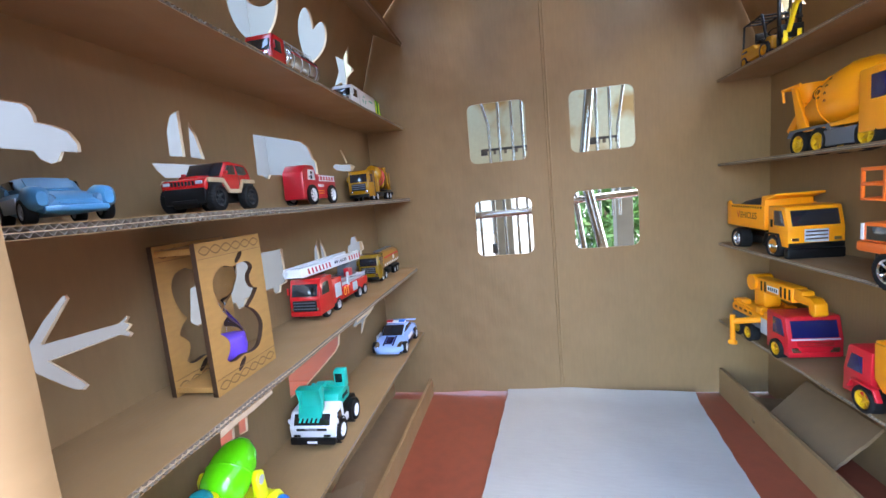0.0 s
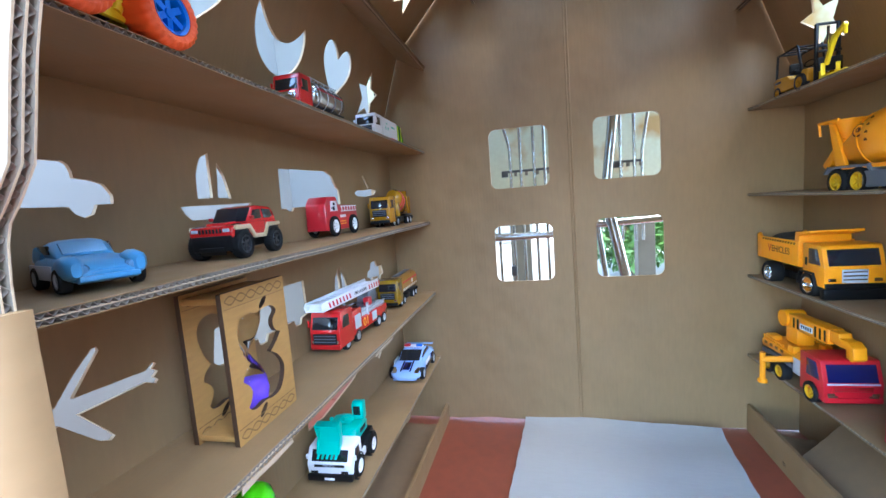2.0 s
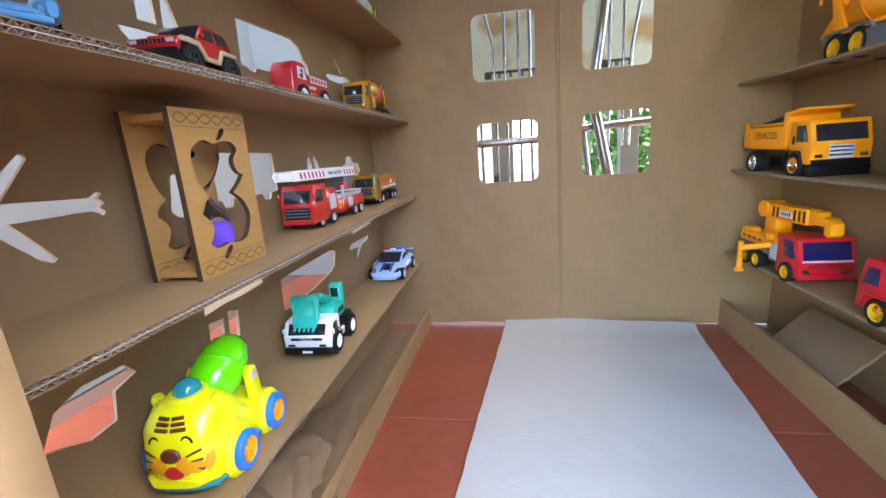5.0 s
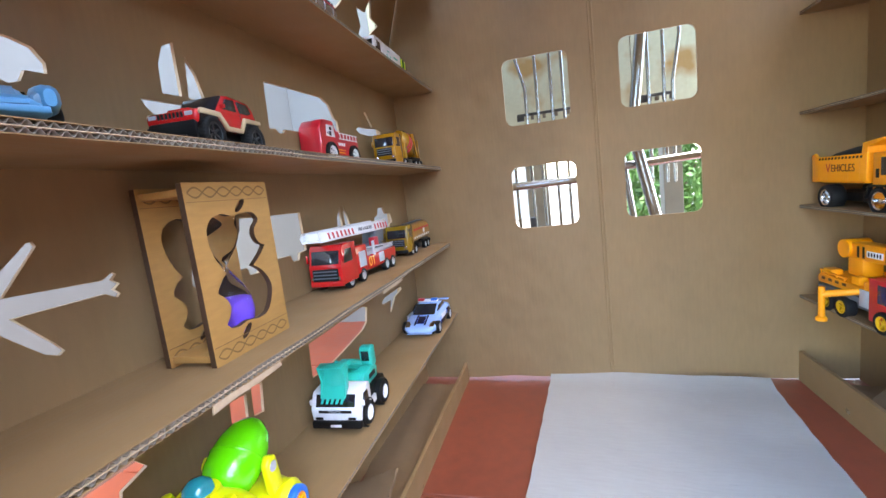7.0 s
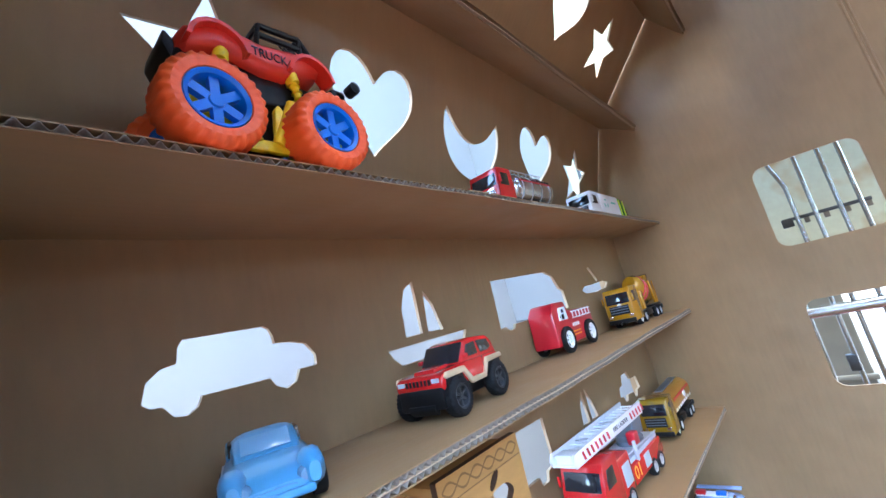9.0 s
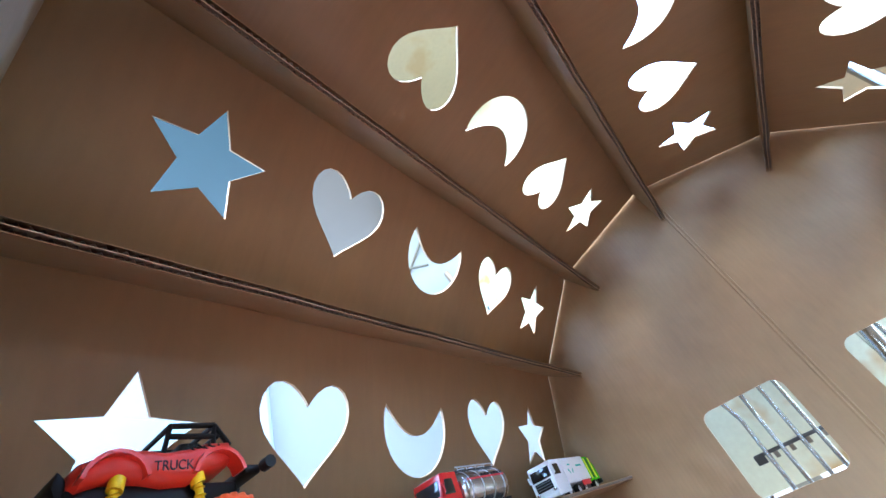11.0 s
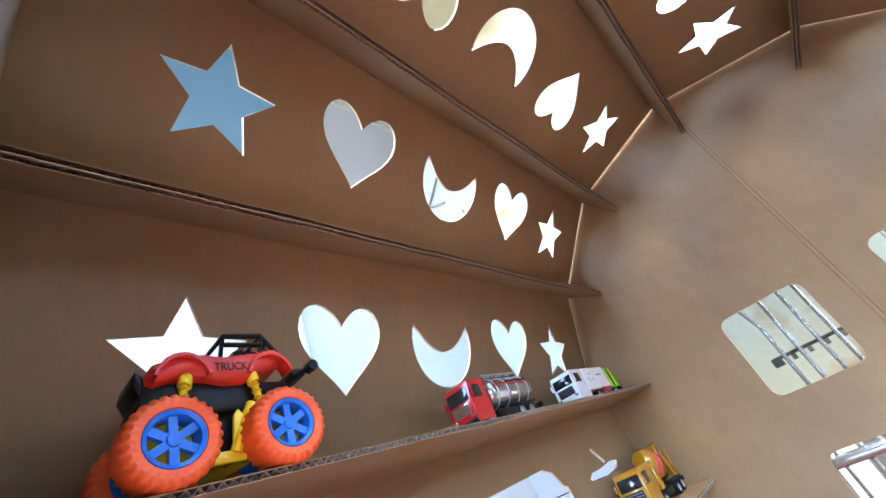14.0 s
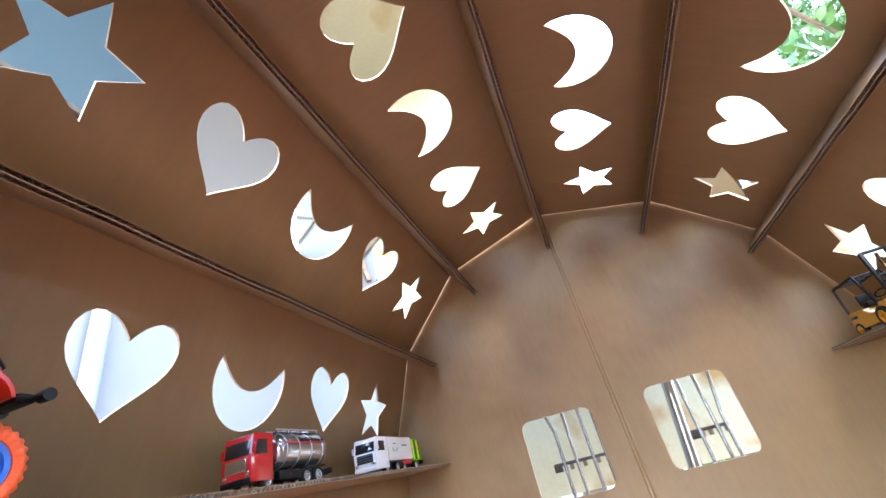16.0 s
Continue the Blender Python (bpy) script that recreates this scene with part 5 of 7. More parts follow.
# ---- lower west shelf ----
def tiger_mixer():
    t = thing("toy_mixer_car", "lime-yellow toy mixer car with a green drum and painted tiger face", "toy car", -0.308, 0.384, ZW5 - 0.0074, -83, scale=(1.17, 1.17, 1.15))
    base = part("base", loft([(-0.050, 0.050, 0.005, 0.012), (-0.046, 0.064, 0.004, 0.014), (0.036, 0.068, 0.004, 0.014), (0.052, 0.058, 0.004, 0.013), (0.057, 0.036, 0.006, 0.011)], 20, 3), M_TEALHAT, t)
    body = part("body", loft([(-0.052, 0.030, 0.014, 0.026), (-0.048, 0.050, 0.010, 0.034), (-0.034, 0.056, 0.009, 0.042), (-0.020, 0.056, 0.009, 0.042), (-0.008, 0.056, 0.009, 0.044), (0.004, 0.060, 0.008, 0.062), (0.018, 0.064, 0.008, 0.073), (0.034, 0.064, 0.008, 0.074), (0.046, 0.058, 0.008, 0.068), (0.054, 0.046, 0.009, 0.056), (0.058, 0.028, 0.014, 0.040)], 24, 2.7), M_LIME, t)
    part("chin", loft([(0.030, 0.066, 0.009, 0.017), (0.050, 0.060, 0.009, 0.018), (0.059, 0.038, 0.010, 0.017)], 18, 2.6), M_LIME, body)
    for s in (-1, 1):
        part("ear", lathe([(0, 0.010), (0.006, 0.008), (0.0085, 0.002), (0.0075, -0.006), (0, -0.008)], 16, m=Matrix.Translation((0.028, s * 0.0245, 0.068)) @ Matrix.Diagonal((0.62, 0.62, 0.62, 1))), M_LIME, body)
        for sx in (-0.030, 0.024):
            part("mudguard", lathe([(0.019, -0.007), (0.0215, -0.006), (0.0215, 0.005), (0.018, 0.009), (0.010, 0.010), (0, 0.010)], 24, m=Matrix.Translation((sx, s * 0.027, 0.0165)) @ Matrix.Rotation(-s * math.pi / 2, 4, "X")), M_LIME, body)
            wheel(t, sx, s * 0.0365, 0.0165, 0.011, tyre=M_BLUE, rim=M_YELLOW, spokes=5)
        part("drum_arm", prism([(-0.030, 0.038), (-0.014, 0.038), (-0.012, 0.066), (-0.018, 0.072), (-0.026, 0.068)], 0.007, at=s * 0.0265, bevel=0.002), M_LIME, body)
        part("sticker", lathe([(0, 0.0006), (0.0045, 0.0004), (0.0045, -0.001)], 14, m=Matrix.Translation((-0.019, s * 0.0302, 0.062)) @ Matrix.Rotation(-s * math.pi / 2, 4, "X")), M_LGREY, body)
        # painted face
        part("cheek", lathe([(0, 0.002), (0.008, 0.0015), (0.0135, -0.0012)], 18, m=Matrix.Translation((0.0548, s * 0.0165, 0.032)) @ Matrix.Rotation(radians(s * 24), 4, "Z") @ Matrix.Rotation(radians(83), 4, "Y")), M_CHEEK, body)
        for k in range(3):
            part("whisker", rod((0.0572, s * 0.012, 0.033 - 0.0045 * (k - 1)), (0.0545, s * 0.0225, 0.033 - 0.0085 * (k - 1)), 0.0011, 6), M_BROWNINK, body)
        bm = bmesh.new()
        for i in range(6):
            a0, a1 = radians(180 - 30 * i), radians(150 - 30 * i)
            rod((0.0545, s * 0.0125 + 0.0042 * math.cos(a0), 0.0475 + 0.0052 * math.sin(a0)), (0.0545, s * 0.0125 + 0.0042 * math.cos(a1), 0.0475 + 0.0052 * math.sin(a1)), 0.0009, 6, bm=bm)
        part("eye", bm, M_BLACK, body)
        for k in range(3):
            part("stripe", rod((0.0538 - 0.0020 * k, s * 0.0015, 0.0575 + 0.0038 * k), (0.0515 - 0.0020 * k, s * (0.012 - 0.0012 * k), 0.0572 + 0.0038 * k), 0.0017, 6), M_BROWNINK, body)
    part("nose", lathe([(0, 0.003), (0.005, 0.0022), (0.0072, -0.001)], 16, m=Matrix.Translation((0.0575, 0, 0.0385)) @ Matrix.Rotation(radians(80), 4, "Y") @ Matrix.Diagonal((0.95, 1.35, 1, 1))), M_BROWNINK, body)
    part("mouth", lathe([(0, 0.002), (0.005, 0.0015), (0.0068, -0.001)], 16, m=Matrix.Translation((0.0578, 0, 0.0235)) @ Matrix.Rotation(radians(90), 4, "Y") @ Matrix.Diagonal((1.0, 1.4, 1, 1))), M_TOYRED, body)
    hat = part("lamp_dome", lathe([(0, 0.012), (0.005, 0.0112), (0.0095, 0.0075), (0.011, 0.002), (0.011, -0.002)], 22, m=Matrix.Translation((0.026, 0, 0.073))), M_TEALHAT, body, "ribbed teal dome")
    part("dome_ring", lathe([(0.0105, 0.002), (0.0145, 0.0015), (0.0155, -0.002), (0.0105, -0.003)], 24, m=Matrix.Translation((0.026, 0, 0.073))), M_LIME, hat)
    R = Matrix.Translation((-0.018, 0, 0.069)) @ Matrix.Rotation(radians(-62), 4, "Y")
    prof = [(0, -0.031), (0.010, -0.029), (0.018, -0.022), (0.0215, -0.012), (0.0222, 0.0), (0.021, 0.012), (0.017, 0.024), (0.010, 0.0325), (0, 0.0355)]
    drum = part("drum", lathe(prof, 28, m=R), M_GREEN, t, "glossy green drum", smooth=True)
    part("drum_seam", lathe([(0.0222, -0.0012), (0.0227, -0.0004), (0.0227, 0.0004), (0.0222, 0.0012)], 28, m=R), M_GREEN, drum)


tiger_mixer()


def excavator_truck():
    t = thing("excavator_truck", "white toy truck carrying a teal excavator arm", "toy truck", -0.306, 0.630, ZW5 - 0.0048, -88, scale=(1.08, 1.1, 1.08))
    W = 0.066
    cab = part("cab", prism([(0.014, 0.014), (0.052, 0.014), (0.054, 0.030), (0.044, 0.050), (0.018, 0.052), (0.014, 0.050)], W, bevel=0.004), M_WHITE, t)
    part("windscreen", prism([(0.0525, 0.0335), (0.0457, 0.0475), (0.0440, 0.0470), (0.0505, 0.0330)], W * 0.80, bevel=0.0004), M_SMOKE, cab)
    for s in (-1, 1):
        part("side_window", prism([(0.024, 0.030), (0.044, 0.030), (0.038, 0.045), (0.026, 0.045)], 0.0016, at=s * (W / 2), bevel=0.0004), M_SMOKE, cab)
        part("headlight", box(0.0012, 0.010, 0.003, (0.0545, s * 0.022, 0.018), 0.0003), M_BLACK, cab)
        part("mirror", box(0.004, 0.004, 0.007, (0.046, s * 0.035, 0.033), 0.001), M_WHITE, cab)
        part("step", box(0.020, 0.008, 0.010, (0.002, s * 0.026, 0.012), 0.001), M_WHITE, t)
        for sx in (-0.026, 0.030):
            part("mudguard", lathe([(0.0165, -0.006), (0.0185, -0.005), (0.0185, 0.006), (0.0165, 0.007)], 24, m=Matrix.Translation((sx, s * 0.028, 0.0150)) @ Matrix.Rotation(-s * math.pi / 2, 4, "X")), M_BLACK, t)
            wheel(t, sx, s * 0.0300, 0.0150, 0.013, rim=M_WHITE, spokes=5)
    part("grille", box(0.0012, 0.044, 0.0035, (0.0541, 0, 0.0265), 0.0003), M_BLACK, cab)
    lettering(cab, "TRUCK", 0.0055, M_LGREY, on_front(0.0550, 0, 0.0283))
    part("bumper", box(0.012, W, 0.010, (0.050, 0, 0.006), 0.002), M_BLACK, t)
    part("plate", box(0.0010, 0.014, 0.003, (0.0563, 0, 0.009)), M_WHITE, t)
    part("chassis", box(0.088, 0.044, 0.012, (-0.004, 0, 0.012), 0.002), M_BLACK, t)
    part("rear_deck", prism([(-0.050, 0.022), (0.010, 0.022), (0.010, 0.032), (-0.046, 0.034)], 0.056, bevel=0.002), M_BLACK, t)
    turn = part("turret", prism([(-0.038, 0.034), (0.006, 0.034), (0.012, 0.042), (0.004, 0.056), (-0.020, 0.056), (-0.040, 0.050)], 0.046, bevel=0.003), M_TEAL, t)
    for s in (-1, 1):
        part("lettering_bar", box(0.020, 0.0006, 0.006, (-0.018, s * 0.0232, 0.042)), M_BLACK, turn)
    part("operator_cab", prism([(-0.044, 0.050), (-0.028, 0.050), (-0.028, 0.076), (-0.034, 0.080), (-0.044, 0.079)], 0.018, at=0.012, bevel=0.002), M_TEAL, turn)
    for x in (-0.0275, -0.0445):
        part("cab_window", box(0.0012, 0.011, 0.014, (x, 0.012, 0.060), 0.0003), M_SMOKE, turn)
    part("boom", prism([(-0.026, 0.054), (-0.012, 0.054), (0.012, 0.068), (0.030, 0.066), (0.034, 0.070), (0.028, 0.076), (0.006, 0.078), (-0.022, 0.066)], 0.014, bevel=0.002), M_TEAL, turn)
    for k in (-1, 1):
        part("cylinder", rod((-0.016, k * 0.009, 0.060), (0.016, k * 0.009, 0.077), 0.0028, 10), M_TEAL, turn)
    bx, bz = 0.0085, 0.0035
    shell = [(0.048, 0.086), (0.032, 0.088), (0.026, 0.080), (0.032, 0.050), (0.048, 0.036), (0.0495, 0.038), (0.0355, 0.0515), (0.0295, 0.080), (0.034, 0.0855), (0.048, 0.0835)]
    bucket = part("bucket", prism([(bx + 0.006 + 0.82 * x, bz + 0.012 + 0.82 * z) for x, z in shell], 0.032, bevel=0.0005), M_TEAL, t)
    for s in (-1, 1):
        part("bucket_side", prism([(bx + 0.006 + 0.82 * x, bz + 0.012 + 0.82 * z) for x, z in ((0.026, 0.080), (0.032, 0.088), (0.047, 0.086), (0.040, 0.062), (0.048, 0.037), (0.032, 0.050))], 0.002, at=s * 0.016, bevel=0.0004), M_TEAL, bucket)
    for i in range(5):
        part("tooth", prism([(0.0450 + bx, 0.0470), (0.0450 + bx, 0.0448), (0.0510 + bx, 0.0415)], 0.0036, at=-0.0130 + 0.0065 * i, bevel=0.0004), M_TEAL, bucket)


excavator_truck()


def police_car():
    t = thing("police_car", "pale blue toy police sports car with red and blue roof lights", "toy car", -0.295, 0.996, ZW5 - 0.0012, -90, scale=(1.22, 1.2, 1.1))
    body = part("body", loft([(-0.062, 0.052, 0.014, 0.032), (-0.058, 0.062, 0.008, 0.035), (-0.040, 0.068, 0.006, 0.036), (-0.015, 0.068, 0.006, 0.033), (0.015, 0.068, 0.006, 0.032), (0.036, 0.066, 0.006, 0.028), (0.052, 0.060, 0.006, 0.022), (0.060, 0.048, 0.007, 0.017), (0.064, 0.030, 0.008, 0.013)], 24, 3.6), M_POLICE, t)
    part("cabin", loft([(-0.052, 0.046, 0.028, 0.035), (-0.036, 0.050, 0.028, 0.046), (-0.018, 0.050, 0.028, 0.050), (0.000, 0.050, 0.028, 0.047), (0.024, 0.050, 0.026, 0.031)], 20, 3.2), M_POLICE, body)
    part("windscreen", prism([(-0.002, 0.0474), (0.0225, 0.0322), (0.0240, 0.0328), (0.0000, 0.0486)], 0.042, bevel=0.0003), M_SMOKE, body)
    for s in (-1, 1):
        part("side_window", prism([(-0.036, 0.037), (0.014, 0.036), (-0.002, 0.045), (-0.030, 0.0445)], 0.002, at=s * 0.0243, bevel=0.0004), M_SMOKE, body)
        part("headlight", prism([(0.040, 0.0255), (0.056, 0.0205), (0.056, 0.0188), (0.042, 0.0225)], 0.009, at=s * 0.0225, bevel=0.0006), M_CHROME, body)
        part("bonnet_stripe", prism([(0.024, 0.0322), (0.054, 0.0228), (0.054, 0.0215), (0.024, 0.0308)], 0.003, at=s * 0.0095, bevel=0.0002), M_NAVY, body)
        part("door_stripe", box(0.052, 0.0010, 0.007, (0.000, s * 0.0340, 0.0145), 0.0003), M_NAVY, body)
        part("flank_panel", box(0.030, 0.0012, 0.008, (0.006, s * 0.0340, 0.0225), 0.0004), M_WHITE, body)
        part("intake", box(0.016, 0.003, 0.010, (-0.030, s * 0.0335, 0.020), 0.001), M_NAVY, body)
        for sx in (-0.040, 0.040):
            wheel(t, sx, s * 0.0305, 0.0125, 0.009, rim=M_SILVER, spokes=10)
    part("badge", prism([(0.028, 0.0312), (0.050, 0.0243), (0.050, 0.0235), (0.028, 0.0304)], 0.014, bevel=0.0002), M_NAVY, body)
    bar = part("light_bar", box(0.010, 0.040, 0.004, (-0.014, 0, 0.0495), 0.001), M_WHITE, t)
    part("red_light", box(0.009, 0.013, 0.005, (-0.013, -0.013, 0.0515), 0.0012), M_TOYRED, bar)
    part("blue_light", box(0.009, 0.013, 0.005, (-0.013, 0.013, 0.0515), 0.0012), M_BLUE, bar)
    part("splitter", prism([(0.046, 0.005), (0.0635, 0.006), (0.0635, 0.008), (0.046, 0.009)], 0.046, bevel=0.001), M_POLICE, t)
    part("underbody", box(0.110, 0.052, 0.005, (0, 0, 0.004), 0.001), M_BLACK, t)
    part("spoiler", box(0.010, 0.060, 0.002, (-0.058, 0, 0.040), 0.0008), M_POLICE, body)


police_car()


# ---- east shelves ----
ZE2, ZE3, ZE4, ZE5 = 0.7335, 0.5482, 0.3675, 0.1825


def forklift():
    t = thing("toy_forklift", "yellow and black toy forklift with a tall mast", "toy forklift", 0.508, 0.932, ZE2, -88)
    base = part("body", prism([(-0.062, 0.014), (-0.062, 0.034), (-0.052, 0.038), (-0.022, 0.036), (-0.012, 0.026), (0.012, 0.026), (0.020, 0.036), (0.034, 0.034), (0.036, 0.012), (-0.056, 0.010)], 0.044, bevel=0.002), M_MUSTARD, t)
    part("seat", box(0.016, 0.022, 0.008, (-0.026, 0, 0.036), 0.002), M_BLACK, base)
    part("seat_back", box(0.005, 0.022, 0.018, (-0.034, 0, 0.040), 0.002), M_BLACK, base)
    part("vent", box(0.018, 0.0452, 0.004, (-0.048, 0, 0.027), 0.0005), M_BLACK, base)
    for s in (-1, 1):
        for a, b2 in (((-0.058, 0.034), (-0.054, 0.078)), ((0.014, 0.034), (0.002, 0.080))):
            part("post", rod((a[0], s * 0.019, a[1]), (b2[0], s * 0.019, b2[1]), 0.0020, 8), M_BLACK, t)
        part("guard_rail", rod((-0.054, s * 0.019, 0.078), (0.002, s * 0.019, 0.080), 0.0020, 8), M_BLACK, t)
        wheel(t, -0.050, s * 0.019, 0.0105, 0.009, rim=M_MUSTARD, spokes=5)
        wheel(t, 0.018, s * 0.021, 0.0145, 0.011, rim=M_MUSTARD, spokes=5)
        part("mast_rail", box(0.005, 0.005, 0.094, (0.045, s * 0.016, 0.006), 0.0008), M_BLACK, t)
        part("fork", prism([(0.050, 0.008), (0.108, 0.010), (0.108, 0.012), (0.054, 0.014), (0.054, 0.034), (0.050, 0.034)], 0.007, at=s * 0.011, bevel=0.0006), M_BRIGHTYELLOW, t)
    for i in range(4):
        part("roof_bar", rod((-0.050 + 0.016 * i, -0.019, 0.079), (-0.050 + 0.016 * i, 0.019, 0.079), 0.0016, 6), M_BLACK, t)
    for z in (0.030, 0.062, 0.097):
        part("mast_tie", box(0.004, 0.034, 0.004, (0.045, 0, z), 0.0006), M_BLACK, t)
    part("lift_chain", rod((0.047, 0, 0.020), (0.047, 0, 0.094), 0.0022, 8), M_CHROME, t)
    part("carriage", box(0.004, 0.036, 0.022, (0.0515, 0, 0.022), 0.0006), M_BLACK, t)
    part("backrest", box(0.002, 0.034, 0.004, (0.0515, 0, 0.052), 0.0006), M_BLACK, t)
    part("steering_wheel", lathe([(0.0075, 0), (0.0090, 0.0008), (0.0075, 0.0016), (0.0062, 0.0008), (0.0075, 0)], 16, m=Matrix.Translation((0.004, 0, 0.047)) @ Matrix.Rotation(radians(-35), 4, "Y")), M_BLACK, t)
    arm = part("hook_arm", prism([(0.050, 0.030), (0.056, 0.030), (0.074, 0.066), (0.096, 0.078), (0.094, 0.084), (0.068, 0.072)], 0.006, at=-0.006, bevel=0.001), M_BRIGHTYELLOW, t)
    part("hook", rod((0.094, -0.006, 0.080), (0.094, -0.006, 0.066), 0.0022, 8), M_BRIGHTYELLOW, arm)


forklift()


def big_mixer():
    t = thing("mixer_truck", "large orange-yellow plastic toy concrete mixer truck", "toy truck", 0.541, 0.766, ZE3, -90, "large toy trucks", (0.92, 0.9, 1.02))
    W = 0.090
    truck_cab(t, 0.052, 0.130, W, 0.024, 0.106, M_YELLOW, glass=M_NAVY, lean=0.012, bumper=M_GREY, screen=(0.50, 0.88), bev=0.004)
    part("chassis", prism([(-0.120, 0.026), (-0.116, 0.036), (0.052, 0.036), (0.130, 0.026), (0.130, 0.014), (-0.100, 0.016)], W * 0.62, bevel=0.002), M_GREY, t)
    for s in (-1, 1):
        part("side_box", box(0.070, 0.016, 0.024, (0.008, s * (W / 2 - 0.009), 0.012), 0.002), M_GREY, t)
        part("mudguard", prism([(-0.120, 0.034), (-0.110, 0.046), (-0.014, 0.046), (-0.004, 0.034), (-0.010, 0.034), (-0.018, 0.042), (-0.106, 0.042), (-0.114, 0.034)], 0.024, at=s * (W / 2 - 0.012), bevel=0.001), M_GREY, t)
    for ax in (-0.088, -0.038, 0.066):
        axle(t, ax, W, 0.0215, 0.022, rim=M_AMBER, spokes=6)
    R = Matrix.Translation((-0.022, 0, 0.085)) @ Matrix.Rotation(radians(80), 4, "Y")
    drum = part("drum", lathe([(0, -0.100), (0.017, -0.100), (0.021, -0.094), (0.038, -0.030), (0.0425, -0.004), (0.0425, 0.030), (0.036, 0.054), (0.024, 0.066), (0, 0.068)], 32, m=R), M_YELLOW, t)
    part("drum_rim", lathe([(0.0395, -0.030), (0.0415, -0.027), (0.0425, -0.022), (0.0405, -0.022)], 32, m=R), M_YELLOW, drum)
    for s in (-1, 1):
        for k, rr in enumerate((0.0105, 0.0080, 0.0045)):
            tip = Matrix.Translation((-0.046, s * 0, 0.0815)) @ Matrix.Rotation(s * radians(22), 4, "X") @ Matrix.Translation((0, s * (0.0402 + 0.0005 * k), 0)) @ Matrix.Rotation(-s * radians(10), 4, "Z") @ Matrix.Rotation(-s * math.pi / 2, 4, "X")
            part("emblem", lathe([(0, 0.0004), (rr, 0.0004), (rr, -0.0012)], 6 if k == 2 else 18, m=tip), M_YELLOW if k == 1 else M_BROWNINK, drum, "dark round emblem")
        for i in range(4):
            a = radians(-4 + 15 * i)
            for j in (-1, 1):
                mm = Matrix.Translation((-0.024, 0, 0.085)) @ Matrix.Rotation(s * a, 4, "X") @ Matrix.Translation((0, s * 0.0424, 0)) @ Matrix.Rotation(radians(j * 38), 4, "Y") @ Matrix.Translation((j * 0.0014, 0, 0))
                part("chevron", box(0.0042, 0.0012, 0.0022, (0, 0, -0.0011)), M_BROWNINK, drum, m=mm)
        part("drum_stay", prism([(-0.112, 0.040), (-0.084, 0.040), (-0.122, 0.116), (-0.134, 0.118)], 0.006, at=s * 0.026, bevel=0.001), M_YELLOW, t)
        part("guard_rail", rod((-0.170, s * 0.024, 0.122), (-0.112, s * 0.026, 0.122), 0.0024, 8), M_YELLOW, t)
        part("guard_post", rod((-0.168, s * 0.024, 0.122), (-0.164, s * 0.024, 0.100), 0.0024, 8), M_YELLOW, t)
        part("cradle", prism([(-0.092, 0.040), (0.050, 0.040), (0.050, 0.052), (0.010, 0.046), (-0.050, 0.046)], 0.010, at=s * 0.036, bevel=0.001), M_YELLOW, t)
    part("guard_tie", rod((-0.170, -0.024, 0.122), (-0.170, 0.024, 0.122), 0.0024, 8), M_YELLOW, t)
    part("hopper", lathe([(0.026, 0.018), (0.028, 0.018), (0.014, -0.018), (0.012, -0.018)], 18, m=Matrix.Translation((-0.128, 0, 0.104))), M_YELLOW, t)
    part("chute", prism([(-0.174, 0.050), (-0.124, 0.096), (-0.112, 0.086), (-0.160, 0.040)], 0.030, bevel=0.003), M_YELLOW, t)


big_mixer()


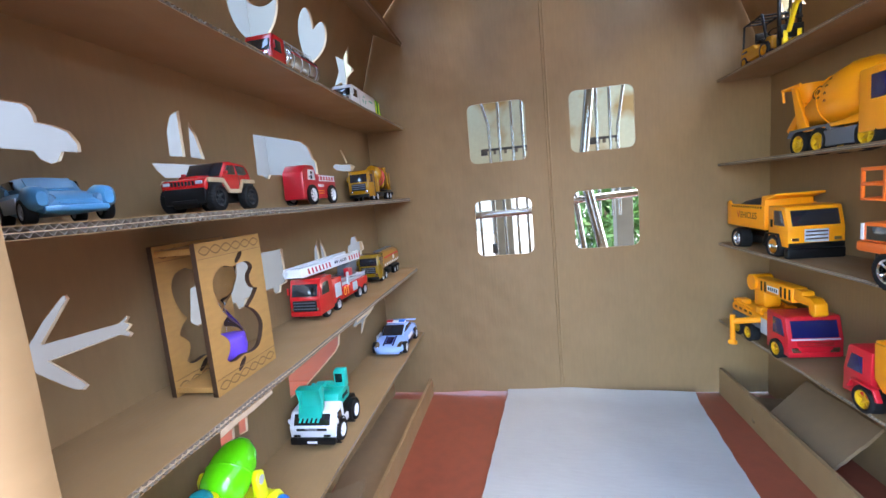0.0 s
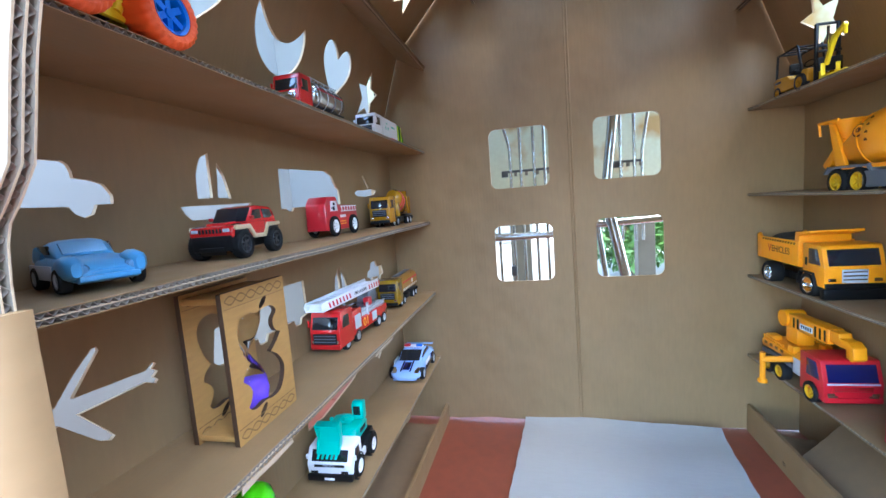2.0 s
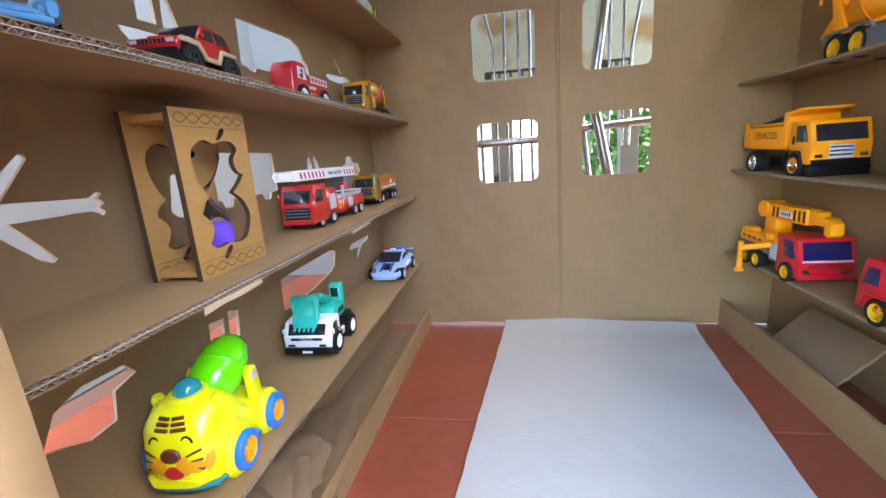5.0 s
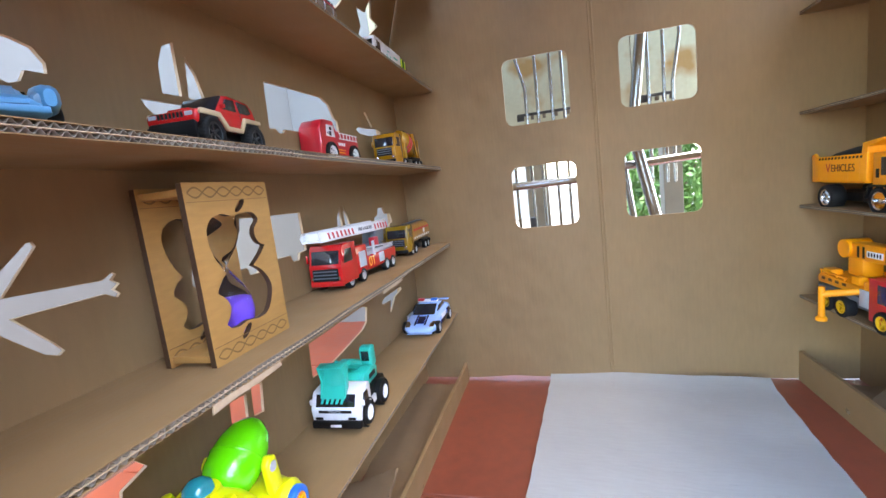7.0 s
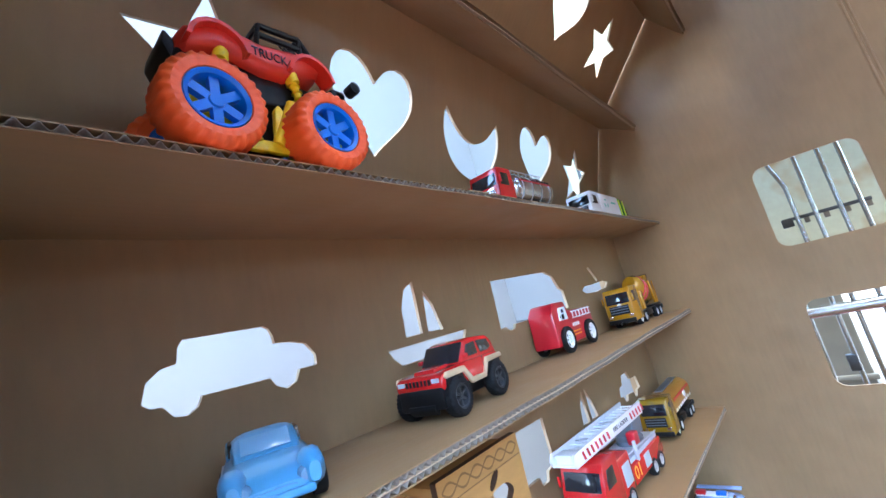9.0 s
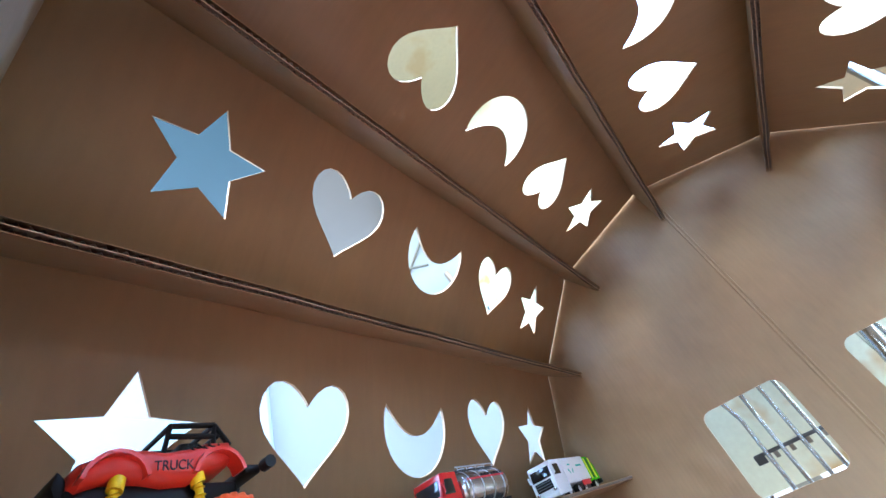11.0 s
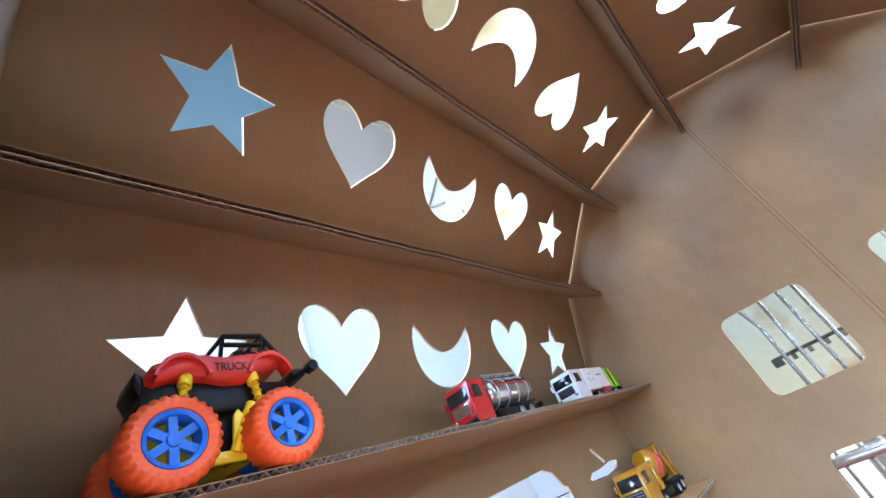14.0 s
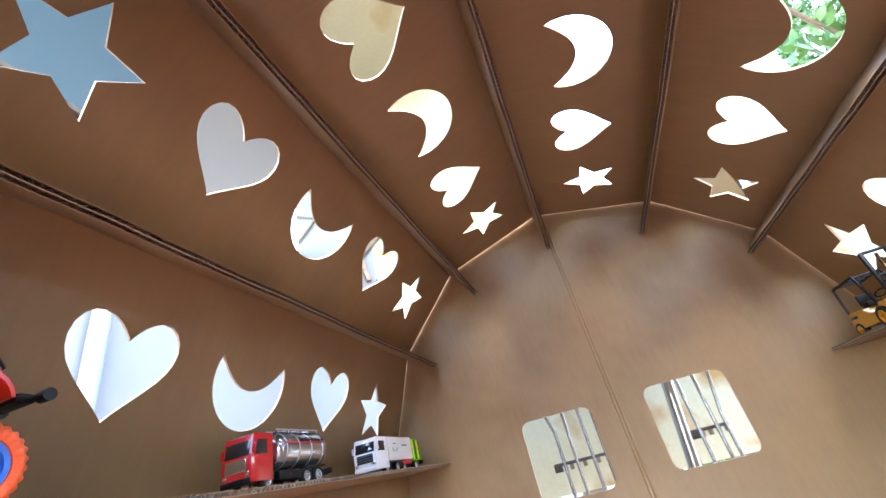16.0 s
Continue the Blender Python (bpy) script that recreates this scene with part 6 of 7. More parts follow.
def dump_truck():
    t = thing("dump_truck", "orange-yellow plastic toy dump truck loaded with black", "toy truck", 0.532, 0.950, ZE4, -91, "large toy trucks", (0.94, 0.94, 0.98))
    W = 0.092
    truck_cab(t, 0.050, 0.114, W, 0.026, 0.099, M_YELLOW, glass=M_SMOKE, lean=0.010, grille=M_LGREY, screen=(0.52, 0.90), grille_span=(0.12, 0.44), grille_w=0.42, mirrors=False, bev=0.005)
    part("front_guard", box(0.014, W * 1.02, 0.019, (0.109, 0, 0.005), 0.003), M_BLACK, t)
    part("chassis", box(0.220, W * 0.5, 0.016, (0, 0, 0.016), 0.002), M_BLACK, t)
    for ax in (-0.076, 0.066):
        axle(t, ax, W * 1.05, 0.0235, 0.026, rim=M_CHROME, spokes=0)
    bed = part("bed", prism([(-0.116, 0.058), (-0.112, 0.094), (0.034, 0.100), (0.034, 0.050), (-0.095, 0.050)], W * 0.92, bevel=0.003), M_YELLOW, t)
    for s in (-1, 1):
        part("bed_side", prism([(-0.120, 0.052), (-0.122, 0.102), (-0.112, 0.106), (-0.104, 0.098), (0.036, 0.100), (0.036, 0.054), (-0.098, 0.052)], 0.005, at=s * W * 0.475, bevel=0.001), M_YELLOW, bed)
        for i in range(13):
            part("hazard_stripe", prism([(-0.098 + 0.0098 * i, 0.0925), (-0.093 + 0.0098 * i, 0.0925), (-0.091 + 0.0098 * i, 0.0965), (-0.096 + 0.0098 * i, 0.0965)], 0.0006, at=s * (W * 0.475 + 0.0027)), M_BLACK, bed)
        lettering(bed, "EHICLES", 0.0185, M_BROWNINK, on_side(-0.026, s * (W * 0.475 + 0.0028), 0.0765, s))
        lettering(bed, "V", 0.0230, M_TOYRED, on_side(-0.026 + s * 0.0420, s * (W * 0.475 + 0.0028), 0.0765, s))
        for k in range(5):
            part("bed_rib", box(0.004, 0.003, 0.036, (-0.100 + 0.030 * k, s * (W * 0.475 + 0.0012), 0.053), 0.001), M_YELLOW, bed)
        part("skirt_step", box(0.014, 0.006, 0.018, (0.034, s * W * 0.46, 0.020), 0.001), M_BLACK, t)
        part("mudguard", prism([(0.036, 0.026), (0.046, 0.049), (0.086, 0.049), (0.096, 0.026), (0.092, 0.026), (0.084, 0.0455), (0.048, 0.0455), (0.040, 0.026)], 0.008, at=s * W * 0.50, bevel=0.001), M_BLACK, t)
        part("handle_decal", box(0.006, 0.001, 0.014, (0.062, s * (W / 2 + 0.0004), 0.060)), M_BLACK, t)
    part("load", loft([(-0.104, 0.070, 0.070, 0.098), (-0.085, 0.084, 0.070, 0.106), (-0.040, 0.086, 0.070, 0.112), (0.010, 0.084, 0.070, 0.106), (0.026, 0.074, 0.070, 0.100)], 18, 2.4), M_COAL, t, m=Matrix.Diagonal((1, 0.87, 1, 1)))
    part("canopy", prism([(0.016, 0.090), (0.020, 0.117), (0.066, 0.122), (0.066, 0.1175), (0.032, 0.110), (0.034, 0.090)], W * 0.94, bevel=0.001), M_YELLOW, t)


dump_truck()


def lift_truck():
    t = thing("lift_truck", "orange plastic toy lift truck with chunky tyres", "toy truck", 0.522, 0.562, ZE4, 90, "large toy trucks")
    W = 0.098
    for ax in (-0.058, 0.064):
        axle(t, ax, W, 0.0255, 0.026, rim=M_CHROME, spokes=6, tread=True)
    part("chassis", box(0.210, W * 0.6, 0.018, (0.004, 0, 0.026), 0.002), M_BLACK, t)
    part("fender", box(0.222, W * 0.98, 0.014, (0.004, 0, 0.046), 0.003), M_ORANGE, t)
    cab = part("cab", prism([(0.020, 0.060), (0.112, 0.060), (0.110, 0.082), (0.104, 0.086), (0.020, 0.086)], W * 0.94, bevel=0.003), M_ORANGE, t)
    for s in (-1, 1):
        part("side_window", box(0.074, 0.0012, 0.018, (0.062, s * W * 0.472, 0.063), 0.0004), M_SMOKE, cab)
        part("window_frame", box(0.005, 0.0016, 0.022, (0.106, s * W * 0.474, 0.062), 0.0004), M_WHITE, cab)
    part("deck", box(0.120, W * 0.86, 0.016, (-0.042, 0, 0.060), 0.003), M_ORANGE, t)
    part("turntable", lathe([(0.030, 0), (0.030, 0.010), (0.022, 0.016), (0, 0.016)], 24, m=Matrix.Translation((0.040, 0, 0.086))), M_ORANGE, t)
    part("mast", box(0.050, 0.044, 0.026, (0.050, 0, 0.100), 0.003), M_ORANGE, t)
    part("boom", prism([(-0.100, 0.118), (0.100, 0.124), (0.100, 0.142), (-0.100, 0.136)], 0.030, bevel=0.003), M_ORANGE, t)
    bk = part("basket", prism([(0.096, 0.112), (0.136, 0.112), (0.136, 0.116), (0.096, 0.116)], 0.060, bevel=0.001), M_ORANGE, t)
    for x in (0.098, 0.134):
        for y in (-0.028, 0, 0.028):
            part("basket_post", box(0.004, 0.004, 0.042, (x, y, 0.114), 0.0008), M_ORANGE, bk)
    for z in (0.132, 0.152):
        for y in (-0.028, 0.028):
            part("basket_rail", box(0.040, 0.004, 0.005, (0.116, y, z), 0.0008), M_ORANGE, bk)
        for x in (0.098, 0.134):
            part("basket_rail", box(0.004, 0.060, 0.005, (x, 0, z), 0.0008), M_ORANGE, bk)


lift_truck()


def crane_truck():
    t = thing("crane_truck", "red-cabbed plastic toy crane truck with yellow boom", "toy truck", 0.5275, 0.938, ZE5, -89, "large toy trucks", (0.93, 0.88, 1.0))
    W = 0.100
    cab = truck_cab(t, 0.040, 0.108, W, 0.013, 0.084, M_TOYRED, glass=M_NAVY, lean=0.010, grille=M_TOYRED, bumper=M_TOYRED, screen=(0.48, 0.90), grille_span=(0.24, 0.40), mirrors=False, bev=0.008)
    part("screen_frame", prism([(0.1092, 0.043), (0.1092, 0.046), (0.1055, 0.046), (0.1055, 0.043)], W * 0.88, bevel=0.0004), M_LGREY, cab)
    part("chassis", box(0.200, W * 0.55, 0.014, (-0.004, 0, 0.016), 0.002), M_GREY, t)
    for ax in (0.076, -0.022, -0.066):
        axle(t, ax, W * 1.12, 0.0185, 0.020, rim=M_AMBER, spokes=5)
    part("deck", box(0.132, W * 0.92, 0.010, (-0.038, 0, 0.034), 0.002), M_GREY, t)
    part("riser", box(0.016, W * 0.92, 0.044, (0.030, 0, 0.030), 0.002), M_YELLOW, t)
    plat = part("platform", prism([(-0.108, 0.046), (0.014, 0.046), (0.018, 0.052), (0.010, 0.060), (-0.100, 0.066), (-0.110, 0.058)], W * 0.88, bevel=0.003), M_YELLOW, t)
    for q in (-1, 1):
        part("deck_box", box(0.026, 0.022, 0.012, (-0.088, q * 0.028, 0.062), 0.002), M_YELLOW, plat)
        part("deck_box", box(0.020, 0.016, 0.016, (-0.012, q * 0.030, 0.058), 0.002), M_YELLOW, plat)
        part("deck_rail", rod((-0.104, q * 0.041, 0.070), (-0.030, q * 0.041, 0.067), 0.0018, 8), M_YELLOW, plat)
        for k in range(4):
            part("rail_post", rod((-0.102 + 0.023 * k, q * 0.041, 0.060), (-0.102 + 0.023 * k, q * 0.041, 0.069), 0.0016, 6), M_YELLOW, plat)
    for s in (-1, 1):
        for i in range(4):
            part("slot", box(0.010, 0.0012, 0.005, (-0.090 + 0.020 * i, s * W * 0.442, 0.054), 0.0004), M_BROWNINK, plat)
    for s in (-1, 1):
        part("locker", box(0.026, 0.0016, 0.030, (0.026, s * W * 0.462, 0.030), 0.0006), M_LGREY, t)
    R = Matrix.Translation((0.004, 0, 0.113)) @ Matrix.Rotation(radians(-1), 4, "Y") @ Matrix.Diagonal((1.13, 1.05, 1.12, 1))
    boom = part("boom", box(0.116, 0.030, 0.026, (-0.006, 0, -0.013), 0.003), M_YELLOW, t, "yellow boom with black stripes", m=R)
    part("boom_head", prism([(0.050, -0.007), (0.050, 0.011), (0.072, 0.011), (0.074, 0.004), (0.092, 0.004), (0.103, -0.003), (0.105, -0.020), (0.098, -0.025), (0.089, -0.021), (0.088, -0.009), (0.074, -0.009)], 0.022, bevel=0.001), M_YELLOW, boom)
    part("pulley", lathe([(0, -0.020), (0.015, -0.020), (0.015, 0.020), (0, 0.020)], 20, m=Matrix.Translation((-0.066, 0, 0.002)) @ Matrix.Rotation(math.pi / 2, 4, "X")), M_YELLOW, boom)
    for s in (-1, 1):
        for i in range(8):
            if i not in (2, 3, 4):
                part("stripe", box(0.0045, 0.0008, 0.018, (-0.038 + 0.0120 * i, s * 0.0152, -0.009)), M_BLACK, boom)
        part("sign", box(0.034, 0.0008, 0.010, (-0.002, s * 0.0152, -0.006)), M_WHITE, boom)
        for i in range(5):
            part("lettering_bar", box(0.003, 0.0008, 0.006, (-0.014 + 0.006 * i, s * 0.0157, -0.004)), M_BLACK, boom)
    part("boom_root", box(0.040, 0.036, 0.034, (-0.044, 0, 0.068), 0.004), M_YELLOW, t)
    arm = part("outrigger", rod((0.014, -0.036, 0.056), (-0.020, -0.088, 0.044), 0.0064, 10), M_YELLOW, t)
    part("outrigger_leg", rod((-0.020, -0.088, 0.058), (-0.020, -0.088, 0.000), 0.0056, 12), M_YELLOW, arm)
    part("outrigger_foot", lathe([(0, 0), (0.0095, 0), (0.0095, 0.005), (0.006, 0.008), (0, 0.008)], 16, m=Matrix.Translation((-0.020, -0.088, -0.004))), M_YELLOW, arm)
    for s in (-1, 1):
        part("headlight_trim", box(0.0010, 0.016, 0.005, (0.1085, s * 0.034, 0.020), 0.0003), M_CHROME, cab)


crane_truck()


def red_dumper():
    t = thing("dump_truck", "red-cabbed plastic toy dump truck with an orange bed", "toy truck", 0.533, 0.594, ZE5, 90, "large toy trucks")
    W = 0.094
    truck_cab(t, 0.066, 0.116, W, 0.018, 0.090, M_TOYRED, glass=M_NAVY, lean=0.008, bumper=M_TOYRED, screen=(0.50, 0.84), mirrors=False, bev=0.006)
    part("chassis", box(0.200, W * 0.5, 0.016, (-0.006, 0, 0.016), 0.002), M_GREY, t)
    for ax in (0.074, -0.070):
        axle(t, ax, W * 1.12, 0.0200, 0.022, rim=M_AMBER, spokes=5)
    for s in (-1, 1):
        part("side_box", box(0.070, 0.014, 0.026, (0.006, s * W * 0.42, 0.012), 0.003), M_GREY, t)
        part("mudguard", prism([(0.046, 0.028), (0.054, 0.044), (0.094, 0.044), (0.102, 0.028), (0.098, 0.028), (0.092, 0.041), (0.056, 0.041), (0.050, 0.028)], 0.008, at=s * W * 0.53, bevel=0.001), M_TOYRED, t)
    bed = part("bed", prism([(-0.118, 0.046), (-0.122, 0.094), (0.052, 0.094), (0.058, 0.108), (0.072, 0.108), (0.064, 0.060), (0.052, 0.040), (-0.100, 0.040)], W * 0.86, bevel=0.003), M_YELLOW, t)
    for s in (-1, 1):
        part("bed_side", prism([(-0.120, 0.048), (-0.124, 0.104), (0.064, 0.106), (0.062, 0.056), (0.048, 0.042), (-0.100, 0.042)], 0.006, at=s * W * 0.46, bevel=0.0015), M_YELLOW, bed)
        part("bed_rib", box(0.150, 0.003, 0.006, (-0.036, s * (W * 0.46 + 0.003), 0.076), 0.001), M_YELLOW, bed)


red_dumper()


# ---- scraps in the bottom bins ----
def scrap(label, x, y, z, sx, sy, rx, ry, rz, bend, seed, th=0.005, torn=0.006):
    bm = bmesh.new()
    bmesh.ops.create_grid(bm, x_segments=22, y_segments=22, size=0.5)
    for v in bm.verts:
        u, w = v.co.x, v.co.y
        edge = torn * noise.noise((u * 9, w * 9, seed)) * max(abs(u), abs(w)) * 2
        v.co = (u * sx + edge, w * sy + edge, bend * (u * u) * sx + 0.35 * bend * noise.noise((u * 3, w * 3, seed + 5)) * sx)
    g = bmesh.ops.extrude_face_region(bm, geom=bm.faces[:])
    for v in [q for q in g["geom"] if isinstance(q, bmesh.types.BMVert)]:
        v.co.z -= th
    bmesh.ops.recalc_face_normals(bm, faces=bm.faces)
    ob = link_mesh("cardboard_scrap", bm, M_SCRAP_SHADED, m=pose(x, y, z, rx, ry, rz), smooth="auto")
    return tagged(ob, label, "cardboard", "cardboard scraps")


scrap("crumpled brown cardboard scrap lying in the bottom bin", -0.300, 0.560, 0.030, 0.10, 0.20, 6, -16, 8, 0.12, 1.0)
scrap("crumpled brown cardboard scrap lying in the bottom bin", -0.306, 0.500, 0.052, 0.085, 0.12, -12, 24, -14, -0.3, 2.0)
scrap("torn strip of brown cardboard in the bottom bin", -0.305, 0.420, 0.045, 0.10, 0.14, 16, 6, 24, 0.3, 3.0)
scrap("flat brown cardboard piece lining the bottom bin", -0.302, 0.84, 0.006, 0.11, 0.42, 0, 0, 2, 0.05, 4.0)
scrap("square brown cardboard flap leaning in the bottom bin", 0.521, 0.826, 0.073, 0.118, 0.186, -3, -46, 0, 0.02, 5.0, torn=0.002)
scrap("folded brown cardboard piece in the bottom bin", 0.530, 0.970, 0.016, 0.090, 0.120, 4, 8, -10, 0.2, 7.0)
scrap("flat brown cardboard piece lining the bottom bin", 0.530, 0.45, 0.006, 0.10, 0.46, 0, 0, 0, 0.05, 8.0)
pen = thing("pen", "thin white pen with a red cap in the bottom bin", "pen", 0.545, 0.640, 0.012, -70)
part("barrel", rod((-0.045, 0, 0.004), (0.045, 0, 0.004), 0.0036, 12), M_WHITE, pen)
part("cap", rod((0.040, 0, 0.004), (0.064, 0, 0.004), 0.0044, 12, 0.003), M_TOYRED, pen)


# ---- the terrace round the house ----
def setting(name, bm, mat, label, category):
    return tagged(link_mesh(name, bm, mat), label, category, kind="structure")


setting("wall_terrace", box(0.12, 2.6, 1.75, (-1.01, 0.40, 0)), M_WHITEWALL, "white plastered wall beside the terrace", "wall")
setting("coping", box(0.16, 1.15, 0.02, (-1.01, 0.175, 1.75), 0.004), M_CONCRETE, "dark thin coping on the white wall", "coping")
# unseen, added: its height sets how much low sky reaches the doorway
setting("wall_south_blocker", box(3.9, 0.15, 1.0, (1.6, -2.2, 0)), M_BLOCKER, "unseen beige wall added to block low light from the south", "wall")
# unseen, added to cut the eastern sky that falls through the doorway
setting("wall_east_blocker", box(0.15, 3.2, 2.2, (2.6, -0.52, 0)), M_BLOCKER, "unseen beige wall added to block sky light from the east", "wall")
setting("wall_cream", box(0.86, 0.10, 1.87, (-0.15, 1.65, 0.58)), M_CREAM, "cream painted wall with brown water stains", "wall")
setting("wall_cream_low", box(0.34, 0.10, 0.80, (0.452, 1.65, 0.58)), M_CREAM, "low cream painted wall with brown water stains", "wall")
setting("wall_cream_pier", box(0.50, 0.10, 1.50, (0.874, 1.65, 0.58)), M_CREAM, "cream painted wall pier with brown water stains", "wall")
# invented ledge: keeps the steep sun off the cream wall below
setting("ledge", box(1.30, 0.34, 0.04, (0.47, 1.428, 1.26), 0.006), M_SLAB, "cream ledge added to shade the wall behind the windows", "ledge")
# invented facing: its darker cream stands for shade high on the wall
setting("beam", box(0.86, 0.04, 0.50, (-0.15, 1.576, 1.945), 0.004), M_SLAB, "darker cream facing added for the shade on the upper wall", "beam")
setting("wall_corner", box(0.368, 0.10, 1.87, (-0.765, 1.65, 0.58)), M_WHITEWALL, "white plastered wall closing the terrace corner", "wall")
# invented: blocks the bright yard behind the low west cut-outs
setting("wall_low_blocker", box(0.578, 0.10, 0.576, (-0.66, 1.65, 0)), M_WHITEWALL, "low white wall added to hide the sunlit yard", "wall")
setting("terrace_slab", box(1.15, 3.35, 0.12, (-0.365, 1.725, 2.45)), M_SLAB, "cream concrete slab over part of the terrace", "ceiling")
# unseen, added: takes high sky and sun off the front wall
setting("front_shade_slab", box(1.0, 1.7, 0.12, (0.712, -0.80, 2.45)), M_SLAB, "unseen cream slab added to shade the house front", "ceiling")
# invented sun block continuing the awning, white like the wall seen there
setting("sun_block_white", box(1.10, 0.96, 0.02, (-1.31, 1.41, 2.30)), M_WHITEWALL, "white board added beside the awning to block the sun", "awning")
setting("awning", box(1.10, 1.30, 0.02, (-1.31, 0.27, 2.30)), M_BLUE_SHEET, "pale blue sheet roof at the terrace edge", "awning")
setting("pane_blue", box(0.006, 0.43, 0.36, (-0.9465, 0.465, 0.80), 0.002), M_PANE, "pale teal shuttered window in the white wall", "window")
setting("drain_pipe", rod((-0.930, 0.800, 0.92), (-0.930, 0.800, 1.75), 0.021, 16), M_PIPE, "pale grey drain pipe on the white wall", "pipe")
setting("garden_wall", box(6.0, 0.2, 2.2, (-3.0, 6.0, 0)), M_WHITEWALL, "sunlit white wall across the yard", "wall")

for name_, p, q, r_, seg_, mat_, label_ in (("wall_batten", (-0.74, 1.580, 1.53), (-0.50, 1.580, 1.70), 0.022, 4, M_BARK, "brown wooden batten slanting across the corner wall"), ("wall_batten", (-0.66, 1.572, 1.72), (-0.60, 1.572, 1.46), 0.014, 4, M_BARK, "short brown wooden batten on the corner wall"),
                                            ("cable", (-0.94, 1.590, 1.80), (-0.72, 1.590, 1.99), 0.006, 8, M_POST, "thin brown cable along the corner wall"), ("cable", (-0.94, 1.590, 1.95), (-0.74, 1.590, 1.84), 0.005, 8, M_POST, "thin brown cable along the corner wall")):
    setting(name_, rod(p, q, r_, seg_), mat_, label_, "batten" if seg_ == 4 else "cable")


def steel_grille():
    t = tagged(new("steel_grille"), "stainless steel grille of thin upright bars behind the windows", "grille")
    y = 1.30
    for pts in ([(-0.042, 0.30), (-0.042, 0.73), (-0.062, 0.81), (-0.062, 1.3)], [(-0.012, 0.30), (-0.012, 1.3)], [(0.026, 0.30), (0.026, 1.3)], [(0.056, 0.30), (0.056, 1.3)], [(0.262, 0.44), (0.262, 1.3)], [(0.298, 0.44), (0.298, 1.3)], [(0.316, 0.44), (0.318, 0.69), (0.336, 0.80), (0.336, 1.3)], [(-0.110, 0.10), (-0.100, 0.60)], [(-0.085, 0.10), (-0.085, 0.60)], [(0.098, 0.10), (0.090, 0.60)]):
        bm = bmesh.new()
        for a, b in zip(pts, pts[1:]):
            rod((a[0], y, a[1]), (b[0], y, b[1]), 0.0042, 12, bm=bm)
        part("bar", bm, M_STEEL, t)
    part("tube", rod((-0.40, y - 0.02, 0.470), (0.125, y - 0.02, 0.474), 0.011, 18), M_STEEL, t)
    part("tube", rod((0.18, y - 0.02, 0.494), (0.62, y - 0.02, 0.510), 0.011, 18), M_STEEL, t)
    part("tube", rod((0.246, y - 0.05, 0.86), (0.214, y - 0.05, 0.60), 0.013, 18), M_STEEL, t)
    part("tube", rod((0.205, y - 0.05, 0.60), (0.275, y - 0.05, 0.26), 0.014, 18), M_STEEL, t)
    part("tube", rod((0.180, y - 0.01, 0.60), (0.222, y - 0.01, 0.26), 0.008, 16), M_STEEL, t)
    for x0, x1 in ((-0.068, 0.072), (0.242, 0.324)):
        part("bracket", box(x1 - x0, 0.012, 0.007, ((x0 + x1) / 2, y + 0.014, 0.660), 0.001), M_DARK, t)
        part("bracket_end", box(0.020, 0.014, 0.018, (x0 + 0.008, y + 0.014, 0.648), 0.002), M_DARK, t)
        for k in range(1, 5):
            part("bracket_tooth", box(0.009, 0.010, 0.012, (x0 + 0.008 + (x1 - x0 - 0.014) * k / 4, y + 0.014, 0.649), 0.001), M_POST, t)
    for x in (-0.048, 0.084):
        part("clamp", box(0.016, 0.02, 0.030, (x, y, 0.352), 0.002), M_DARK, t)
    part("foot", box(1.10, 0.03, 0.02, (0.10, y, 0.09), 0.002), M_STEEL, t)
    for x in (-0.43, 0.63):
        part("stanchion", rod((x, y, 0.0), (x, y, 1.3), 0.014, 16), M_STEEL, t)


steel_grille()
for x, w in ((-0.050, 0.100), (0.535, 0.078)):
    post = box(w, w, 0.62, (x, 2.2, 0), 0.004)
    box(w + 0.03, w + 0.03, 0.045, (x, 2.2, 0.06), 0.010, bm=post)
    box(w + 0.022, w + 0.022, 0.020, (x, 2.2, 0.125), 0.006, bm=post)
    setting("post", post, M_POST, "weathered beige concrete post in the yard", "post")


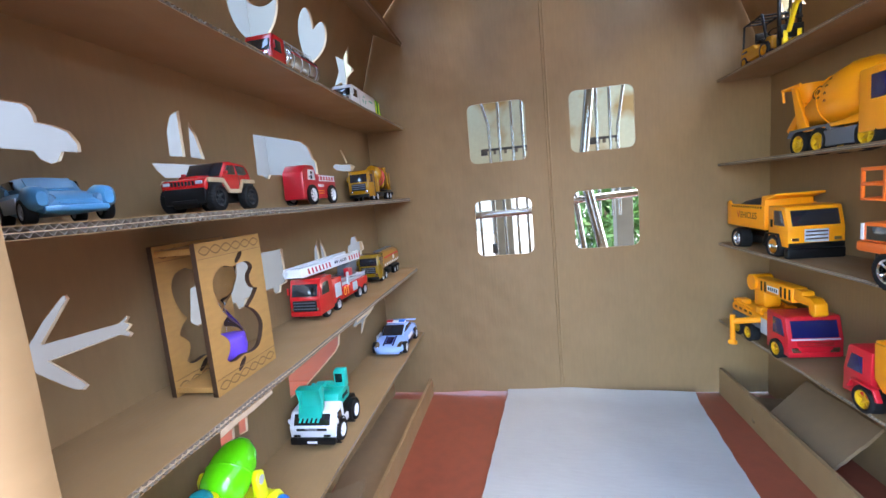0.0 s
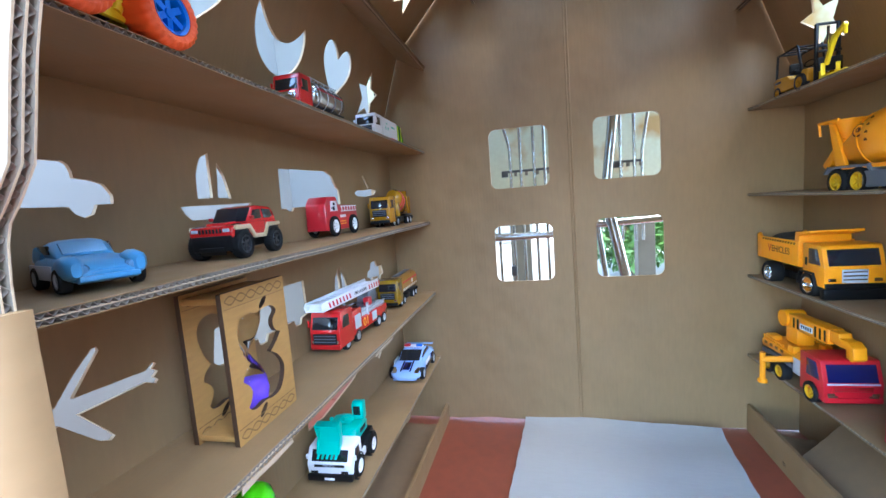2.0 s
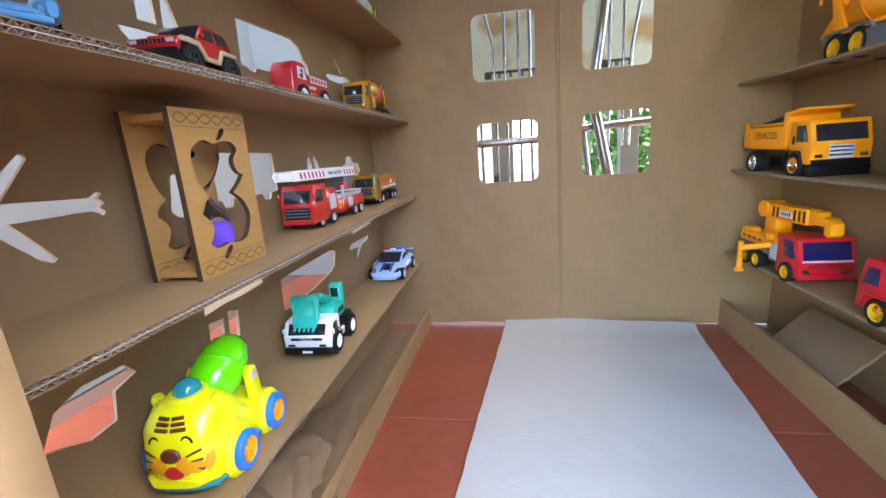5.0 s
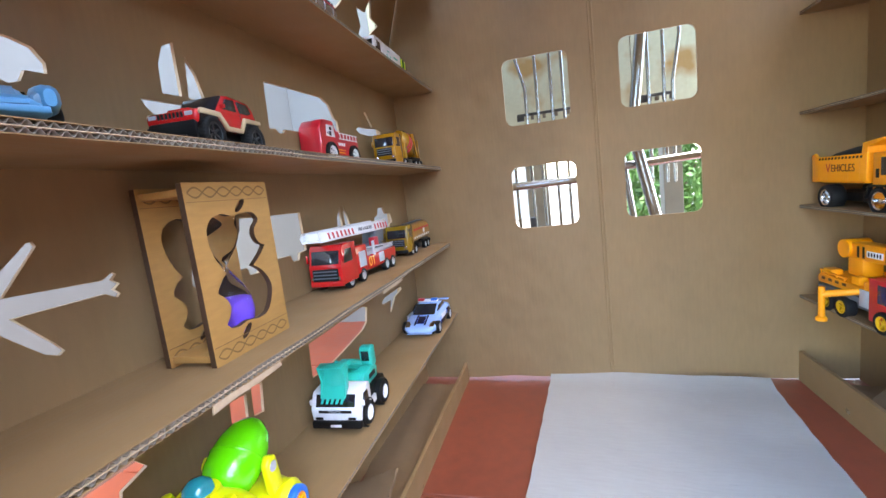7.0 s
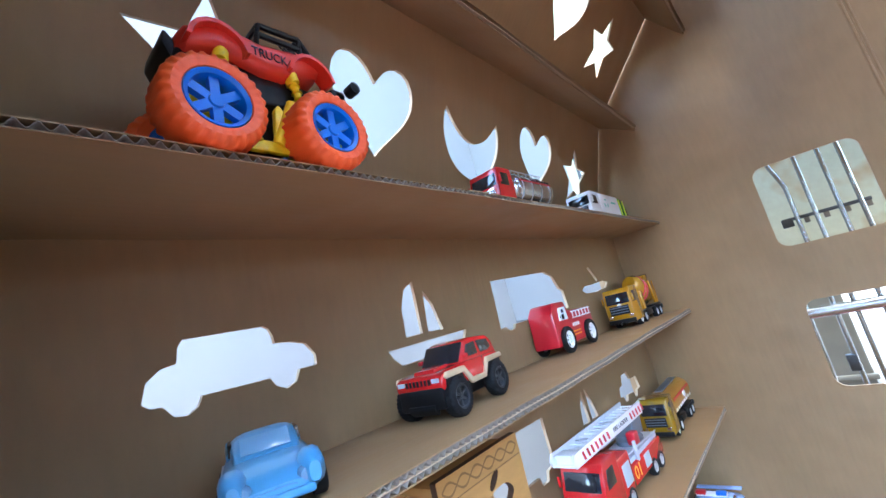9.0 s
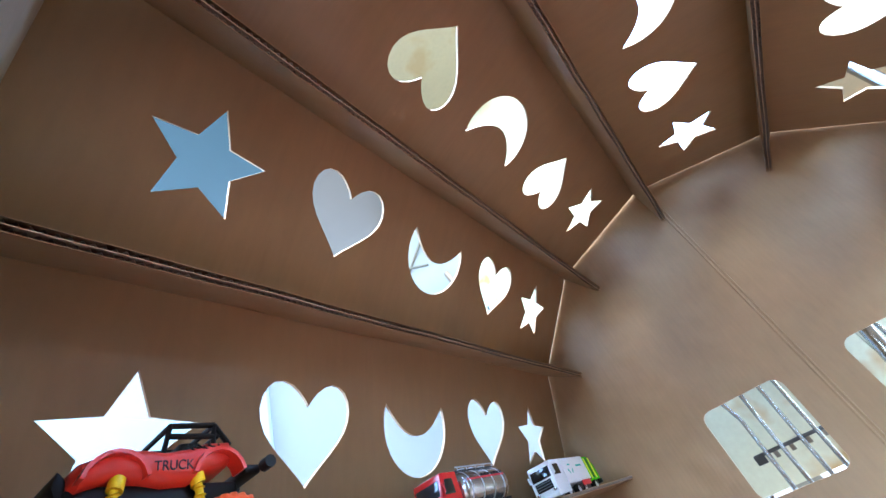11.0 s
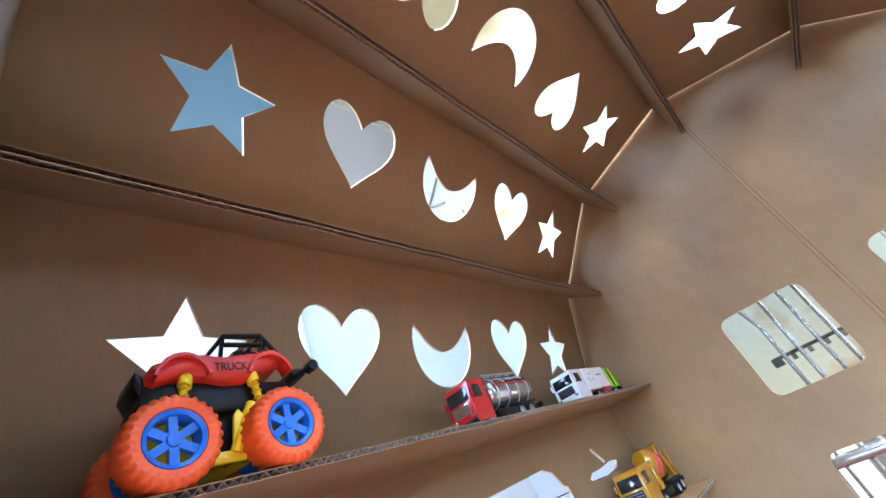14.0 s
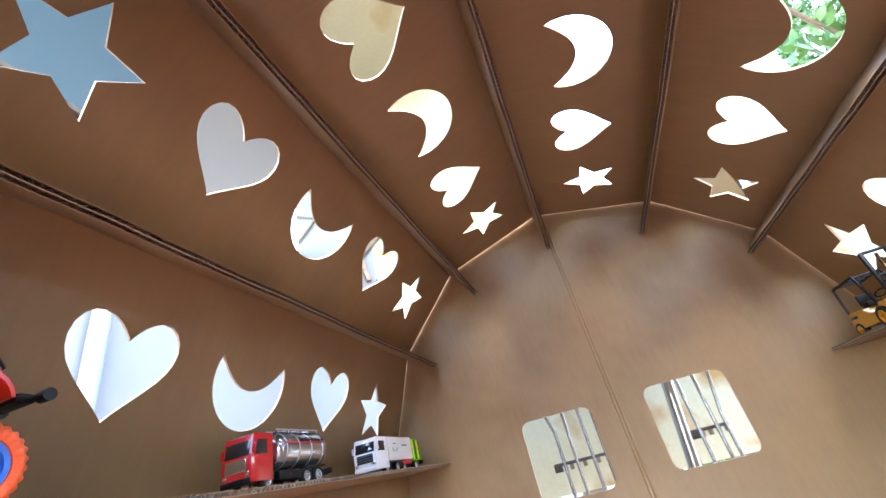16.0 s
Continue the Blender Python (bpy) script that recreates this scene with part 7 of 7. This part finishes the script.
def bush(name, label, base, trunk_h, crown, count, seed, leaf=0.05):
    """A tree: tapered trunk, limbs, and a crown of many small leaves."""
    rng = random.Random(seed)
    t = tagged(new(name), label, "tree")
    t.location = base
    bm = bmesh.new()
    rod((0, 0, 0), (0.03, 0.02, trunk_h), 0.07, 10, 0.04, bm=bm)
    cx, cy, cz, rx, ry, rz = crown
    for i in range(7):
        a = 2 * math.pi * i / 7 + rng.random()
        rod((0.02, 0.01, trunk_h * (0.6 + 0.05 * i)), (cx + rx * 0.7 * math.cos(a), cy + ry * 0.7 * math.sin(a), cz + rz * (rng.random() - 0.4)), 0.03, 7, 0.008, bm=bm)
    part("trunk", bm, M_BARK, t)
    verts, faces = [], []
    for i in range(count):
        while True:
            p = Vector((rng.uniform(-1, 1), rng.uniform(-1, 1), rng.uniform(-1, 1)))
            if 0.25 < p.length < 1 and noise.noise(p * 2.2 + Vector((seed, 0, 0))) > -0.18:
                break
        c = Vector((cx + p.x * rx, cy + p.y * ry, cz + p.z * rz))
        m = Euler((rng.uniform(0, 6.3), rng.uniform(0, 6.3), rng.uniform(0, 6.3))).to_matrix()
        l, w = leaf * rng.uniform(0.7, 1.4), leaf * rng.uniform(0.25, 0.45)
        k = len(verts)
        for q in ((-l, 0, 0), (-l * 0.2, -w, 0.1 * l), (l * 0.5, -w * 0.7, 0.05 * l), (l, 0, -0.1 * l), (l * 0.5, w * 0.7, 0.05 * l), (-l * 0.2, w, 0.1 * l)):
            verts.append(tuple(c + m @ Vector(q)))
        faces += [(k, k + 1, k + 5), (k + 1, k + 2, k + 4, k + 5), (k + 2, k + 3, k + 4)]
    me = bpy.data.meshes.new("crown")
    me.from_pydata(verts, [], faces)
    me.materials.append(M_LEAF)
    ob = new("crown", me)
    ob.parent = t
    return t


bush("garden_tree", "leafy green tree beyond the terrace", (1.95, 2.05, -0.035), 1.3, (-0.48, -0.28, 2.05, 0.44, 0.42, 0.42), 2200, 3, 0.036)
bush("shrub", "sunlit green shrub behind the posts", (1.2, 3.6, -0.035), 0.35, (0, 0, 0.75, 0.9, 0.6, 0.62), 3600, 5, 0.045)
bush("shrub", "low green shrub beside the yard post", (0.74, 3.3, -0.035), 0.16, (0, 0, 0.36, 0.36, 0.30, 0.36), 2400, 8, 0.034)

# ---- floor tiles ----
tile = box(0.4972, 0.4972, 0.006, (0, 0, -0.005), 0.0015, 1)
tile_me = bpy.data.meshes.new("tile")
tile.to_mesh(tile_me)
tile.free()
tile_me.materials.append(M_TILE)
for i in range(-2, 2):
    for j in range(-2, 3):
        ob = new("tile", tile_me)
        ob.parent = floor
        ob.location = (0.37 + 0.5 * i, 0.43 + 0.5 * j, 0.0)
